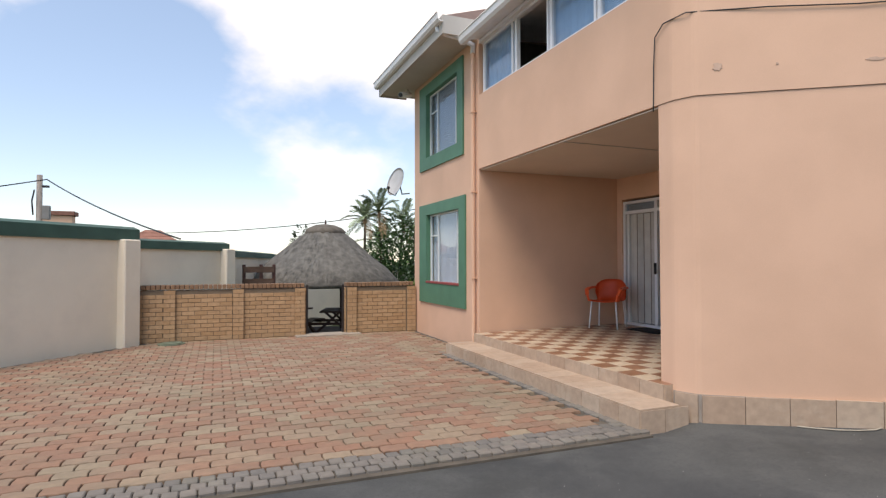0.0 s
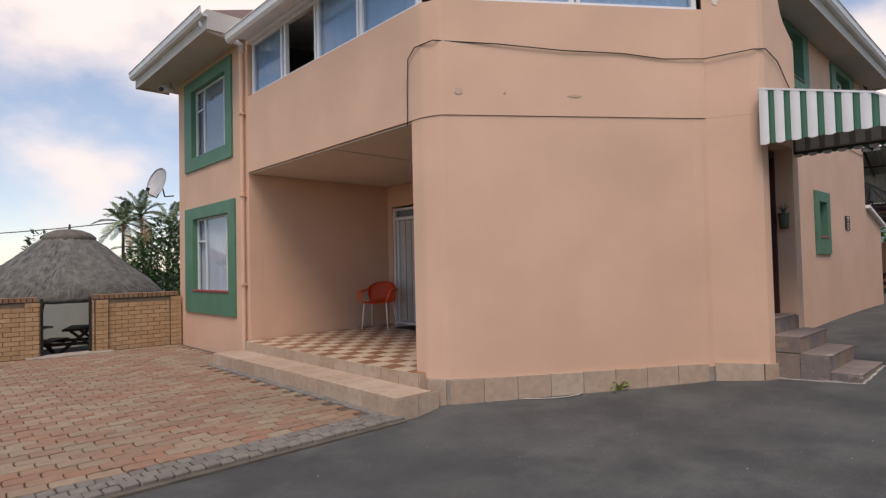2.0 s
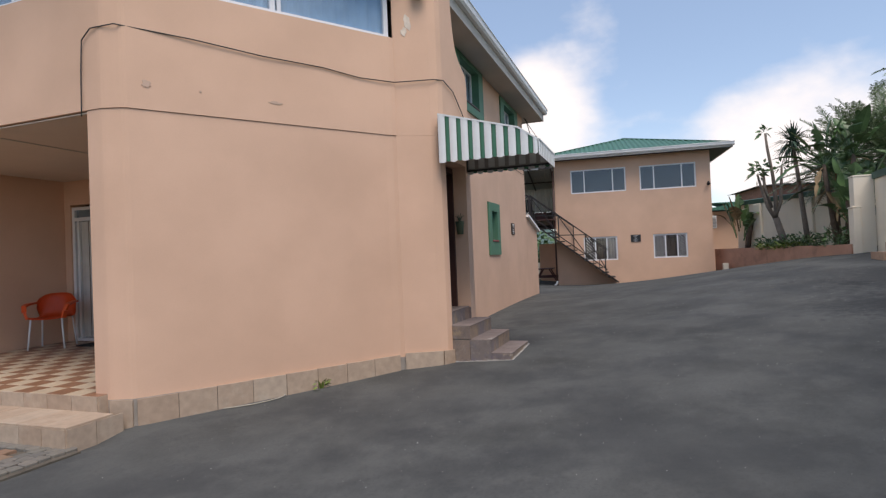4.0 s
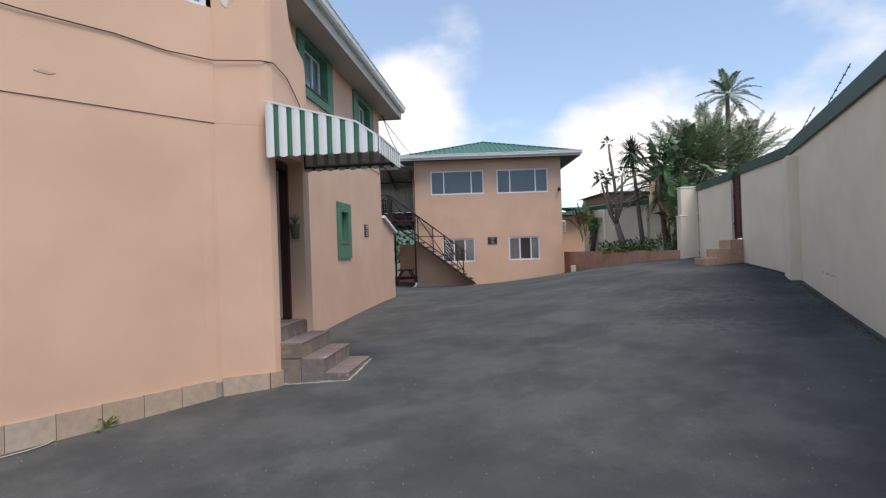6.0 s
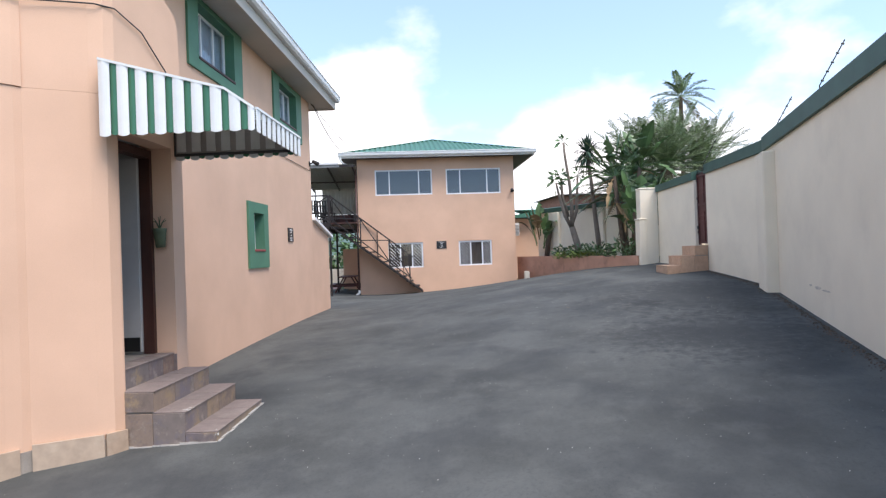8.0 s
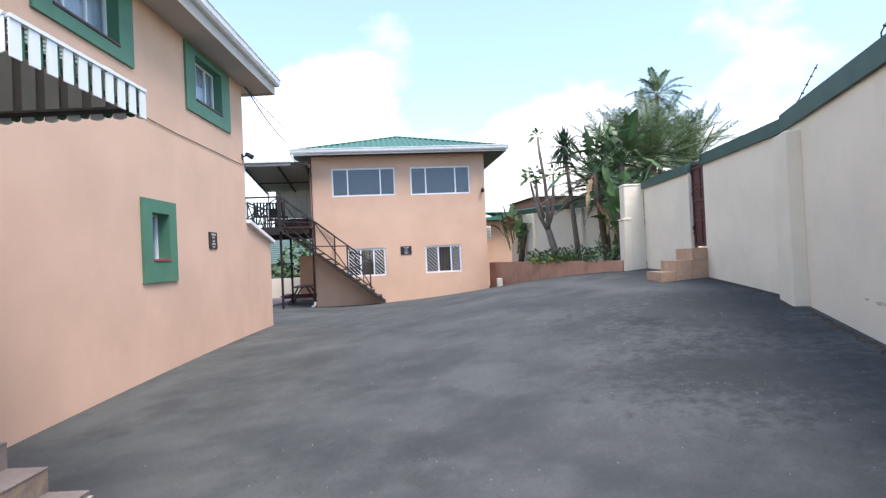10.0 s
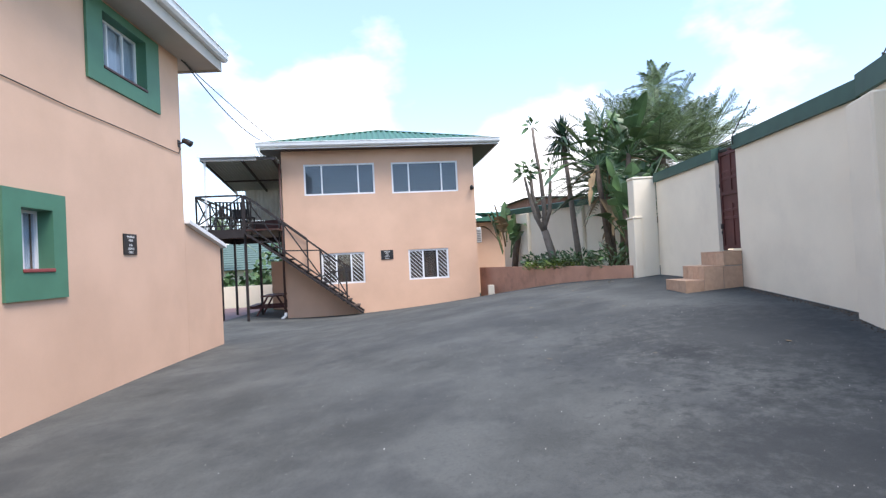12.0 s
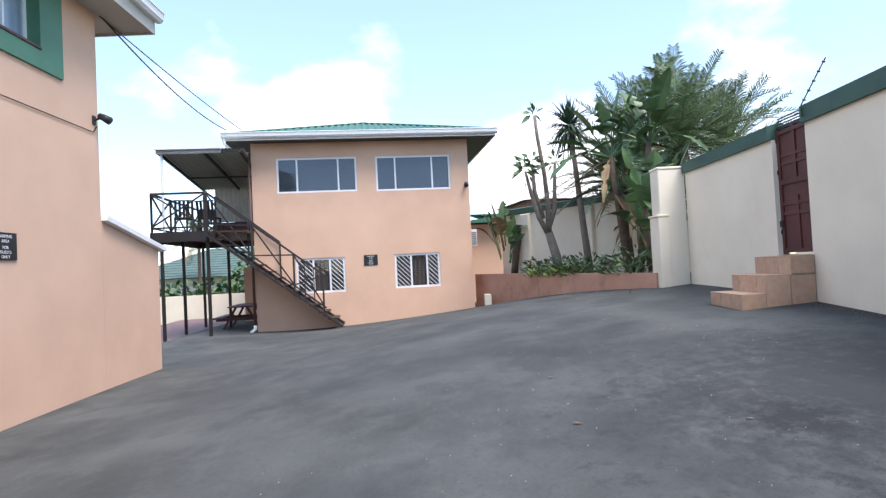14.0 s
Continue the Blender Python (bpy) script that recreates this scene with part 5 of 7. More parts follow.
part("grille", bm, mat("grey_grille", (0.2, 0.2, 0.2), 0.5), ac)

DECK_Z = 2.58


def build_stairs():
    """Steel stair along the front up to a raised deck at the side, with cross-braced rails."""
    st = thing("outside_staircase", "dark brown steel staircase with a cross-braced railing", "staircase", GB)
    ya, yb = -0.95, -0.10
    top, foot = (-0.95, DECK_Z), (2.32, 0.0)
    d = Vector((foot[0] - top[0], foot[1] - top[1]))
    for y in (ya, yb):
        bm = bmesh.new()
        bar(bm, (top[0], y, top[1] - 0.10), (foot[0], y, foot[1] - 0.02), 0.05, 0.26, up=(0, 1, 0))
        part("stringer", bm, DARKSTEEL, st)
    n = 14
    for i in range(1, n):
        k = i / n
        x, z = top[0] + d.x * k, top[1] + d.y * k
        part("tread", boxes((x - 0.13, x + 0.13, ya + 0.03, yb - 0.03, z - 0.02, z + 0.02)), DARKSTEEL, st)
    # rail posts and handrail on the open side, and the wall side above
    H = 0.98
    def at(k, h):
        return (top[0] + d.x * k, ya, top[1] + d.y * k + h)
    ks = [0.0, 0.33, 0.64, 0.86]
    for k in ks:
        part("post", bar(bmesh.new(), at(k, -0.1), at(k, H), 0.045), DARKSTEEL, st)
    part("handrail", bar(bmesh.new(), at(0, H), at(0.9, H), 0.05, 0.05, up=(0, 1, 0)), DARKSTEEL, st)
    part("rail", bar(bmesh.new(), at(0, 0.16), at(0.88, 0.16), 0.04, 0.04, up=(0, 1, 0)), DARKSTEEL, st)
    for a, b in zip(ks, ks[1:]):
        part("brace", bar(bmesh.new(), at(a, 0.18), at(b, H - 0.03), 0.035, 0.03, up=(0, 1, 0)), DARKSTEEL, st)
        part("brace", bar(bmesh.new(), at(a, H - 0.03), at(b, 0.18), 0.035, 0.03, up=(0, 1, 0)), DARKSTEEL, st)
    for k in (0.72, 0.79):
        part("baluster", bar(bmesh.new(), at(k, 0.0), at(k, H), 0.025), DARKSTEEL, st)
    y = yb
    part("handrail", bar(bmesh.new(), (top[0], y, top[1] + H), (top[0] + d.x * 0.5, y, top[1] + d.y * 0.5 + H), 0.045, 0.045, up=(0, 1, 0)), DARKSTEEL, st)
    for k in (0.0, 0.25, 0.5):
        part("post", bar(bmesh.new(), (top[0] + d.x * k, y, top[1] + d.y * k - 0.1), (top[0] + d.x * k, y, top[1] + d.y * k + H), 0.04), DARKSTEEL, st)
    dk = thing("raised_deck", "raised dark steel deck with cross-braced railings on thin posts", "deck", GB)
    x0, x1, y0, y1 = -2.27, -0.02, -0.95, 3.2
    part("floor", boxes((x0, x1, y0, y1, DECK_Z - 0.05, DECK_Z)), DARKWOOD, dk)
    part("edge_beam", boxes((x0 - 0.03, -0.95, y0 - 0.04, y0, DECK_Z - 0.24, DECK_Z + 0.01), (x0 - 0.04, x0, y0 - 0.04, y1, DECK_Z - 0.24, DECK_Z + 0.01), (x0, x1, y1, y1 + 0.04, DECK_Z - 0.24, DECK_Z)), DARKSTEEL, dk)
    for x, y in ((-2.08, -0.88), (-0.97, -0.88), (-2.15, 1.0), (-2.2, 3.1), (-0.97, 1.2)):
        zg = ground_z(*(GB @ Vector((x, y, 0)))[:2])
        part("post", boxes((x - 0.035, x + 0.035, y - 0.035, y + 0.035, zg - 0.1, DECK_Z - 0.05)), DARKSTEEL, dk)
    def rail_run(a, b, n):
        a, b = Vector(a), Vector(b)
        up = Vector((0, 0, 1))
        part("handrail", bar(bmesh.new(), a + up * H, b + up * H, 0.05), DARKSTEEL, dk)
        part("rail", bar(bmesh.new(), a + up * 0.12, b + up * 0.12, 0.04), DARKSTEEL, dk)
        for i in range(n + 1):
            c = a.lerp(b, i / n)
            part("post", bar(bmesh.new(), c, c + up * H, 0.045), DARKSTEEL, dk)
        for i in range(n):
            c, e = a.lerp(b, i / n), a.lerp(b, (i + 1) / n)
            part("brace", bar(bmesh.new(), c + up * 0.14, e + up * (H - 0.02), 0.035), DARKSTEEL, dk)
            part("brace", bar(bmesh.new(), c + up * (H - 0.02), e + up * 0.14, 0.035), DARKSTEEL, dk)
    rail_run((x0, y0, DECK_Z), (-1.0, y0, DECK_Z), 1)
    rail_run((x0, y0, DECK_Z), (x0, y1, DECK_Z), 3)
    rail_run((x0, y1, DECK_Z), (-0.1, y1, DECK_Z), 2)


build_stairs()


def build_canopy():
    cp = thing("deck_canopy", "sheet metal canopy with a scalloped edge over the raised deck", "canopy", GB)
    SHEET = mat("canopy_sheet", (0.33, 0.37, 0.35), 0.6, var=0.08)
    bm = bmesh.new()
    x0, x1, y0, y1 = -2.15, -0.02, -0.85, 3.3
    prev = None
    n = 96
    for i in range(n + 1):
        x = x0 + (x1 - x0) * i / n
        w = 0.012 * math.sin(i * math.pi / 2)
        row = (bm.verts.new((x, y0, 4.70 + w)), bm.verts.new((x, y1, 4.25 + w)))
        if prev:
            bm.faces.new((prev[0], row[0], row[1], prev[1]))
        prev = row
    part("sheet", bm, SHEET, cp)
    bm = bmesh.new()
    n = 26
    for i in range(n):
        a = x0 + (x1 - x0 - 0.55) * i / n
        b = x0 + (x1 - x0 - 0.55) * (i + 1) / n
        vs = [bm.verts.new(p) for p in ((a, y0 - 0.01, 4.72), (a, y0 - 0.01, 4.60), ((a + b) / 2, y0 - 0.01, 4.565), (b, y0 - 0.01, 4.60), (b, y0 - 0.01, 4.72))]
        bm.faces.new(vs)
    bmesh.ops.solidify(bm, geom=bm.faces[:], thickness=0.004)
    part("scalloped_edge", bm, ROOFGREY, cp, "grey scalloped edging")
    part("gutter_board", boxes((x0 - 0.04, -0.58, y0 - 0.05, y0 - 0.015, 4.69, 4.76)), WHITE, cp)
    for x in (x0 + 0.05, -1.0, -0.1):
        part("rafter", bar(bmesh.new(), (x, y0, 4.62), (x, y1, 4.18), 0.05, 0.07), DARKSTEEL, cp)
    part("purlin", bar(bmesh.new(), (x0, y0 + 0.05, 4.64), (x1, y0 + 0.05, 4.64), 0.05), DARKSTEEL, cp)
    part("purlin", bar(bmesh.new(), (x0, 1.6, 4.36), (x1, 1.6, 4.36), 0.05), DARKSTEEL, cp)
    for x, y in ((x0 + 0.1, y0 + 0.1), (x0 + 0.1, 3.1)):
        part("post", rod(bmesh.new(), [(x, y, DECK_Z), (x, y, 4.62 if y < 0 else 4.2)], 0.03, 8), WHITE, cp)
    sc = thing("corrugated_screen", "pale corrugated sheet screen closing the back of the deck", "screen", GB)
    bm = bmesh.new()
    prev = None
    for i in range(73):
        x = -1.75 + 1.72 * i / 72
        w = 0.02 if (i // 3) % 2 else 0.0
        row = (bm.verts.new((x, 3.05 + w, 3.15)), bm.verts.new((x, 3.05 + w, 4.24)))
        if prev:
            bm.faces.new((prev[0], row[0], row[1], prev[1]))
        prev = row
    bmesh.ops.solidify(bm, geom=bm.faces[:], thickness=0.004)
    part("sheet", bm, mat("pale_screen_sheet", (0.50, 0.50, 0.46), 0.6, var=0.08), sc)
    part("board", boxes((-1.8, -0.03, 3.03, 3.08, DECK_Z, 3.14)), DARKWOOD, sc)


build_canopy()


def build_deck_chair(m):
    c = thing("garden_chair", "black slatted garden chair standing on the raised deck", "chair", m, group="chairs on the deck")
    part("seat", boxes((-0.24, 0.24, -0.22, 0.22, 0.40, 0.44), bevel=0.01), BLACK, c)
    for i in range(5):
        x = -0.2 + i * 0.1
        part("back_slat", bar(bmesh.new(), (x, 0.2, 0.44), (x, 0.28, 0.86), 0.06, 0.02), BLACK, c)
    part("top_rail", bar(bmesh.new(), (-0.25, 0.285, 0.86), (0.25, 0.285, 0.86), 0.05, 0.03), BLACK, c)
    for x in (-0.21, 0.21):
        for y in (-0.19, 0.19):
            part("leg", boxes((x - 0.02, x + 0.02, y - 0.02, y + 0.02, 0, 0.4)), BLACK, c)
    return c


ch = build_deck_chair(GB @ pose(-1.75, -0.15, DECK_Z, 0, 0, 200))
copy_thing(ch, GB @ pose(-1.15, 0.05, DECK_Z, 0, 0, 170))
copy_thing(ch, GB @ pose(-1.6, 1.6, DECK_Z, 0, 0, 20))
whole("plastic_crate", boxes((-0.95, -0.5, 2.2, 2.7, DECK_Z, DECK_Z + 0.5), m=GB), REDWOOD, "dark red box standing at the back of the deck", "box")


def build_patio():
    PAT = mat("red_oxide_floor", (0.20, 0.12, 0.115), 0.7, var=0.12, scale=3, bump=0.1)
    whole("patio_floor", boxes((-4.2, -0.02, -0.95, 7.0, -0.5, -0.17), m=GB), PAT, "dull red painted concrete floor under the deck", "floor", kind="structure")
    part("wall", boxes((-0.95, -0.01, 3.0, 3.2, -0.5, 1.66)), PEACH, guest, "low peach screen wall")
    tb = thing("picnic_bench", "dark red-brown wooden picnic table with attached benches", "picnic table", GB @ pose(-0.55, 1.2, -0.17, 0, 0, 90))
    part("tabletop", boxes((-0.75, 0.75, -0.33, -0.12, 0.70, 0.74), (-0.75, 0.75, -0.105, 0.105, 0.70, 0.74), (-0.75, 0.75, 0.12, 0.33, 0.70, 0.74), bevel=0.005), REDWOOD, tb)
    for s in (-1, 1):
        part("bench", boxes((-0.75, 0.75, s * 0.62 - 0.12, s * 0.62 + 0.12, 0.40, 0.44), bevel=0.005), REDWOOD, tb)
        for x in (-0.55, 0.55):
            part("leg", bar(bmesh.new(), (x, s * 0.55, 0), (x, s * 0.15, 0.70), 0.05, 0.09, up=(1, 0, 0)), REDWOOD, tb)
    for x in (-0.55, 0.55):
        part("stretcher", bar(bmesh.new(), (x + 0.05, -0.70, 0.37), (x + 0.05, 0.70, 0.37), 0.05, 0.08), REDWOOD, tb)
    w = thing("wall_north_east", "low cream plastered wall behind the patio", "wall", kind="structure")
    part("wall", boxes((-14, 0.3, 7.4, 7.6, -1, 0.72), m=GB), CREAM, w)
    part("wall", boxes((-14.2, -14, -8, 7.6, -1, 0.72), m=GB), CREAM, w)


build_patio()

# ---- gate, gate steps, planter and pier on the high side ----


def build_gate():
    g = thing("yard_gate", "red-brown sheet steel gate in the boundary wall", "gate", on_wall(RG1, RG0, 0, 1.345, -0.06))
    W, H = 0.68, 1.54
    part("sheet", boxes((0.03, W - 0.03, 0.02, 0.03, 0.03, H)), REDWOOD, g)
    bm = boxes((0, 0.05, 0, 0.05, 0, H + 0.02), (W - 0.05, W, 0, 0.05, 0, H + 0.02), (0.05, W - 0.05, 0, 0.05, 0.02, 0.07), (0.05, W - 0.05, 0, 0.05, H * 0.56, H * 0.56 + 0.06), (0.05, W - 0.05, 0, 0.05, H - 0.05, H))
    part("gate_frame", bm, REDWOOD, g)
    for z in (0.07, H * 0.56 + 0.06):
        part("stile", boxes((W / 2 - 0.03, W / 2 + 0.03, 0.003, 0.045, z, z + H * 0.42)), REDWOOD, g)
    for z in (0.48, 0.60, 1.10, 1.20):
        part("fold", boxes((0.05, W - 0.05, 0.008, 0.022, z, z + 0.045), bevel=0.004), REDWOOD, g)
    for k in range(3):
        part("top_rod", rod(bmesh.new(), [(0.0, 0.03, H + 0.09 + 0.035 * k), (W, 0.03, H + 0.09 + 0.035 * k)], 0.008, 6), DARKSTEEL, g)
    part("bolt", boxes((-0.03, 0.05, -0.02, 0.01, 0.34, 0.42), bevel=0.004), DARKSTEEL, g)
    for z in (0.25, 1.0, 1.4):
        part("hinge", boxes((-0.04, 0.02, -0.012, 0.03, z, z + 0.06), bevel=0.006), DARKSTEEL, g)
    part("lintel", boxes((0, W, 0.01, 0.09, H + 0.02, H + 0.06)), DARKSTEEL, g)
    part("reveal", boxes((-0.001, W + 0.001, 0.05, 0.17, -0.3, 0.0)), CREAM, g)


build_gate()


def build_gate_steps():
    st = thing("gate_steps", "terracotta-tiled steps climbing to the yard gate", "steps", kind="structure")
    TERRA = palette("terracotta_tile", [(0.46, 0.285, 0.185), (0.52, 0.335, 0.225), (0.48, 0.305, 0.20), (0.54, 0.36, 0.245)], rough=0.6, bump=0.2)
    xa, xb, yw, floor = 15.74, 16.45, RG0[1] + 0.01, 0.3
    for i, (yf, z) in enumerate(((-5.63, 0.925), (-5.91, 1.125), (-6.215, 1.33))):
        low = floor if i == 0 else (0.925, 1.125)[i - 1] - 0.03
        part("core", boxes((xa + 0.010, xb - 0.012, yw - 0.2, yf - 0.012, low, z - 0.012)), GROUT, st)
        n = (3, 4, 3)[i]
        back = (-5.91, -6.215, yw - 0.2)[i]
        for k in range(n):
            a, b = xa + (xb - xa) * k / n, xa + (xb - xa) * (k + 1) / n
            part("tread_tile", boxes((a + 0.003, b - 0.003, back + 0.002, yf + 0.004, z - 0.014, z), bevel=0.003), TERRA, st)
            part("riser_tile", boxes((a + 0.003, b - 0.003, yf - 0.013, yf, low if i == 0 else low + 0.03, z - 0.0145)), TERRA, st)
        # side faces: each block's own strip, the middle one running to the ground
        a0 = (-5.91, yw, yw)[i]
        m, zb = (1, 2, 1)[i], (floor, floor, 1.125)[i]
        for x in (xa - 0.001, xb - 0.011):
            for k in range(m):
                a, b = a0 + (yf - a0) * k / m, a0 + (yf - a0) * (k + 1) / m
                part("side_tile", boxes((x, x + 0.012, a + 0.003, b - 0.003, zb + 0.003, z - 0.0145), bevel=0.002), TERRA, st)


build_gate_steps()


def build_pier():
    p = thing("gate_pier", "cream plastered pier with a sloping shoulder beside the planter", "pier", kind="structure")
    bm = bmesh.new()
    box(bm, 19.08, 19.42, -6.60, -6.13, -0.5, 2.88, bevel=0.015)
    part("shaft", bm, CREAM, p)
    part("lower_shaft", boxes((19.05, 19.44, -6.27, -6.09, -0.5, 2.06), bevel=0.012), CREAM, p)
    part("band", boxes((19.04, 19.45, -6.28, -6.07, 2.062, 2.10), bevel=0.008), CREAM, p)
    part("cap", boxes((19.07, 19.43, -6.61, -6.12, 2.882, 2.925), bevel=0.01), CREAM, p)


build_pier()


def build_planter():
    p = thing("raised_planter", "long raised planter with a stained peach plaster front", "planter", kind="structure")
    STAINED = mat("stained_peach_plaster", (0.52, 0.28, 0.19), 0.9, var=0.10, scale=2, fine=90, bump=0.3, stain=0.75, stain_color=(0.23, 0.13, 0.09), stain_scale=2.2)
    part("front_wall", strip([(19.2, -6.05), (23.6, -4.56), (24.4, -4.34), (25.3, -4.0), (26.3, -3.45)][::-1], -0.5, 1.10, 0.16), STAINED, p)
    SOIL = mat("planter_soil", (0.05, 0.038, 0.026), 0.95, var=0.3, fine=60, bump=0.8, dist=0.02)
    part("soil", prism(bmesh.new(), [(19.45, -6.15), (23.6, -4.75), (25.3, -4.15), (26.4, -3.6), (26.6, -4.4), (19.5, -8.8)], 0.2, 1.02), SOIL, p)
    return p


build_planter()
whole("white_box", boxes((25.1, 25.4, -3.78, -3.60, 0.2, 0.55), bevel=0.01), CREAM, "small dirty white meter box low beside the building", "box")


def build_fence_bracket(m):
    b = thing("electric_fence_bracket", "slanted electric fence bracket with insulators on the wall", "fence bracket", m, group="fence brackets along the wall")
    part("rod", rod(bmesh.new(), [(0, 0, -0.05), (0, 0, 0.08), (-0.06, -0.26, 0.58)], 0.008, 6), DARKSTEEL, b)
    for k in range(5):
        z = 0.14 + 0.10 * k
        u = (z - 0.08) / 0.50
        part("insulator", rod(bmesh.new(), [(-0.06 * u, -0.26 * u + 0.014, z), (-0.06 * u, -0.26 * u - 0.014, z - 0.008)], 0.012, 8), BLACK, b)
    return b


br = build_fence_bracket(pose(12.82, -6.36, 3.06, 0, 0, -8))
for x, y, z in ((10.45, -5.63, 3.11), (15.70, -6.43, 2.95)):
    copy_thing(br, pose(x, y, z, 0, 0, -8))

# ---- brick wall and gateway of the front yard ----


def build_brick_wall():
    bw = thing("brick_wall", "low yellow face-brick wall with a soldier coping and an open gateway", "wall", kind="structure")
    Y, T = 11.90, 0.20
    bl, bh, jt = 0.222, 0.073, 0.010
    def run(x0, x1, z0, z1, skew=0.0):
        part("core", boxes((x0 + 0.012, x1 - 0.012, Y + 0.012, Y + T - 0.012, z0 - 0.4, z1 - 0.11)), MORTAR, bw)
    brick = mesh_of(boxes((0, bl, 0, 0.03, 0, bh), bevel=0.003), "brick", BRICK)
    half = mesh_of(boxes((0, bl / 2 - jt / 2, 0, 0.03, 0, bh), bevel=0.003), "brick", BRICK)
    soldier = mesh_of(boxes((0, bh, -0.02, T + 0.02, 0, 0.085), bevel=0.004), "brick", SOLDIER)
    count = 0
    rest = bmesh.new()
    def lay(x0, x1, z0, z1, y=Y, proud=0.0, singles=True):
        nonlocal count
        z, row = z0, 0
        while z + bh <= z1 + 0.001:
            x = x0
            if row % 2:
                first = bl / 2 - jt / 2
            else:
                first = bl
            while x < x1 - 0.03:
                w = min(first, x1 - x)
                if singles and count < 300 and w > bl * 0.9:
                    ob = new("brick", brick)
                    ob.parent = bw
                    ob.matrix_local = pose(x, y - proud, z)
                    count += 1
                else:
                    box(rest, x, x + w, y - proud, y - proud + 0.03, z, z + bh, bevel=0)
                x += w + jt
                first = bl
            z += bh + jt
            row += 1
    spans = [(BRX + 0.03, 2.82), (3.70, 5.29)]
    for x0, x1 in spans:
        run(x0, x1, -0.4, 0.76)
    for x0, x1 in ((3.94, 5.05), (1.62, 2.62), (0.36, 1.40)):
        lay(x0, x1, -0.42, 0.64)
    lay(BRX + 0.03, 0.16, -0.42, 0.64)
    for c in (0.26, 1.51, 2.72, 3.82, 5.17):
        lay(c - 0.10, c + 0.10, -0.42, 0.66, proud=0.05, singles=False)
        part("joint_fill", boxes((c - 0.095, c + 0.095, Y - 0.036, Y - 0.01, -0.5, 0.63)), MORTAR, bw)
    # gateway cheeks
    for x in (2.82, 3.67):
        z = -0.42
        while z < 0.62:
            box(rest, x, x + 0.03, Y + 0.005, Y + T, z, z + bh)
            z += bh + jt
    for x0, x1 in spans:
        x = x0
        while x < x1 - bh:
            ob = new("brick", soldier)
            ob.parent = bw
            ob.matrix_local = pose(x, Y, 0.668 + 0.002 * math.sin(x * 9))
            x += bh + 0.012
    part("bricks", rest, BRICK, bw)["kind"] = "stuff"
    part("gate_post", boxes((2.86, 2.90, Y + 0.05, Y + 0.09, -0.5, 0.72), (3.62, 3.66, Y + 0.05, Y + 0.09, -0.5, 0.72)), DARKSTEEL, bw)
    th = whole("threshold", boxes((2.62, 3.98, 11.62, 12.08, -0.6, -0.315), bevel=0.01), mat("worn_concrete", (0.30, 0.26, 0.21), 0.95, var=0.2, fine=60, bump=0.5), "worn concrete threshold in the gateway", "threshold", kind="structure")


build_brick_wall()

# ---- thatched gazebo beyond the wall ----


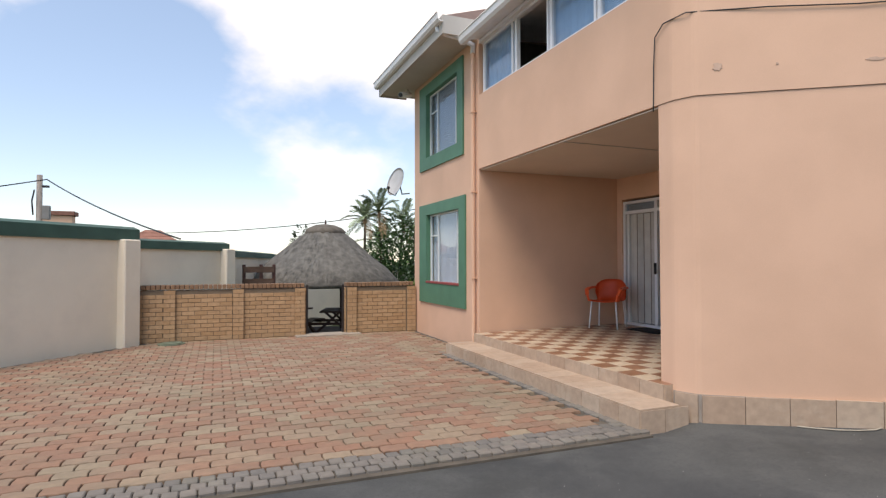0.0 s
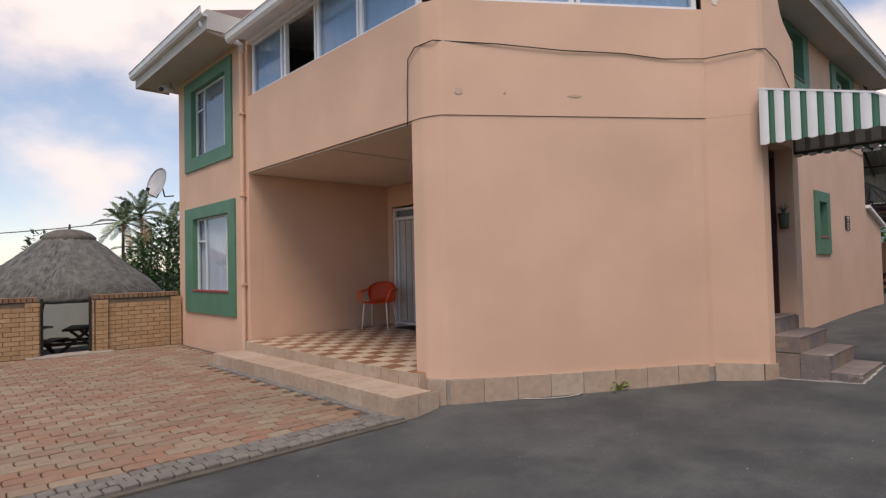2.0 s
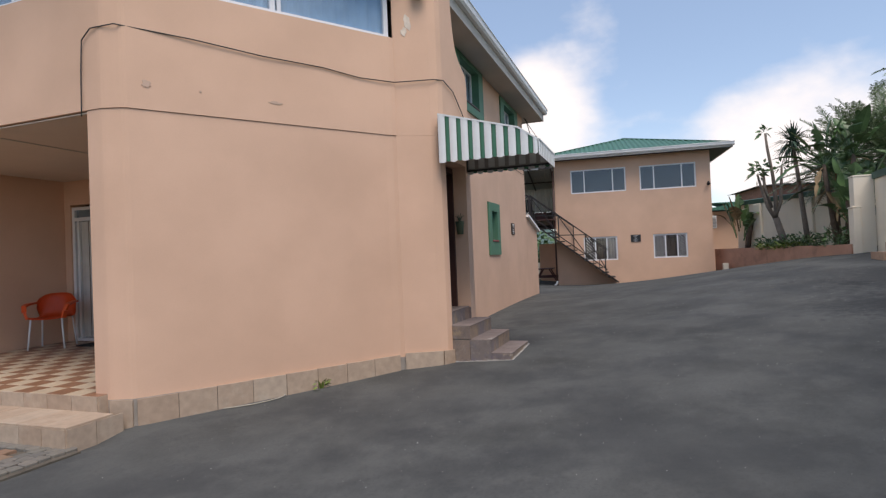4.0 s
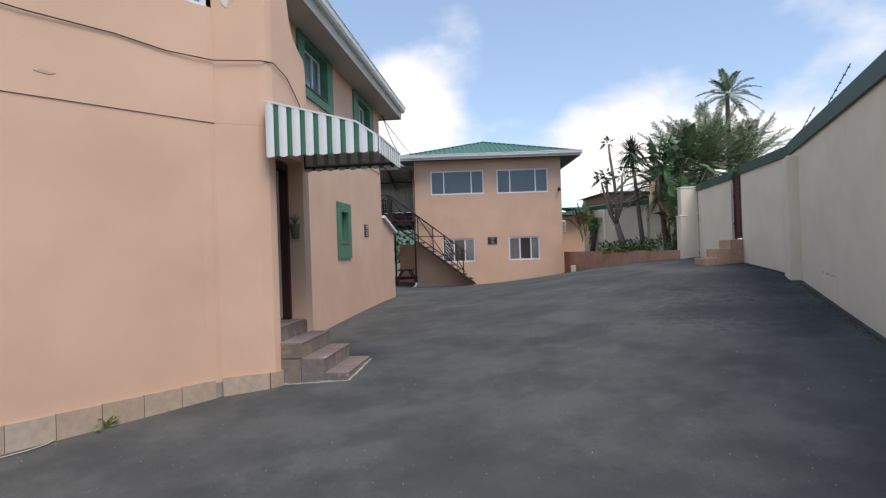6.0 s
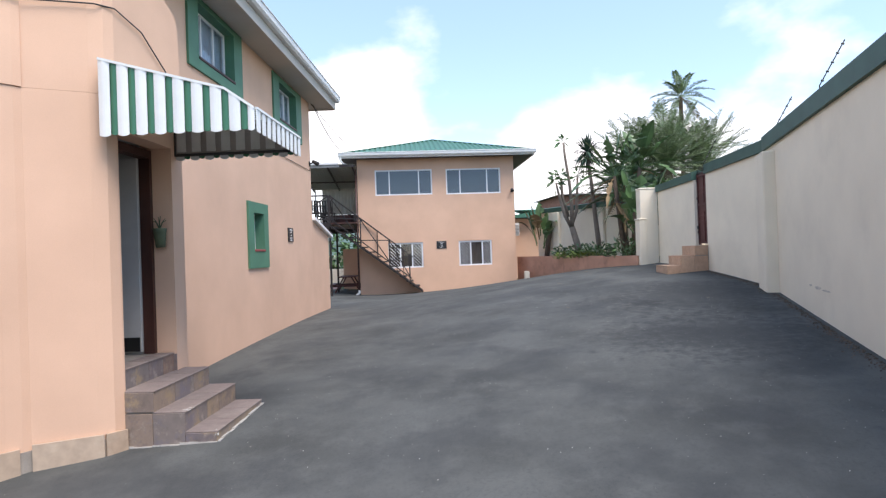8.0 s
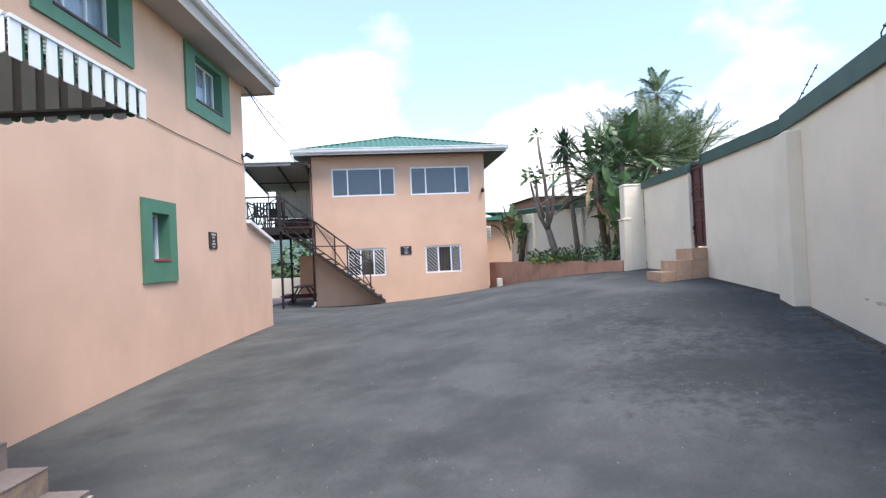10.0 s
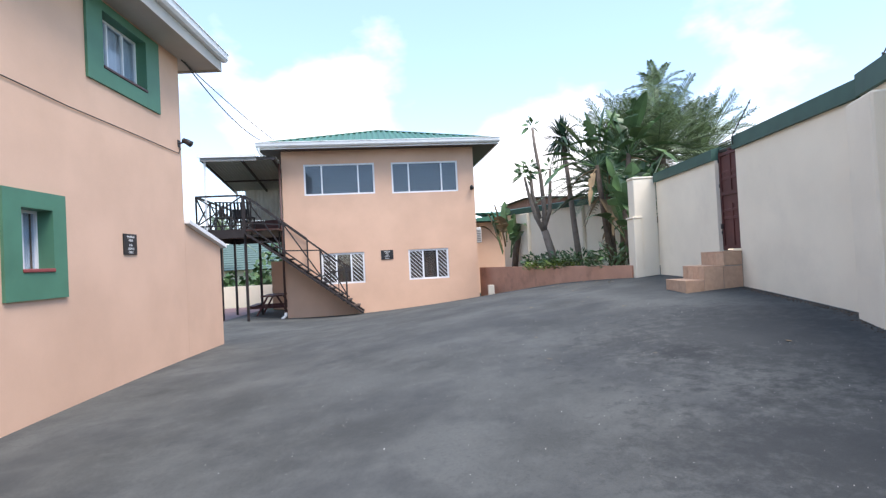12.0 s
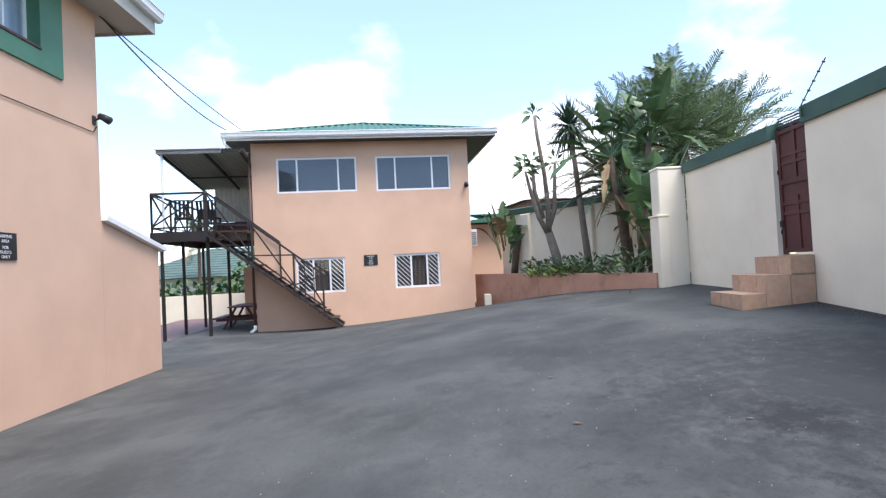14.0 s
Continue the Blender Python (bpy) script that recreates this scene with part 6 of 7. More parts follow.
def build_gazebo():
    cx, cy = 4.20, 17.35
    z0 = -1.05
    g = thing("thatched_gazebo", "round open gazebo with a grey weathered thatched roof", "gazebo", pose(cx, cy, 0))
    THATCH = mat("grey_thatch", (0.105, 0.10, 0.088), 0.95, var=0.2, scale=6, fine=70, bump=1.0, dist=0.03, tint=(0.145, 0.14, 0.122), stain=0.35, stain_color=(0.21, 0.195, 0.17), stain_scale=3.5)
    rnd = random.Random(11)
    bm = bmesh.new()
    prof = [(2.27, 0.48), (2.32, 0.58), (1.92, 0.99), (1.38, 1.43), (0.86, 1.88), (0.46, 2.18)]
    rings = []
    n = 64
    for k, (r, z) in enumerate(prof):
        rings.append([bm.verts.new(((r + rnd.uniform(-0.03, 0.03)) * math.cos(2 * math.pi * i / n), (r + rnd.uniform(-0.03, 0.03)) * math.sin(2 * math.pi * i / n), z + rnd.uniform(-0.02, 0.02))) for i in range(n)])
    for a, b in zip(rings, rings[1:]):
        for i in range(n):
            bm.faces.new((a[i], a[(i + 1) % n], b[(i + 1) % n], b[i]))
    bm.faces.new(rings[-1])
    inner = [bm.verts.new((1.9 * math.cos(2 * math.pi * i / n), 1.9 * math.sin(2 * math.pi * i / n), 0.58)) for i in range(n)]
    tip = bm.verts.new((0, 0, 2.0))
    for i in range(n):
        bm.faces.new((rings[0][i], inner[i], inner[(i + 1) % n], rings[0][(i + 1) % n]))
        bm.faces.new((inner[i], tip, inner[(i + 1) % n]))
    roof = part("thatch", bm, THATCH, g, smooth=True)
    # loose reed ends lying down the slope
    bm = bmesh.new()
    for i in range(1500):
        a = rnd.uniform(0, 2 * math.pi)
        k = rnd.random() ** 0.7
        r = 0.55 + 1.68 * k
        z = 2.20 - (r - 0.5) * 0.855
        L = rnd.uniform(0.12, 0.3)
        d = Vector((math.cos(a), math.sin(a), 0))
        s = Vector((-math.sin(a), math.cos(a), 0))
        p = d * r + Vector((0, 0, z + 0.015))
        q = p + d * L * 0.72 + Vector((0, 0, -L * 0.66 + rnd.uniform(0, 0.03))) + s * rnd.uniform(-0.03, 0.03)
        w = s * rnd.uniform(0.004, 0.010)
        v = [bm.verts.new(c) for c in (p - w, p + w, q + w * 0.4, q - w * 0.4)]
        bm.faces.new(v)
    part("reeds", bm, THATCH, roof)["kind"] = "stuff"
    CAP = mat("mortar_thatch_cap", (0.125, 0.11, 0.09), 0.95, var=0.25, fine=40, bump=0.6, dist=0.02)
    bm = bmesh.new()
    prof = [(0.60, 2.06), (0.62, 2.13), (0.50, 2.25), (0.28, 2.34), (0.05, 2.37)]
    rings = [[bm.verts.new((r * (1 + 0.05 * math.sin(5 * i)) * math.cos(2 * math.pi * i / 24), r * (1 + 0.05 * math.sin(3 * i)) * math.sin(2 * math.pi * i / 24), z)) for i in range(24)] for r, z in prof]
    for a, b in zip(rings, rings[1:]):
        for i in range(24):
            bm.faces.new((a[i], a[(i + 1) % 24], b[(i + 1) % 24], b[i]))
    bm.faces.new(rings[-1])
    part("ridge_cap", bm, CAP, g, "mortar cap at the peak", smooth=True)
    part("finial", rod(bmesh.new(), [(0.02, 0, 2.36), (0.03, 0, 2.5)], 0.035, 8, 0.02), DARKWOOD, g)
    for i in range(8):
        a = 2 * math.pi * (i + 0.35) / 8
        x, y = 1.72 * math.cos(a), 1.72 * math.sin(a)
        part("post", rod(bmesh.new(), [(x, y, z0), (x, y, 0.85)], 0.07, 10, 0.06), DARKWOOD, g, smooth=True)
        b = 2 * math.pi * (i + 0.85) / 8
        part("brace", rod(bmesh.new(), [(x, y, 0.1), (1.72 * math.cos(a) * 0.8 + 0.34 * math.cos(b), 1.72 * math.sin(a) * 0.8 + 0.34 * math.sin(b), 0.75)], 0.035, 6), DARKWOOD, g)
    part("floor", rod(bmesh.new(), [(0, 0, z0 - 0.4), (0, 0, z0 + 0.04)], 2.1, 40), mat("gazebo_floor", (0.07, 0.055, 0.05), 0.9, var=0.2), g)
    tb = thing("picnic_bench", "dark wooden picnic table with attached benches under the thatch", "picnic table", pose(cx + 0.25, cy - 0.3, z0 + 0.04, 0, 0, 72))
    part("tabletop", boxes((-0.7, 0.7, -0.35, 0.35, 0.72, 0.77), bevel=0.006), DARKWOOD, tb)
    for s in (-1, 1):
        part("bench", boxes((-0.7, 0.7, s * 0.72 - 0.12, s * 0.72 + 0.12, 0.42, 0.46), bevel=0.005), DARKWOOD, tb)
        for x in (-0.5, 0.5):
            part("leg", bar(bmesh.new(), (x, s * 0.62, 0), (x, -s * 0.2, 0.72), 0.06, 0.09, up=(1, 0, 0)), DARKWOOD, tb)
    for x in (-0.5, 0.5):
        part("stretcher", bar(bmesh.new(), (x + 0.06, -0.8, 0.38), (x + 0.06, 0.8, 0.38), 0.05, 0.08), DARKWOOD, tb)
    tb = copy_thing(tb, pose(cx - 1.0, cy + 0.5, z0 + 0.04, 0, 0, 40))


build_gazebo()

# ---- plants ----
LEAF = mat("glossy_leaf", (0.055, 0.112, 0.040), 0.38, var=0.35, scale=2.5, fine=30, bump=0.1, piece=0.25, tint=(0.080, 0.140, 0.052))
PALMLEAF = mat("palm_leaflet", (0.075, 0.120, 0.052), 0.42, var=0.35, scale=1.2, fine=20, bump=0.05, piece=0.45, tint=(0.20, 0.25, 0.135))
YUCCALEAF = mat("yucca_leaf", (0.028, 0.060, 0.035), 0.5, var=0.3, scale=3, bump=0.05, piece=0.2)
LIMELEAF = mat("yellow_green_leaf", (0.16, 0.22, 0.04), 0.55, var=0.3, scale=3, bump=0.05, piece=0.3)
DRYLEAF = mat("dry_leaf", (0.22, 0.15, 0.075), 0.8, var=0.3, scale=3, bump=0.1, piece=0.3)
BARK = mat("grey_bark", (0.19, 0.155, 0.125), 0.9, var=0.25, scale=6, fine=40, bump=0.8, dist=0.01)
PALMBARK = mat("brown_palm_bark", (0.12, 0.085, 0.06), 0.95, var=0.3, scale=8, fine=40, bump=0.9, dist=0.015)


def paddle(bm, base, way, length, width, droop, rnd, torn=True):
    """A long-stalked banana-like leaf: stalk and folded blade with splits."""
    base, way = Vector(base), Vector(way).normalized()
    side = way.cross(Vector((0, 0, 1)))
    side = side.normalized() if side.length > 0.05 else Vector((rnd.uniform(-1, 1), rnd.uniform(-1, 1), 0)).normalized()
    n = 18
    pts = []
    for i in range(n + 1):
        k = i / n
        pts.append(base + way * length * k - Vector((0, 0, droop * length * k ** 2.4)))
    stalk = int(n * 0.42)
    rod(bm, pts[:stalk + 2], 0.022, 5, 0.012)
    up = side.cross(way).normalized()
    rows = []
    for i in range(stalk, n + 1):
        k = (i - stalk) / (n - stalk)
        w = width * (math.sin(math.pi * min(1, 0.06 + 0.94 * k) ** 0.8) ** 0.6) if 0 < k < 1 else 0.015
        cut = 0.35 if torn and 0 < k < 1 and rnd.random() < 0.32 else 1.0
        c = pts[i]
        rows.append((c + side * w * cut + up * w * 0.28, c, c - side * w * (cut if rnd.random() < 0.5 else 1) + up * w * 0.28))
    vs = [[bm.verts.new(p) for p in r] for r in rows]
    for a, b in zip(vs, vs[1:]):
        bm.faces.new((a[0], a[1], b[1], b[0]))
        bm.faces.new((a[1], a[2], b[2], b[1]))


def strelitzia(name, at, height, n, seed, label, spread=0.6, width=0.26, lean=(0, 0)):
    rnd = random.Random(seed)
    tr = thing(name, label, "plant", pose(*at))
    for s in range(max(1, n // 7)):
        a = rnd.uniform(0, 6.28)
        x, y = 0.22 * math.cos(a), 0.22 * math.sin(a)
        part("stem", rod(bmesh.new(), [(x, y, -0.1), (x * 1.5 + lean[0] * 0.3, y * 1.5 + lean[1] * 0.3, height * 0.28), (x * 2 + lean[0] * 0.5, y * 2 + lean[1] * 0.5, height * 0.5)], 0.08, 8, 0.05), PALMBARK, tr, smooth=True)
    for i in range(n):
        bm = bmesh.new()
        a = rnd.uniform(0, 2 * math.pi)
        k = rnd.random()
        sp = spread * (0.15 + 0.85 * k)
        L = height * rnd.uniform(0.50, 0.72)
        z0 = height * rnd.uniform(0.12, 0.42)
        b = (0.15 * math.cos(a) + lean[0] * z0 / height, 0.15 * math.sin(a) + lean[1] * z0 / height, z0)
        paddle(bm, b, (math.cos(a) * sp, math.sin(a) * sp, 1.0), L, width * rnd.uniform(0.75, 1.15), 0.12 + 0.5 * k * k, rnd)
        part("leaf", bm, DRYLEAF if rnd.random() < 0.08 else LEAF, tr, smooth=False)
    return tr


def tall_strelitzia(name, at, stems, seed, label, blade=1.5, width=0.2):
    """A clump of bare stems, each topped by a fan of torn paddle leaves, with dead ones hanging below."""
    rnd = random.Random(seed)
    tr = thing(name, label, "plant", pose(*at))
    for x, y, z in stems:
        part("stem", rod(bmesh.new(), [(x * 0.25, y * 0.25, -0.1), (x * 0.6, y * 0.6, z * 0.45), (x, y, z)], 0.085, 8, 0.06), PALMBARK, tr, smooth=True)
        turn = rnd.uniform(0, 6.28)
        n = 13
        for i in range(n):
            a = turn + (i % 2) * math.pi + rnd.uniform(-0.75, 0.75)
            k = i / n
            el = 1.45 - 1.35 * k + rnd.uniform(-0.12, 0.12)
            bm = bmesh.new()
            paddle(bm, (x, y, z - 0.05), (math.cos(a) * math.cos(el), math.sin(a) * math.cos(el), math.sin(el)), blade * rnd.uniform(0.8, 1.15), width * rnd.uniform(0.75, 1.1), 0.08 + 0.55 * k * k, rnd)
            part("leaf", bm, LEAF, tr)
        for i in range(2):
            a = rnd.uniform(0, 6.28)
            bm = bmesh.new()
            paddle(bm, (x, y, z - 0.1), (math.cos(a), math.sin(a), -0.1), blade * 0.6, width * 0.4, 0.95, rnd)
            part("dead_leaf", bm, DRYLEAF, tr, "dry brown hanging leaf")
    return tr


def frond(bm, base, way, length, droop, rnd, leaf=0.34, pairs=34, wide=0.02):
    """A feather palm leaf: arched rib with two rows of narrow leaflets."""
    base, way = Vector(base), Vector(way).normalized()
    side = way.cross(Vector((0, 0, 1)))
    side = side.normalized() if side.length > 0.05 else Vector((1, 0, 0))
    def at(k):
        return base + way * length * k - Vector((0, 0, droop * length * k * k))
    rod(bm, [at(i / 8) for i in range(9)], 0.022, 4, 0.005)
    for i in range(pairs):
        k = 0.14 + 0.86 * i / pairs
        p = at(k)
        d = (at(min(1, k + 0.02)) - at(k - 0.02)).normalized()
        up = side.cross(d)
        L = leaf * (0.35 + 0.65 * math.sin(math.pi * min(0.98, k * 0.9 + 0.08))) * rnd.uniform(0.85, 1.1)
        for s in (-1, 1):
            w = (side * s * 0.75 + d * 0.62 + up * rnd.uniform(0.1, 0.45)).normalized()
            q = p + w * L - Vector((0, 0, L * 0.22))
            m_ = p + w * L * 0.55
            n = d * wide
            v = [bm.verts.new(c) for c in (p - n * 0.5, p + n * 0.5, m_ + n, q, m_ - n)]
            bm.faces.new((v[0], v[1], v[2], v[4]))
            bm.faces.new((v[4], v[2], v[3]))


def palm(name, at, trunk, crown, n, length, seed, label, leaf=0.34, pairs=34, r=0.16, wide=0.02, low=-0.35, mat_leaf=None, stiff=1.0):
    """Trunk from the ground and a crown of arching fronds, each a part."""
    rnd = random.Random(seed)
    tr = thing(name, label, "tree", pose(*at))
    bend = Vector((rnd.uniform(-0.2, 0.2), rnd.uniform(-0.2, 0.2), 0))
    part("trunk", rod(bmesh.new(), [bend * (k / 6) ** 2 + Vector((0, 0, trunk * k / 6)) for k in range(7)], r, 10, r * 0.75), PALMBARK, tr, smooth=True)
    for i in range(n):
        k = (i + 0.5) / n
        el = low + (1.35 - low) * (1 - k) ** 0.8
        a = i * 2.39996 + rnd.uniform(-0.2, 0.2)
        bm = bmesh.new()
        L = length * rnd.uniform(0.8, 1.1)
        frond(bm, bend + Vector((0, 0, trunk)), (math.cos(a) * math.cos(el), math.sin(a) * math.cos(el), math.sin(el)), L, (0.22 + 0.25 * math.cos(el)) * stiff, rnd, leaf, pairs, wide)
        part("frond", bm, mat_leaf or (DRYLEAF if el < low + 0.18 and rnd.random() < 0.5 else PALMLEAF), tr)
    return tr


def sword_rosette(bm, c, n, length, rnd, width=0.028, droop=0.25):
    c = Vector(c)
    for i in range(n):
        a = i * 2.39996
        el = rnd.uniform(-0.7, 1.4)
        d = Vector((math.cos(a) * math.cos(el), math.sin(a) * math.cos(el), math.sin(el)))
        s = d.cross(Vector((0, 0, 1)))
        s = s.normalized() * width if s.length > 0.01 else Vector((width, 0, 0))
        L = length * rnd.uniform(0.75, 1.1)
        m_ = c + d * L * 0.5
        q = c + d * L - Vector((0, 0, droop * L * max(0, math.cos(el))))
        b = c + d * 0.04
        v = [bm.verts.new(p) for p in (b - s * 0.7, b + s * 0.7, m_ + s, q, m_ - s)]
        bm.faces.new((v[0], v[1], v[2], v[4]))
        bm.faces.new((v[4], v[2], v[3]))


def yucca(name, at, heads, seed, label, length=0.75):
    """A branching stem that carries rosettes of sword leaves; heads are places above its foot."""
    rnd = random.Random(seed)
    tr = thing(name, label, "plant", pose(*at))
    for h in heads:
        h = Vector(h)
        part("stem", rod(bmesh.new(), [(0, 0, -0.1), h * 0.35 + Vector((0.05, 0, 0)), h * 0.7, h], 0.09, 9, 0.045), BARK, tr, smooth=True)
        bm = bmesh.new()
        sword_rosette(bm, h, 110, length, rnd)
        sword_rosette(bm, h - Vector((0, 0, 0.15)), 40, length * 0.8, rnd, droop=0.9)
        part("crown", bm, YUCCALEAF, tr)
    return tr


def clump(name, at, n, size, height, seed, label, material, leaf=0.16, category="plant"):
    """A low shrub of many separate pointed leaves on arching shoots."""
    rnd = random.Random(seed)
    bm = bmesh.new()
    for i in range(n):
        a, k = rnd.uniform(0, 6.28), rnd.random() ** 0.5
        z = height * (0.15 + 0.85 * rnd.random()) * (1 - 0.5 * k * k)
        p = Vector((size * k * math.cos(a), size * k * math.sin(a), z))
        d = Vector((math.cos(a) * 0.8 + rnd.uniform(-0.6, 0.6), math.sin(a) * 0.8 + rnd.uniform(-0.6, 0.6), rnd.uniform(-0.3, 0.9))).normalized()
        s = d.cross(Vector((rnd.uniform(-1, 1), rnd.uniform(-1, 1), 1))).normalized()
        L = leaf * rnd.uniform(0.6, 1.3)
        w = s * L * 0.2
        v = [bm.verts.new(c) for c in (p, p + d * L * 0.45 + w, p + d * L, p + d * L * 0.45 - w)]
        bm.faces.new(v)
    for i in range(10):
        a = rnd.uniform(0, 6.28)
        rod(bm, [(0, 0, -0.05), (size * 0.3 * math.cos(a), size * 0.3 * math.sin(a), height * 0.5), (size * 0.6 * math.cos(a), size * 0.6 * math.sin(a), height * 0.8)], 0.012, 4, 0.004)
    ob = whole(name, bm, material, label, category)
    ob.matrix_world = pose(*at)
    return ob


# planter by the guest building
tall_strelitzia("giant_strelitzia", (21.1, -6.35, 1.02), [(0.0, 0.35, 2.5), (0.2, 0.05, 1.8), (-0.3, -0.35, 2.7)], 3, "tall clump of giant strelitzia with torn paddle leaves")
tall_strelitzia("giant_strelitzia", (21.9, -7.2, 1.02), [(0.0, 0.5, 2.1), (0.4, 0.1, 1.5), (-0.4, -0.2, 1.2)], 13, "tall clump of giant strelitzia with torn paddle leaves")
strelitzia("strelitzia", (25.55, -4.3, 1.02), 2.3, 18, 5, "small strelitzia with broad leaves beside the building", spread=0.7, width=0.22)
strelitzia("strelitzia", (20.35, -6.55, 1.02), 2.9, 20, 25, "broad-leaved strelitzia behind the planter wall beside the pier", spread=0.75, width=0.30)
yucca("yucca_tree", (22.5, -5.85, 1.0), [(-0.15, 0.35, 3.5)], 6, "tall yucca with a tuft of dark sword leaves")


def build_frangipani():
    rnd = random.Random(8)
    tr = thing("frangipani_tree", "nearly bare frangipani tree with pale forked branches", "tree", pose(23.5, -5.35, 0.95))
    part("trunk", rod(bmesh.new(), [(0, 0, -0.1), (0.0, 0.05, 0.5), (0.0, 0.22, 1.15)], 0.13, 10, 0.10), BARK, tr, smooth=True)
    limbs = [[(0, 0.22, 1.1), (0, 0.45, 1.55), (0, 0.62, 2.2), (0, 0.72, 2.7)], [(0, 0.22, 1.1), (0, 0.20, 1.8), (0, 0.25, 2.6), (0, 0.38, 3.6), (0, 0.42, 4.1)], [(0, 0.25, 1.2), (0, 0.05, 1.7), (0.1, -0.02, 2.4), (0.1, -0.05, 2.9)], [(0, 0.35, 1.5), (0.1, 0.5, 2.2), (0.1, 0.52, 2.9)]]
    for l in limbs:
        part("branch", rod(bmesh.new(), l, 0.075, 8, 0.035), BARK, tr, smooth=True)
    for (x, y, z), n, s in (((0, 0.72, 2.75), 34, 0.42), ((0.1, 0.52, 2.95), 14, 0.28), ((0, 0.42, 4.15), 14, 0.25), ((0.1, -0.05, 2.9), 10, 0.25)):
        bm = bmesh.new()
        for i in range(n):
            d = Vector((rnd.uniform(-1, 1), rnd.uniform(-1, 1), rnd.uniform(-0.5, 1))).normalized()
            p = Vector((x, y, z)) + d * s * rnd.uniform(0.1, 0.7)
            t_ = d.cross(Vector((rnd.uniform(-1, 1), rnd.uniform(-1, 1), rnd.uniform(-1, 1)))).normalized() * 0.055
            v = [bm.verts.new(c) for c in (p, p + d * 0.1 + t_, p + d * 0.26 - Vector((0, 0, 0.05)), p + d * 0.1 - t_)]
            bm.faces.new(v)
        part("leaves", bm, LEAF, tr)


build_frangipani()
clump("shrub", (23.9, -4.95, 1.0), 160, 0.45, 0.5, 31, "low leafy shrub in the planter", LEAF)
clump("shrub", (22.9, -5.25, 1.0), 200, 0.5, 0.45, 32, "low leafy shrub in the planter", LEAF)
clump("shrub", (21.9, -5.6, 1.0), 220, 0.55, 0.5, 33, "low leafy shrub in the planter", LEAF)
clump("shrub", (20.3, -6.05, 1.0), 260, 0.6, 0.6, 34, "low leafy shrub in the planter", LEAF)
clump("grass_tuft", (23.2, -5.0, 1.0), 260, 0.5, 0.25, 35, "bright grass growing along the planter edge", LIMELEAF, leaf=0.14)
clump("grass_tuft", (22.4, -5.3, 1.0), 260, 0.5, 0.25, 36, "bright grass growing along the planter edge", LIMELEAF, leaf=0.14)
clump("weed", (6.95, 2.75, ground_z(6.95, 2.75)), 26, 0.09, 0.11, 37, "small weed growing at the foot of the wall", LIMELEAF, leaf=0.08)

# palms over the walls
palm("date_palm", (22.5, -7.95, 0.5), 3.35, None, 62, 2.6, 41, "large date palm with a dense crown of arching fronds", leaf=0.40, pairs=34, r=0.28, wide=0.017, low=-0.2, stiff=0.62)
palm("date_palm", (23.6, -9.5, 0.5), 3.3, None, 52, 2.75, 42, "large date palm with a dense crown of arching fronds", leaf=0.40, pairs=34, r=0.25, wide=0.017, low=-0.2, stiff=0.62)
palm("date_palm", (23.4, -7.35, 0.5), 3.4, None, 44, 2.45, 44, "younger date palm with olive fronds crowded behind the strelitzia", leaf=0.36, pairs=30, r=0.2, wide=0.017, low=-0.35, stiff=0.62)
palm("young_date_palm", (23.7, -6.85, 0.5), 2.75, None, 40, 1.6, 45, "young date palm with drooping olive fronds beside the strelitzia", leaf=0.34, pairs=26, r=0.14, wide=0.017, low=-0.5)
palm("tall_palm", (40.0, -15.35, -1), 11.6, None, 24, 2.3, 43, "tall slender palm far behind the wall", leaf=0.45, pairs=26, r=0.17, wide=0.03, low=-0.7)
for i, (x, y, z, s) in enumerate(((7.1, 24.0, 4.4, 1.25), (7.75, 23.6, 4.7, 1.5), (8.7, 24.2, 4.25, 1.7), (8.1, 25.0, 3.4, 1.5), (9.4, 24.5, 3.8, 1.6))):
    palm("slender_palm", (x, y, -1.3), z, None, 16, s, 50 + i, "slender garden palm with feathery fronds behind the gazebo", leaf=0.32, pairs=26, r=0.07, wide=0.022, low=-0.5)
clump("garden_bush", (8.3, 23.0, -1.3), 7000, 1.7, 4.6, 60, "dense green garden bush behind the gazebo", LEAF, leaf=0.22, category="bush")
clump("garden_bush", (4.4, 23.0, -1.2), 2600, 0.9, 3.9, 61, "dense green garden bush behind the gazebo", mat("grey_green_leaf", (0.07, 0.09, 0.06), 0.6, var=0.3, piece=0.3, bump=0.05), leaf=0.22, category="bush")
rb = bmesh.new()
rr = random.Random(77)
for c in ((0, 0, 0.9), (0.5, 0.2, 1.2), (-0.4, 0.1, 0.6)):
    sword_rosette(rb, c, 70, 0.8, rr, 0.04, 0.5)
whole("dracaena", rb, LIMELEAF, "yellow-green dracaena with strap leaves near the house corner", "plant").matrix_world = pose(8.4, 21.2, -0.9)

# ---- neighbours and distance ----


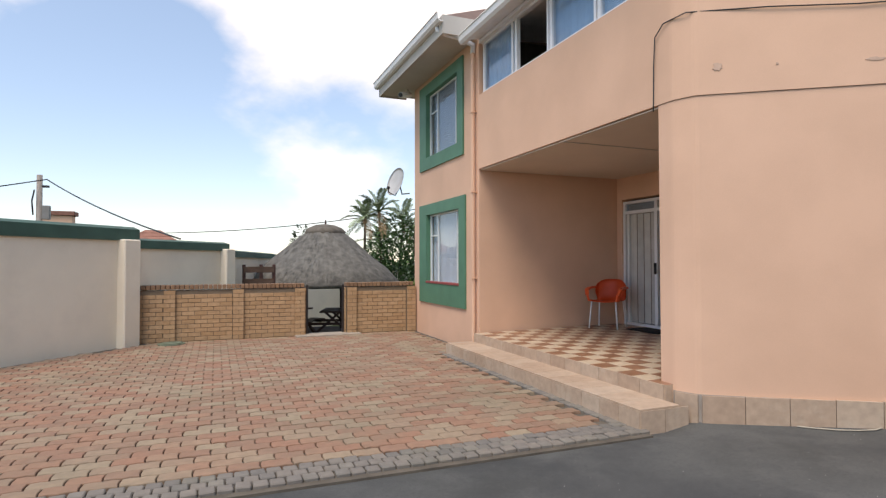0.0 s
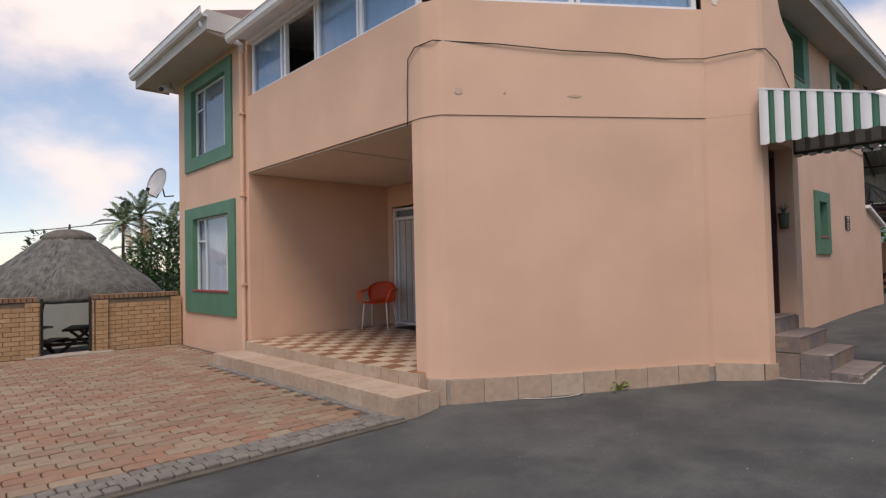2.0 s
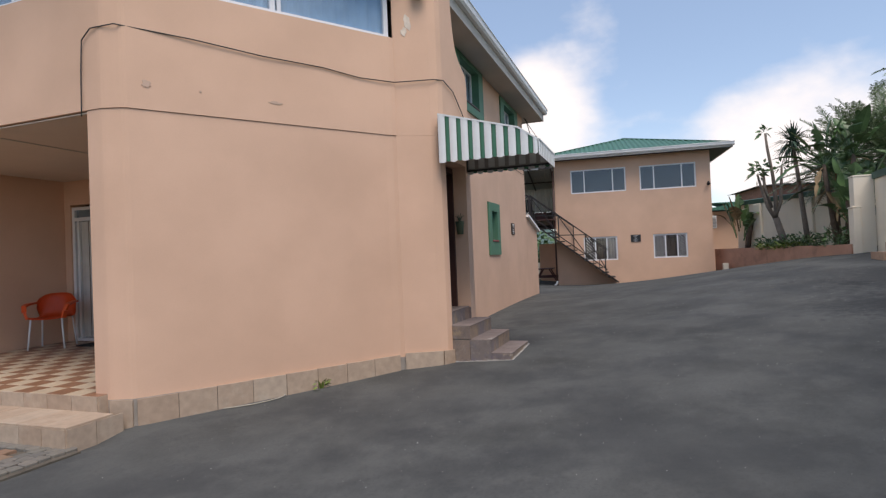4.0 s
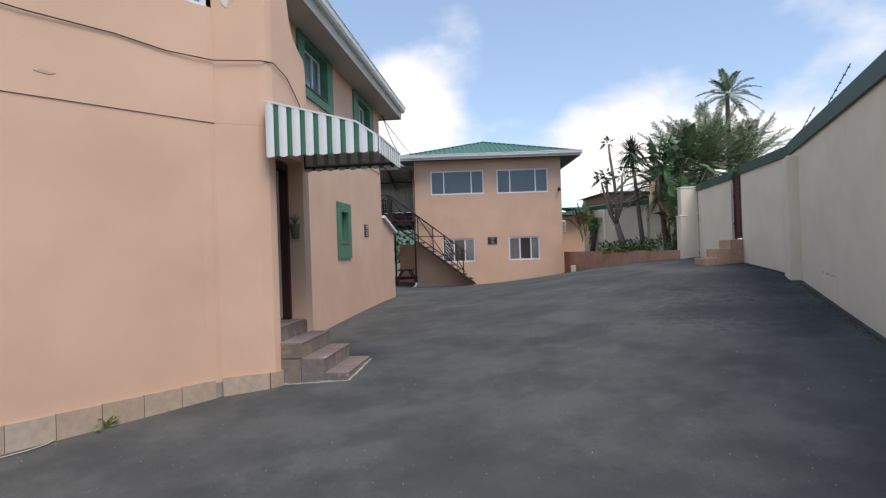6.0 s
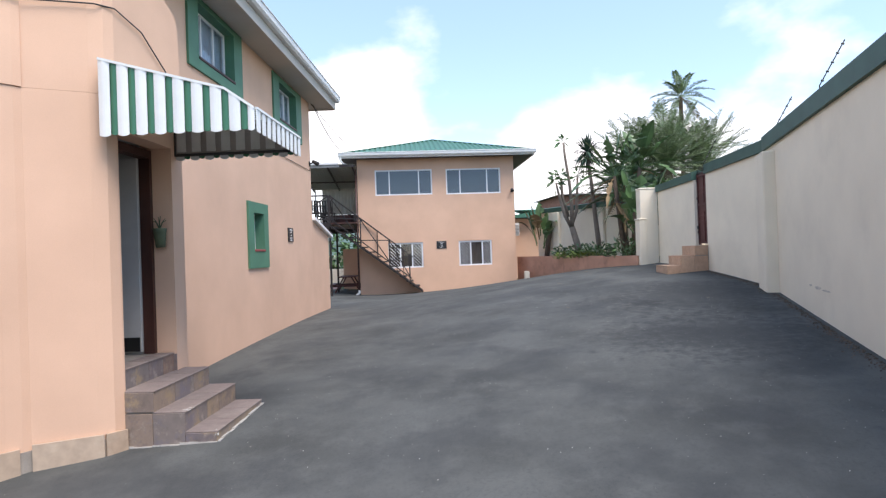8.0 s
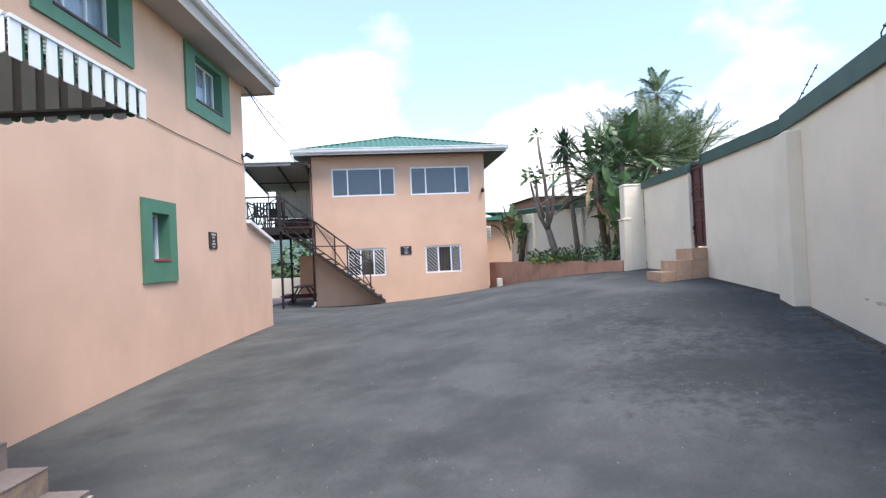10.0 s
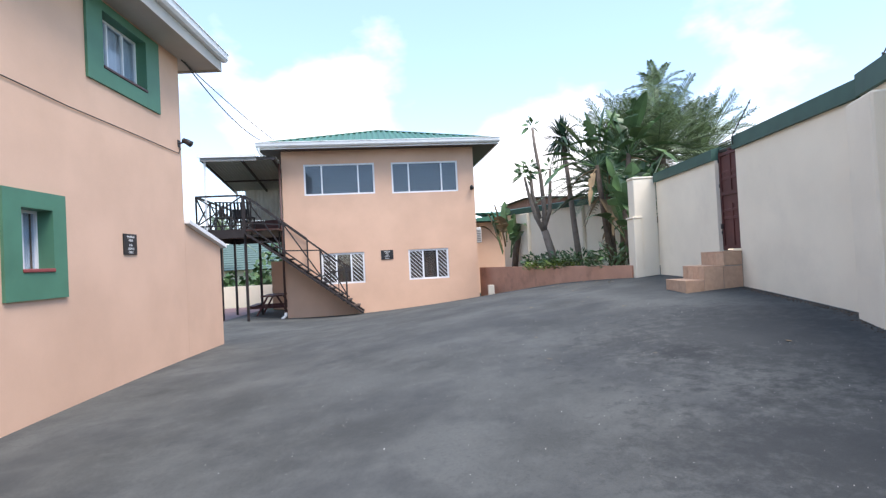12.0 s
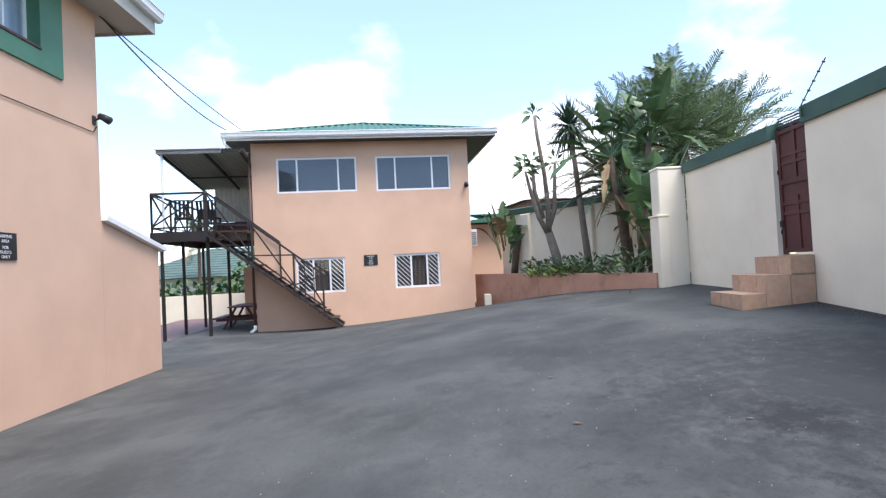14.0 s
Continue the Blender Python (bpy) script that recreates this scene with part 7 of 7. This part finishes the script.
def far_house(name, x, y, rz, w, d, z0, eave, rise, wall, roof, label, windows=2):
    h = thing(name, label, "house", pose(x, y, z0, 0, 0, rz))
    bm = panel((-w / 2, -d / 2), (w / 2, -d / 2), 0, eave, 0.2, [(w * (i + 0.35) / windows, w * (i + 0.65) / windows, eave * 0.4, eave * 0.75) for i in range(windows)])
    part("wall", bm, wall, h)
    part("wall", boxes((-w / 2, -w / 2 + 0.2, -d / 2 + 0.2, d / 2, 0, eave), (w / 2 - 0.2, w / 2, -d / 2 + 0.2, d / 2, 0, eave), (-w / 2, w / 2, d / 2 - 0.2, d / 2 - 0.001, 0, eave)), wall, h)
    for i in range(windows):
        part("window", boxes((-w / 2 + w * (i + 0.35) / windows, -w / 2 + w * (i + 0.65) / windows, -d / 2 + 0.08, -d / 2 + 0.1, eave * 0.4, eave * 0.75)), GLASSDARK, h)
    part("ceiling_board", boxes((-w / 2, w / 2, -d / 2, d / 2, eave, eave + 0.03)), DARKROOM, h)
    o = 0.45
    k = (d / 2 + o)
    bm = bmesh.new()
    n = 12
    # rows of tiles as small steps up each slope
    for s in (-1, 1):
        last = None
        for i in range(n):
            a, b = i / n, (i + 1) / n
            ya, yb = s * (d / 2 + o) * (1 - a), s * (d / 2 + o) * (1 - b)
            za, zb = eave + rise * a, eave + rise * b
            xa, xb = (w / 2 + o) - k * a * 0.9, (w / 2 + o) - k * b * 0.9
            v = [bm.verts.new(p) for p in ((-xa, ya, za + 0.03), (xa, ya, za + 0.03), (xb, yb, zb), (-xb, yb, zb))]
            bm.faces.new(v if s < 0 else v[::-1])
            if last:
                bm.faces.new((last[3], last[2], v[1], v[0]))
            last = v
    for s in (-1, 1):
        v = [bm.verts.new(p) for p in ((s * (w / 2 + o), -(d / 2 + o), eave), (s * (w / 2 + o), d / 2 + o, eave), (s * ((w / 2 + o) - k * 0.9), 0, eave + rise))]
        bm.faces.new(v)
    part("roof", bm, roof, h)
    return h


ORANGE = mat("orange_roof_tile", (0.27, 0.125, 0.085), 0.85, var=0.2, scale=3, fine=30, bump=0.4)
GREYROOF = mat("grey_roof_tile", (0.13, 0.12, 0.115), 0.85, var=0.2, scale=3, fine=30, bump=0.4)
FACEBRICK = mat("far_face_brick", (0.23, 0.11, 0.08), 0.9, var=0.2, scale=8, fine=60, bump=0.3)
far_house("neighbour_house", -2.0, 33.0, 4, 6.0, 6.0, -2.2, 2.9, 2.2, CREAM, ORANGE, "neighbouring house with an orange tiled roof behind the wall", 3)
far_house("neighbour_house", -5.4, 30.5, -4, 7.0, 6.0, -1.6, 2.7, 1.4, CREAM, GREYROOF, "neighbouring house with a low grey roof behind the wall", 2)
far_house("neighbour_house", 44.0, 8.5, -85, 12.0, 8.0, -1.6, 3.0, 1.7, CREAM, mat("faded_green_roof", (0.085, 0.135, 0.115), 0.7, var=0.15, scale=3), "neighbouring house with a green roof beyond the patio", 3)
far_house("neighbour_house", 31.2, -4.5, -84, 3.4, 6.0, -0.5, 3.2, 0.6, PEACH, ROOFGREEN, "peach outbuilding with a green roof behind the guest building", 0)
far_house("neighbour_house", 46.0, -9.6, -80, 4.0, 5.0, 0.0, 5.0, 0.4, FACEBRICK, GREYROOF, "brown brick house beyond the boundary wall", 2)


def build_pole():
    p = thing("utility_pole", "grey utility pole carrying overhead wires", "utility pole", pose(-4.82, 24.0, -1.5))
    POLE = mat("weathered_pole_wood", (0.27, 0.24, 0.21), 0.9, var=0.2, scale=4, bump=0.4)
    part("pole", rod(bmesh.new(), [(0, 0, 0), (0, 0, 5.85)], 0.12, 12, 0.09), POLE, p, smooth=True)
    part("bracket", boxes((-0.02, 0.3, -0.04, 0.04, 5.4, 5.48)), DARKSTEEL, p)
    part("junction_box", boxes((0.1, 0.34, -0.12, 0.1, 4.25, 4.75), bevel=0.02), mat("grey_box", (0.22, 0.21, 0.2), 0.6), p)
    part("loop", rod(bmesh.new(), [(-0.13, -0.1, 5.3), (-0.2, -0.1, 4.9), (-0.16, -0.1, 4.4)], 0.03, 6), BLACK, p)
    ch = thing("chimney", "stubby plastered chimney above the neighbouring roof", "chimney", pose(-4.9, 27.0, 1.0))
    part("stack", boxes((-0.55, 0.55, -0.3, 0.3, 0, 2.1), bevel=0.02), PEACH, ch)
    part("cowl", boxes((-0.65, 0.65, -0.38, 0.38, 2.1, 2.28), bevel=0.02), FACEBRICK, ch)


build_pole()
cable("overhead_wire", [(-4.6, 24.0, 4.2), (0.3, 14.5, 1.75)], 0.022, "black overhead wire running down behind the boundary wall", sag=0.15)
cable("overhead_wire", [(-4.6, 24.0, 4.2), (-12, 18.0, 1.8)], 0.02, "black overhead wire running down behind the boundary wall", sag=0.1)
cable("overhead_wire", [(-6.0, 40.0, 3.1), (10.5, 26.0, 3.85)], 0.022, "long overhead wire crossing the sky behind the gazebo", sag=0.5)


def build_screen():
    """A weathered board screen with gaps near its top."""
    sc = thing("wooden_screen", "dark weathered board screen against the far boundary wall", "screen", pose(2.1, 14.8, -1.2))
    for x in (-0.36, 0.05, 0.36):
        part("post", boxes((x - 0.04, x + 0.04, -0.03, 0.05, -0.2, 2.34), bevel=0.006), DARKWOOD, sc)
    z, k = 0.05, 0
    while z < 2.28:
        h = 0.13 + 0.02 * (k % 3)
        if not 1.98 < z < 2.12:
            part("board", boxes((-0.38 + 0.01 * (k % 2), 0.38 - 0.015 * (k % 3), -0.05, -0.031, z, z + h), bevel=0.003), SCREENWOOD, sc)
        z += h + 0.012
        k += 1


SCREENWOOD = mat("weathered_board", (0.085, 0.052, 0.036), 0.85, var=0.3, scale=4, fine=60, bump=0.3)
build_screen()


def far_trees(name, seed, rows, label):
    """A distant belt of scrub built from many small leaf clumps."""
    rnd = random.Random(seed)
    bm = bmesh.new()
    for x, y, z, r, h in rows:
        for i in range(int(260 * r)):
            a, k = rnd.uniform(0, 6.28), rnd.random() ** 0.5
            p = Vector((x + r * k * math.cos(a), y + r * k * math.sin(a), z + h * rnd.random() ** 0.7 * (1 - 0.45 * k * k)))
            d = Vector((rnd.uniform(-1, 1), rnd.uniform(-1, 1), rnd.uniform(-0.4, 1))).normalized() * 0.34
            s = d.cross(Vector((rnd.uniform(-1, 1), rnd.uniform(-1, 1), rnd.uniform(-1, 1)))).normalized() * 0.13
            v = [bm.verts.new(c) for c in (p - d * 0.5, p + s, p + d * 0.5, p - s)]
            bm.faces.new(v)
    return whole(name, bm, LEAF, label, "trees", kind="stuff")


far_trees("garden_scrub", 91, [(34, 6.5, -0.6, 1.2, 2.1), (35, 9, -0.6, 1.3, 1.9), (36, 5.6, -0.5, 1.5, 3.4), (34.5, 4.2, -0.5, 1.3, 2.6), (35.5, 8.0, -0.6, 1.2, 2.0), (33, 10.5, -0.6, 1.2, 1.6), (37, 12, -0.6, 1.5, 2.0)], "green garden scrub beyond the patio wall")
far_trees("garden_scrub", 92, [(60, -14, -2, 3, 5.5), (70, -8, -2, 4, 5.5), (66, 24, -4, 4, 5), (72, 12, -4, 5, 4.5), (-14, 60, -3, 5, 4), (6, 66, -3, 5, 4), (20, 60, -3, 5, 4.5)], "distant green trees along the horizon")
palm("garden_palm", (38.0, 9.4, -2.0), 5.2, None, 18, 1.8, 95, "small palm in a neighbouring garden", leaf=0.36, pairs=22, r=0.1, wide=0.03)

# ---- clay paving of the front yard, laid last ----


def build_paving():
    pv = thing("paving", "red and buff clay block paving in running bond", "paving", kind="structure")
    rnd = random.Random(21)
    L, W, G = 0.235, 0.152, 0.010
    def block(w, d):
        """A block with a wavy side, slightly rounded at the top."""
        bm = bmesh.new()
        e = 0.012
        side = [(G / 2, G / 2), (w * 0.25, G / 2 + e), (w * 0.5, G / 2), (w * 0.75, G / 2 + e), (w - G / 2, G / 2), (w - G / 2 - e * 0.7, d / 2), (w - G / 2, d - G / 2), (w * 0.75, d - G / 2 + e), (w * 0.5, d - G / 2), (w * 0.25, d - G / 2 + e), (G / 2, d - G / 2), (G / 2 - e * 0.7 , d / 2)]
        c = Vector((w / 2, d / 2))
        lo = [bm.verts.new((x, y, -0.05)) for x, y in side]
        mid = [bm.verts.new((x, y, -0.006)) for x, y in side]
        top = [bm.verts.new((*(c + (Vector(p) - c) * 0.955), 0.0)) for p in side]
        for a, b in ((lo, mid), (mid, top)):
            for i in range(12):
                j = (i + 1) % 12
                bm.faces.new((a[i], a[j], b[j], b[i]))
        bm.faces.new(top)
        return bm
    me = mesh_of(block(L, W), "paver", PAVER)
    pts = [(v.co.x, v.co.y, v.co.z) for v in me.vertices]
    polys = [tuple(p.vertices) for p in me.polygons]
    verts, faces = [], []
    def inside(x, y):
        if not (4.19 < y < 11.82 and x < (4.62 if y < 8.75 else 5.29)):
            return False
        # the slanting wall on the far side
        k = (LB[1] - LA[1]) / (LB[0] - LA[0])
        return y < LA[1] + k * (x - LA[0]) - 0.30 and x > -5.2
    row, y = 0, 4.20
    n = 0
    while y < 11.75:
        x = -5.4 + (L / 2 if row % 2 else 0)
        while x < 5.29:
            if inside(x, y) and inside(x + L, y + W):
                z = -0.34 + rnd.uniform(-0.004, 0.004)
                z = ground_z(x, y) + rnd.uniform(-0.004, 0.004)
                if n < 300 and 0.6 < x < 4.2 and y < 6.6:
                    ob = new("paver", me)
                    ob.parent = pv
                    ob.matrix_local = pose(x, y, z, rnd.uniform(-0.7, 0.7), rnd.uniform(-0.7, 0.7), rnd.uniform(-0.8, 0.8))
                    n += 1
                else:
                    b = len(verts)
                    tx, ty = rnd.uniform(-0.012, 0.012), rnd.uniform(-0.012, 0.012)
                    verts.extend((x + px, y + py, z + pz + tx * (px - L / 2) + ty * (py - W / 2)) for px, py, pz in pts)
                    faces.extend(tuple(b + i for i in f) for f in polys)
            x += L
        y += W
        row += 1
    m2 = bpy.data.meshes.new("pavers")
    m2.from_pydata(verts, [], faces)
    m2.materials.append(PAVER)
    ob = new("pavers", m2)
    ob.parent = pv
    ob["kind"] = "stuff"
    # cobble edging: three rows towards the asphalt, two beside the step
    bm = bmesh.new()
    s = 0.115
    box(bm, 0.005, s - 0.005, 0.005, s - 0.005, -0.05, 0.0, bevel=0.008)
    ce = mesh_of(bm, "cobble", COBBLE)
    def cobble(x, y):
        o = new("cobble", ce)
        o.parent = pv
        o.matrix_local = pose(x, y, ground_z(x, y) + rnd.uniform(-0.004, 0.006), rnd.uniform(-2, 2), rnd.uniform(-2, 2), rnd.uniform(-3, 3))
    for r in range(3):
        x = -1.2 + (s / 2 if r % 2 else 0)
        while x < 4.72:
            cobble(x, 3.86 + r * s)
            x += s
    for r in range(1):
        y = 4.20 + (s / 2 if r % 2 else 0)
        while y < 8.7:
            cobble(4.61 + r * s, y)
            y += s


build_paving()
part("bedding", boxes((4.75, 5.3, 8.67, 11.85, -0.6, -0.372), (-5.5, 4.75, 3.80, 11.85, -0.6, -0.372)), BEDDING, bpy.data.objects["paving"])
# small things lying about
wire = [(6.02, 3.37), (6.10, 3.26), (6.22, 3.13), (6.36, 3.04), (6.5, 2.99), (6.6, 3.0)]
cable("loose_wire", [(x, y, ground_z(x, y) + 0.012) for x, y in wire], 0.006, "thin pale loose wire lying at the foot of the wall", material=mat("pale_wire", (0.42, 0.38, 0.30), 0.7))
dc = thing("drain_cover", "mossy green round drain cover in the paving by the brick wall", "drain cover", pose(0.32, 11.55, -0.335))
MOSS = mat("mossy_concrete", (0.13, 0.16, 0.11), 0.95, var=0.25, fine=70, bump=0.5)
part("rim", rod(bmesh.new(), [(0, 0, -0.04), (0, 0, 0.012)], 0.24, 24), MOSS, dc)
part("lid", rod(bmesh.new(), [(0, 0, 0.012), (0, 0, 0.024)], 0.19, 24), MOSS, dc)


def build_grit():
    """Loose pale chips scattered over the drive."""
    rnd = random.Random(33)
    verts, faces = [], []
    for i in range(1500):
        x, y = rnd.uniform(1.5, 15.5), rnd.uniform(-5.2, 3.2)
        if y > 3.5 - 0.6 * max(0, x - 5.6) and x > 5.4 or (x > 7.6 and y > 0.7) or y < -2.6 - 0.34 * (x - 2.5):
            continue
        r = rnd.uniform(0.002, 0.0045) * (1.6 if rnd.random() < 0.05 else 1)
        z = ground_z(x, y) + r * 0.4
        b = len(verts)
        a = rnd.uniform(0, 6.28)
        for k in range(3):
            verts.append((x + r * rnd.uniform(0.7, 1.5) * math.cos(a + k * 2.1), y + r * rnd.uniform(0.7, 1.5) * math.sin(a + k * 2.1), z - r * 0.6))
        verts.append((x, y, z + r))
        faces.extend(tuple(b + k for k in f) for f in ((0, 1, 3), (1, 2, 3), (2, 0, 3), (0, 2, 1)))
    me = bpy.data.meshes.new("grit")
    me.from_pydata(verts, [], faces)
    me.materials.append(mat("pale_grit", (0.33, 0.32, 0.30), 0.9, var=0.3, piece=0.5, bump=0.0))
    tagged(new("grit", me), "loose pale stone chips scattered over the asphalt", "grit", kind="stuff")


build_grit()


def build_wall_dirt():
    """Brown grit and crumbs gathered along the foot of the high wall."""
    rnd = random.Random(71)
    verts, faces = [], []
    for (ax, ay), (bx, by), n in (((8.0, -4.80), (12.35, -6.06), 900), ((13.1, -6.28), (15.6, -6.44), 500), ((12.40, -5.98), (12.95, -6.16), 120)):
        for i in range(n):
            k = rnd.random()
            off = abs(rnd.gauss(0, 0.05)) * (1.6 if rnd.random() < 0.2 else 1)
            x, y = ax + (bx - ax) * k + off * 0.28, ay + (by - ay) * k + off * 0.96
            q = rnd.uniform(0.004, 0.013)
            z = ground_z(x, y)
            b, a = len(verts), rnd.uniform(0, 6.28)
            for c in range(4):
                verts.append((x + q * rnd.uniform(0.8, 1.8) * math.cos(a + c * 1.57), y + q * rnd.uniform(0.8, 1.8) * math.sin(a + c * 1.57), z - q * 0.3))
            verts.append((x, y, z + q * 0.9))
            faces.extend(tuple(b + c for c in f) for f in ((0, 1, 4), (1, 2, 4), (2, 3, 4), (3, 0, 4)))
    me = bpy.data.meshes.new("dirt")
    me.from_pydata(verts, [], faces)
    me.materials.append(mat("brown_dirt", (0.075, 0.055, 0.040), 0.95, var=0.3, piece=0.5, bump=0.0))
    tagged(new("dirt", me), "brown grit gathered along the foot of the wall", "dirt", kind="stuff")


build_wall_dirt()


def build_leaf_litter():
    """Dry leaves and petals blown over the drive below the planter."""
    rnd = random.Random(72)
    bm = bmesh.new()
    for i in range(90):
        k = rnd.random()
        x, y = 19.0 + 6.0 * k + rnd.gauss(0, 0.5), -5.75 + 1.9 * k + abs(rnd.gauss(0, 0.45))
        if rnd.random() < 0.3:
            x, y = rnd.uniform(12.0, 18.5), rnd.uniform(-5.6, -3.0)
        z, a, q = ground_z(x, y) + 0.006, rnd.uniform(0, 6.28), rnd.uniform(0.02, 0.055)
        d, e = Vector((math.cos(a), math.sin(a), rnd.uniform(-0.05, 0.25))), Vector((-math.sin(a), math.cos(a), 0))
        c = Vector((x, y, z))
        bm.faces.new([bm.verts.new(p) for p in (c, c + d * q + e * q * 0.35, c + d * q * 2, c + d * q - e * q * 0.35)])
    whole("leaf_litter", bm, DRYLEAF, "dry fallen leaves scattered over the asphalt", "leaves", kind="stuff")


build_leaf_litter()
# mortar along the foot of the slate steps
bm = bmesh.new()
rnd = random.Random(9)
for i in range(14):
    a, b = 8.30 + i * 0.075, 8.30 + (i + 1) * 0.075
    zz = ground_z(a, 0.77) + 0.002
    box(bm, a, b, 0.765 - rnd.uniform(0.004, 0.016), 0.7775, zz - 0.05, zz + rnd.uniform(0.002, 0.014))
for i in range(10):
    a, b = 0.78 + i * 0.08, 0.78 + (i + 1) * 0.08
    zz = ground_z(8.29, a) + 0.002
    box(bm, 8.296 - rnd.uniform(0.004, 0.018), 8.2975, a, b, zz - 0.05, zz + rnd.uniform(0.002, 0.014))
part("mortar_line", bm, MATS["bare_mortar"], bpy.data.objects["entrance_steps"], "pale mortar smeared along the foot")
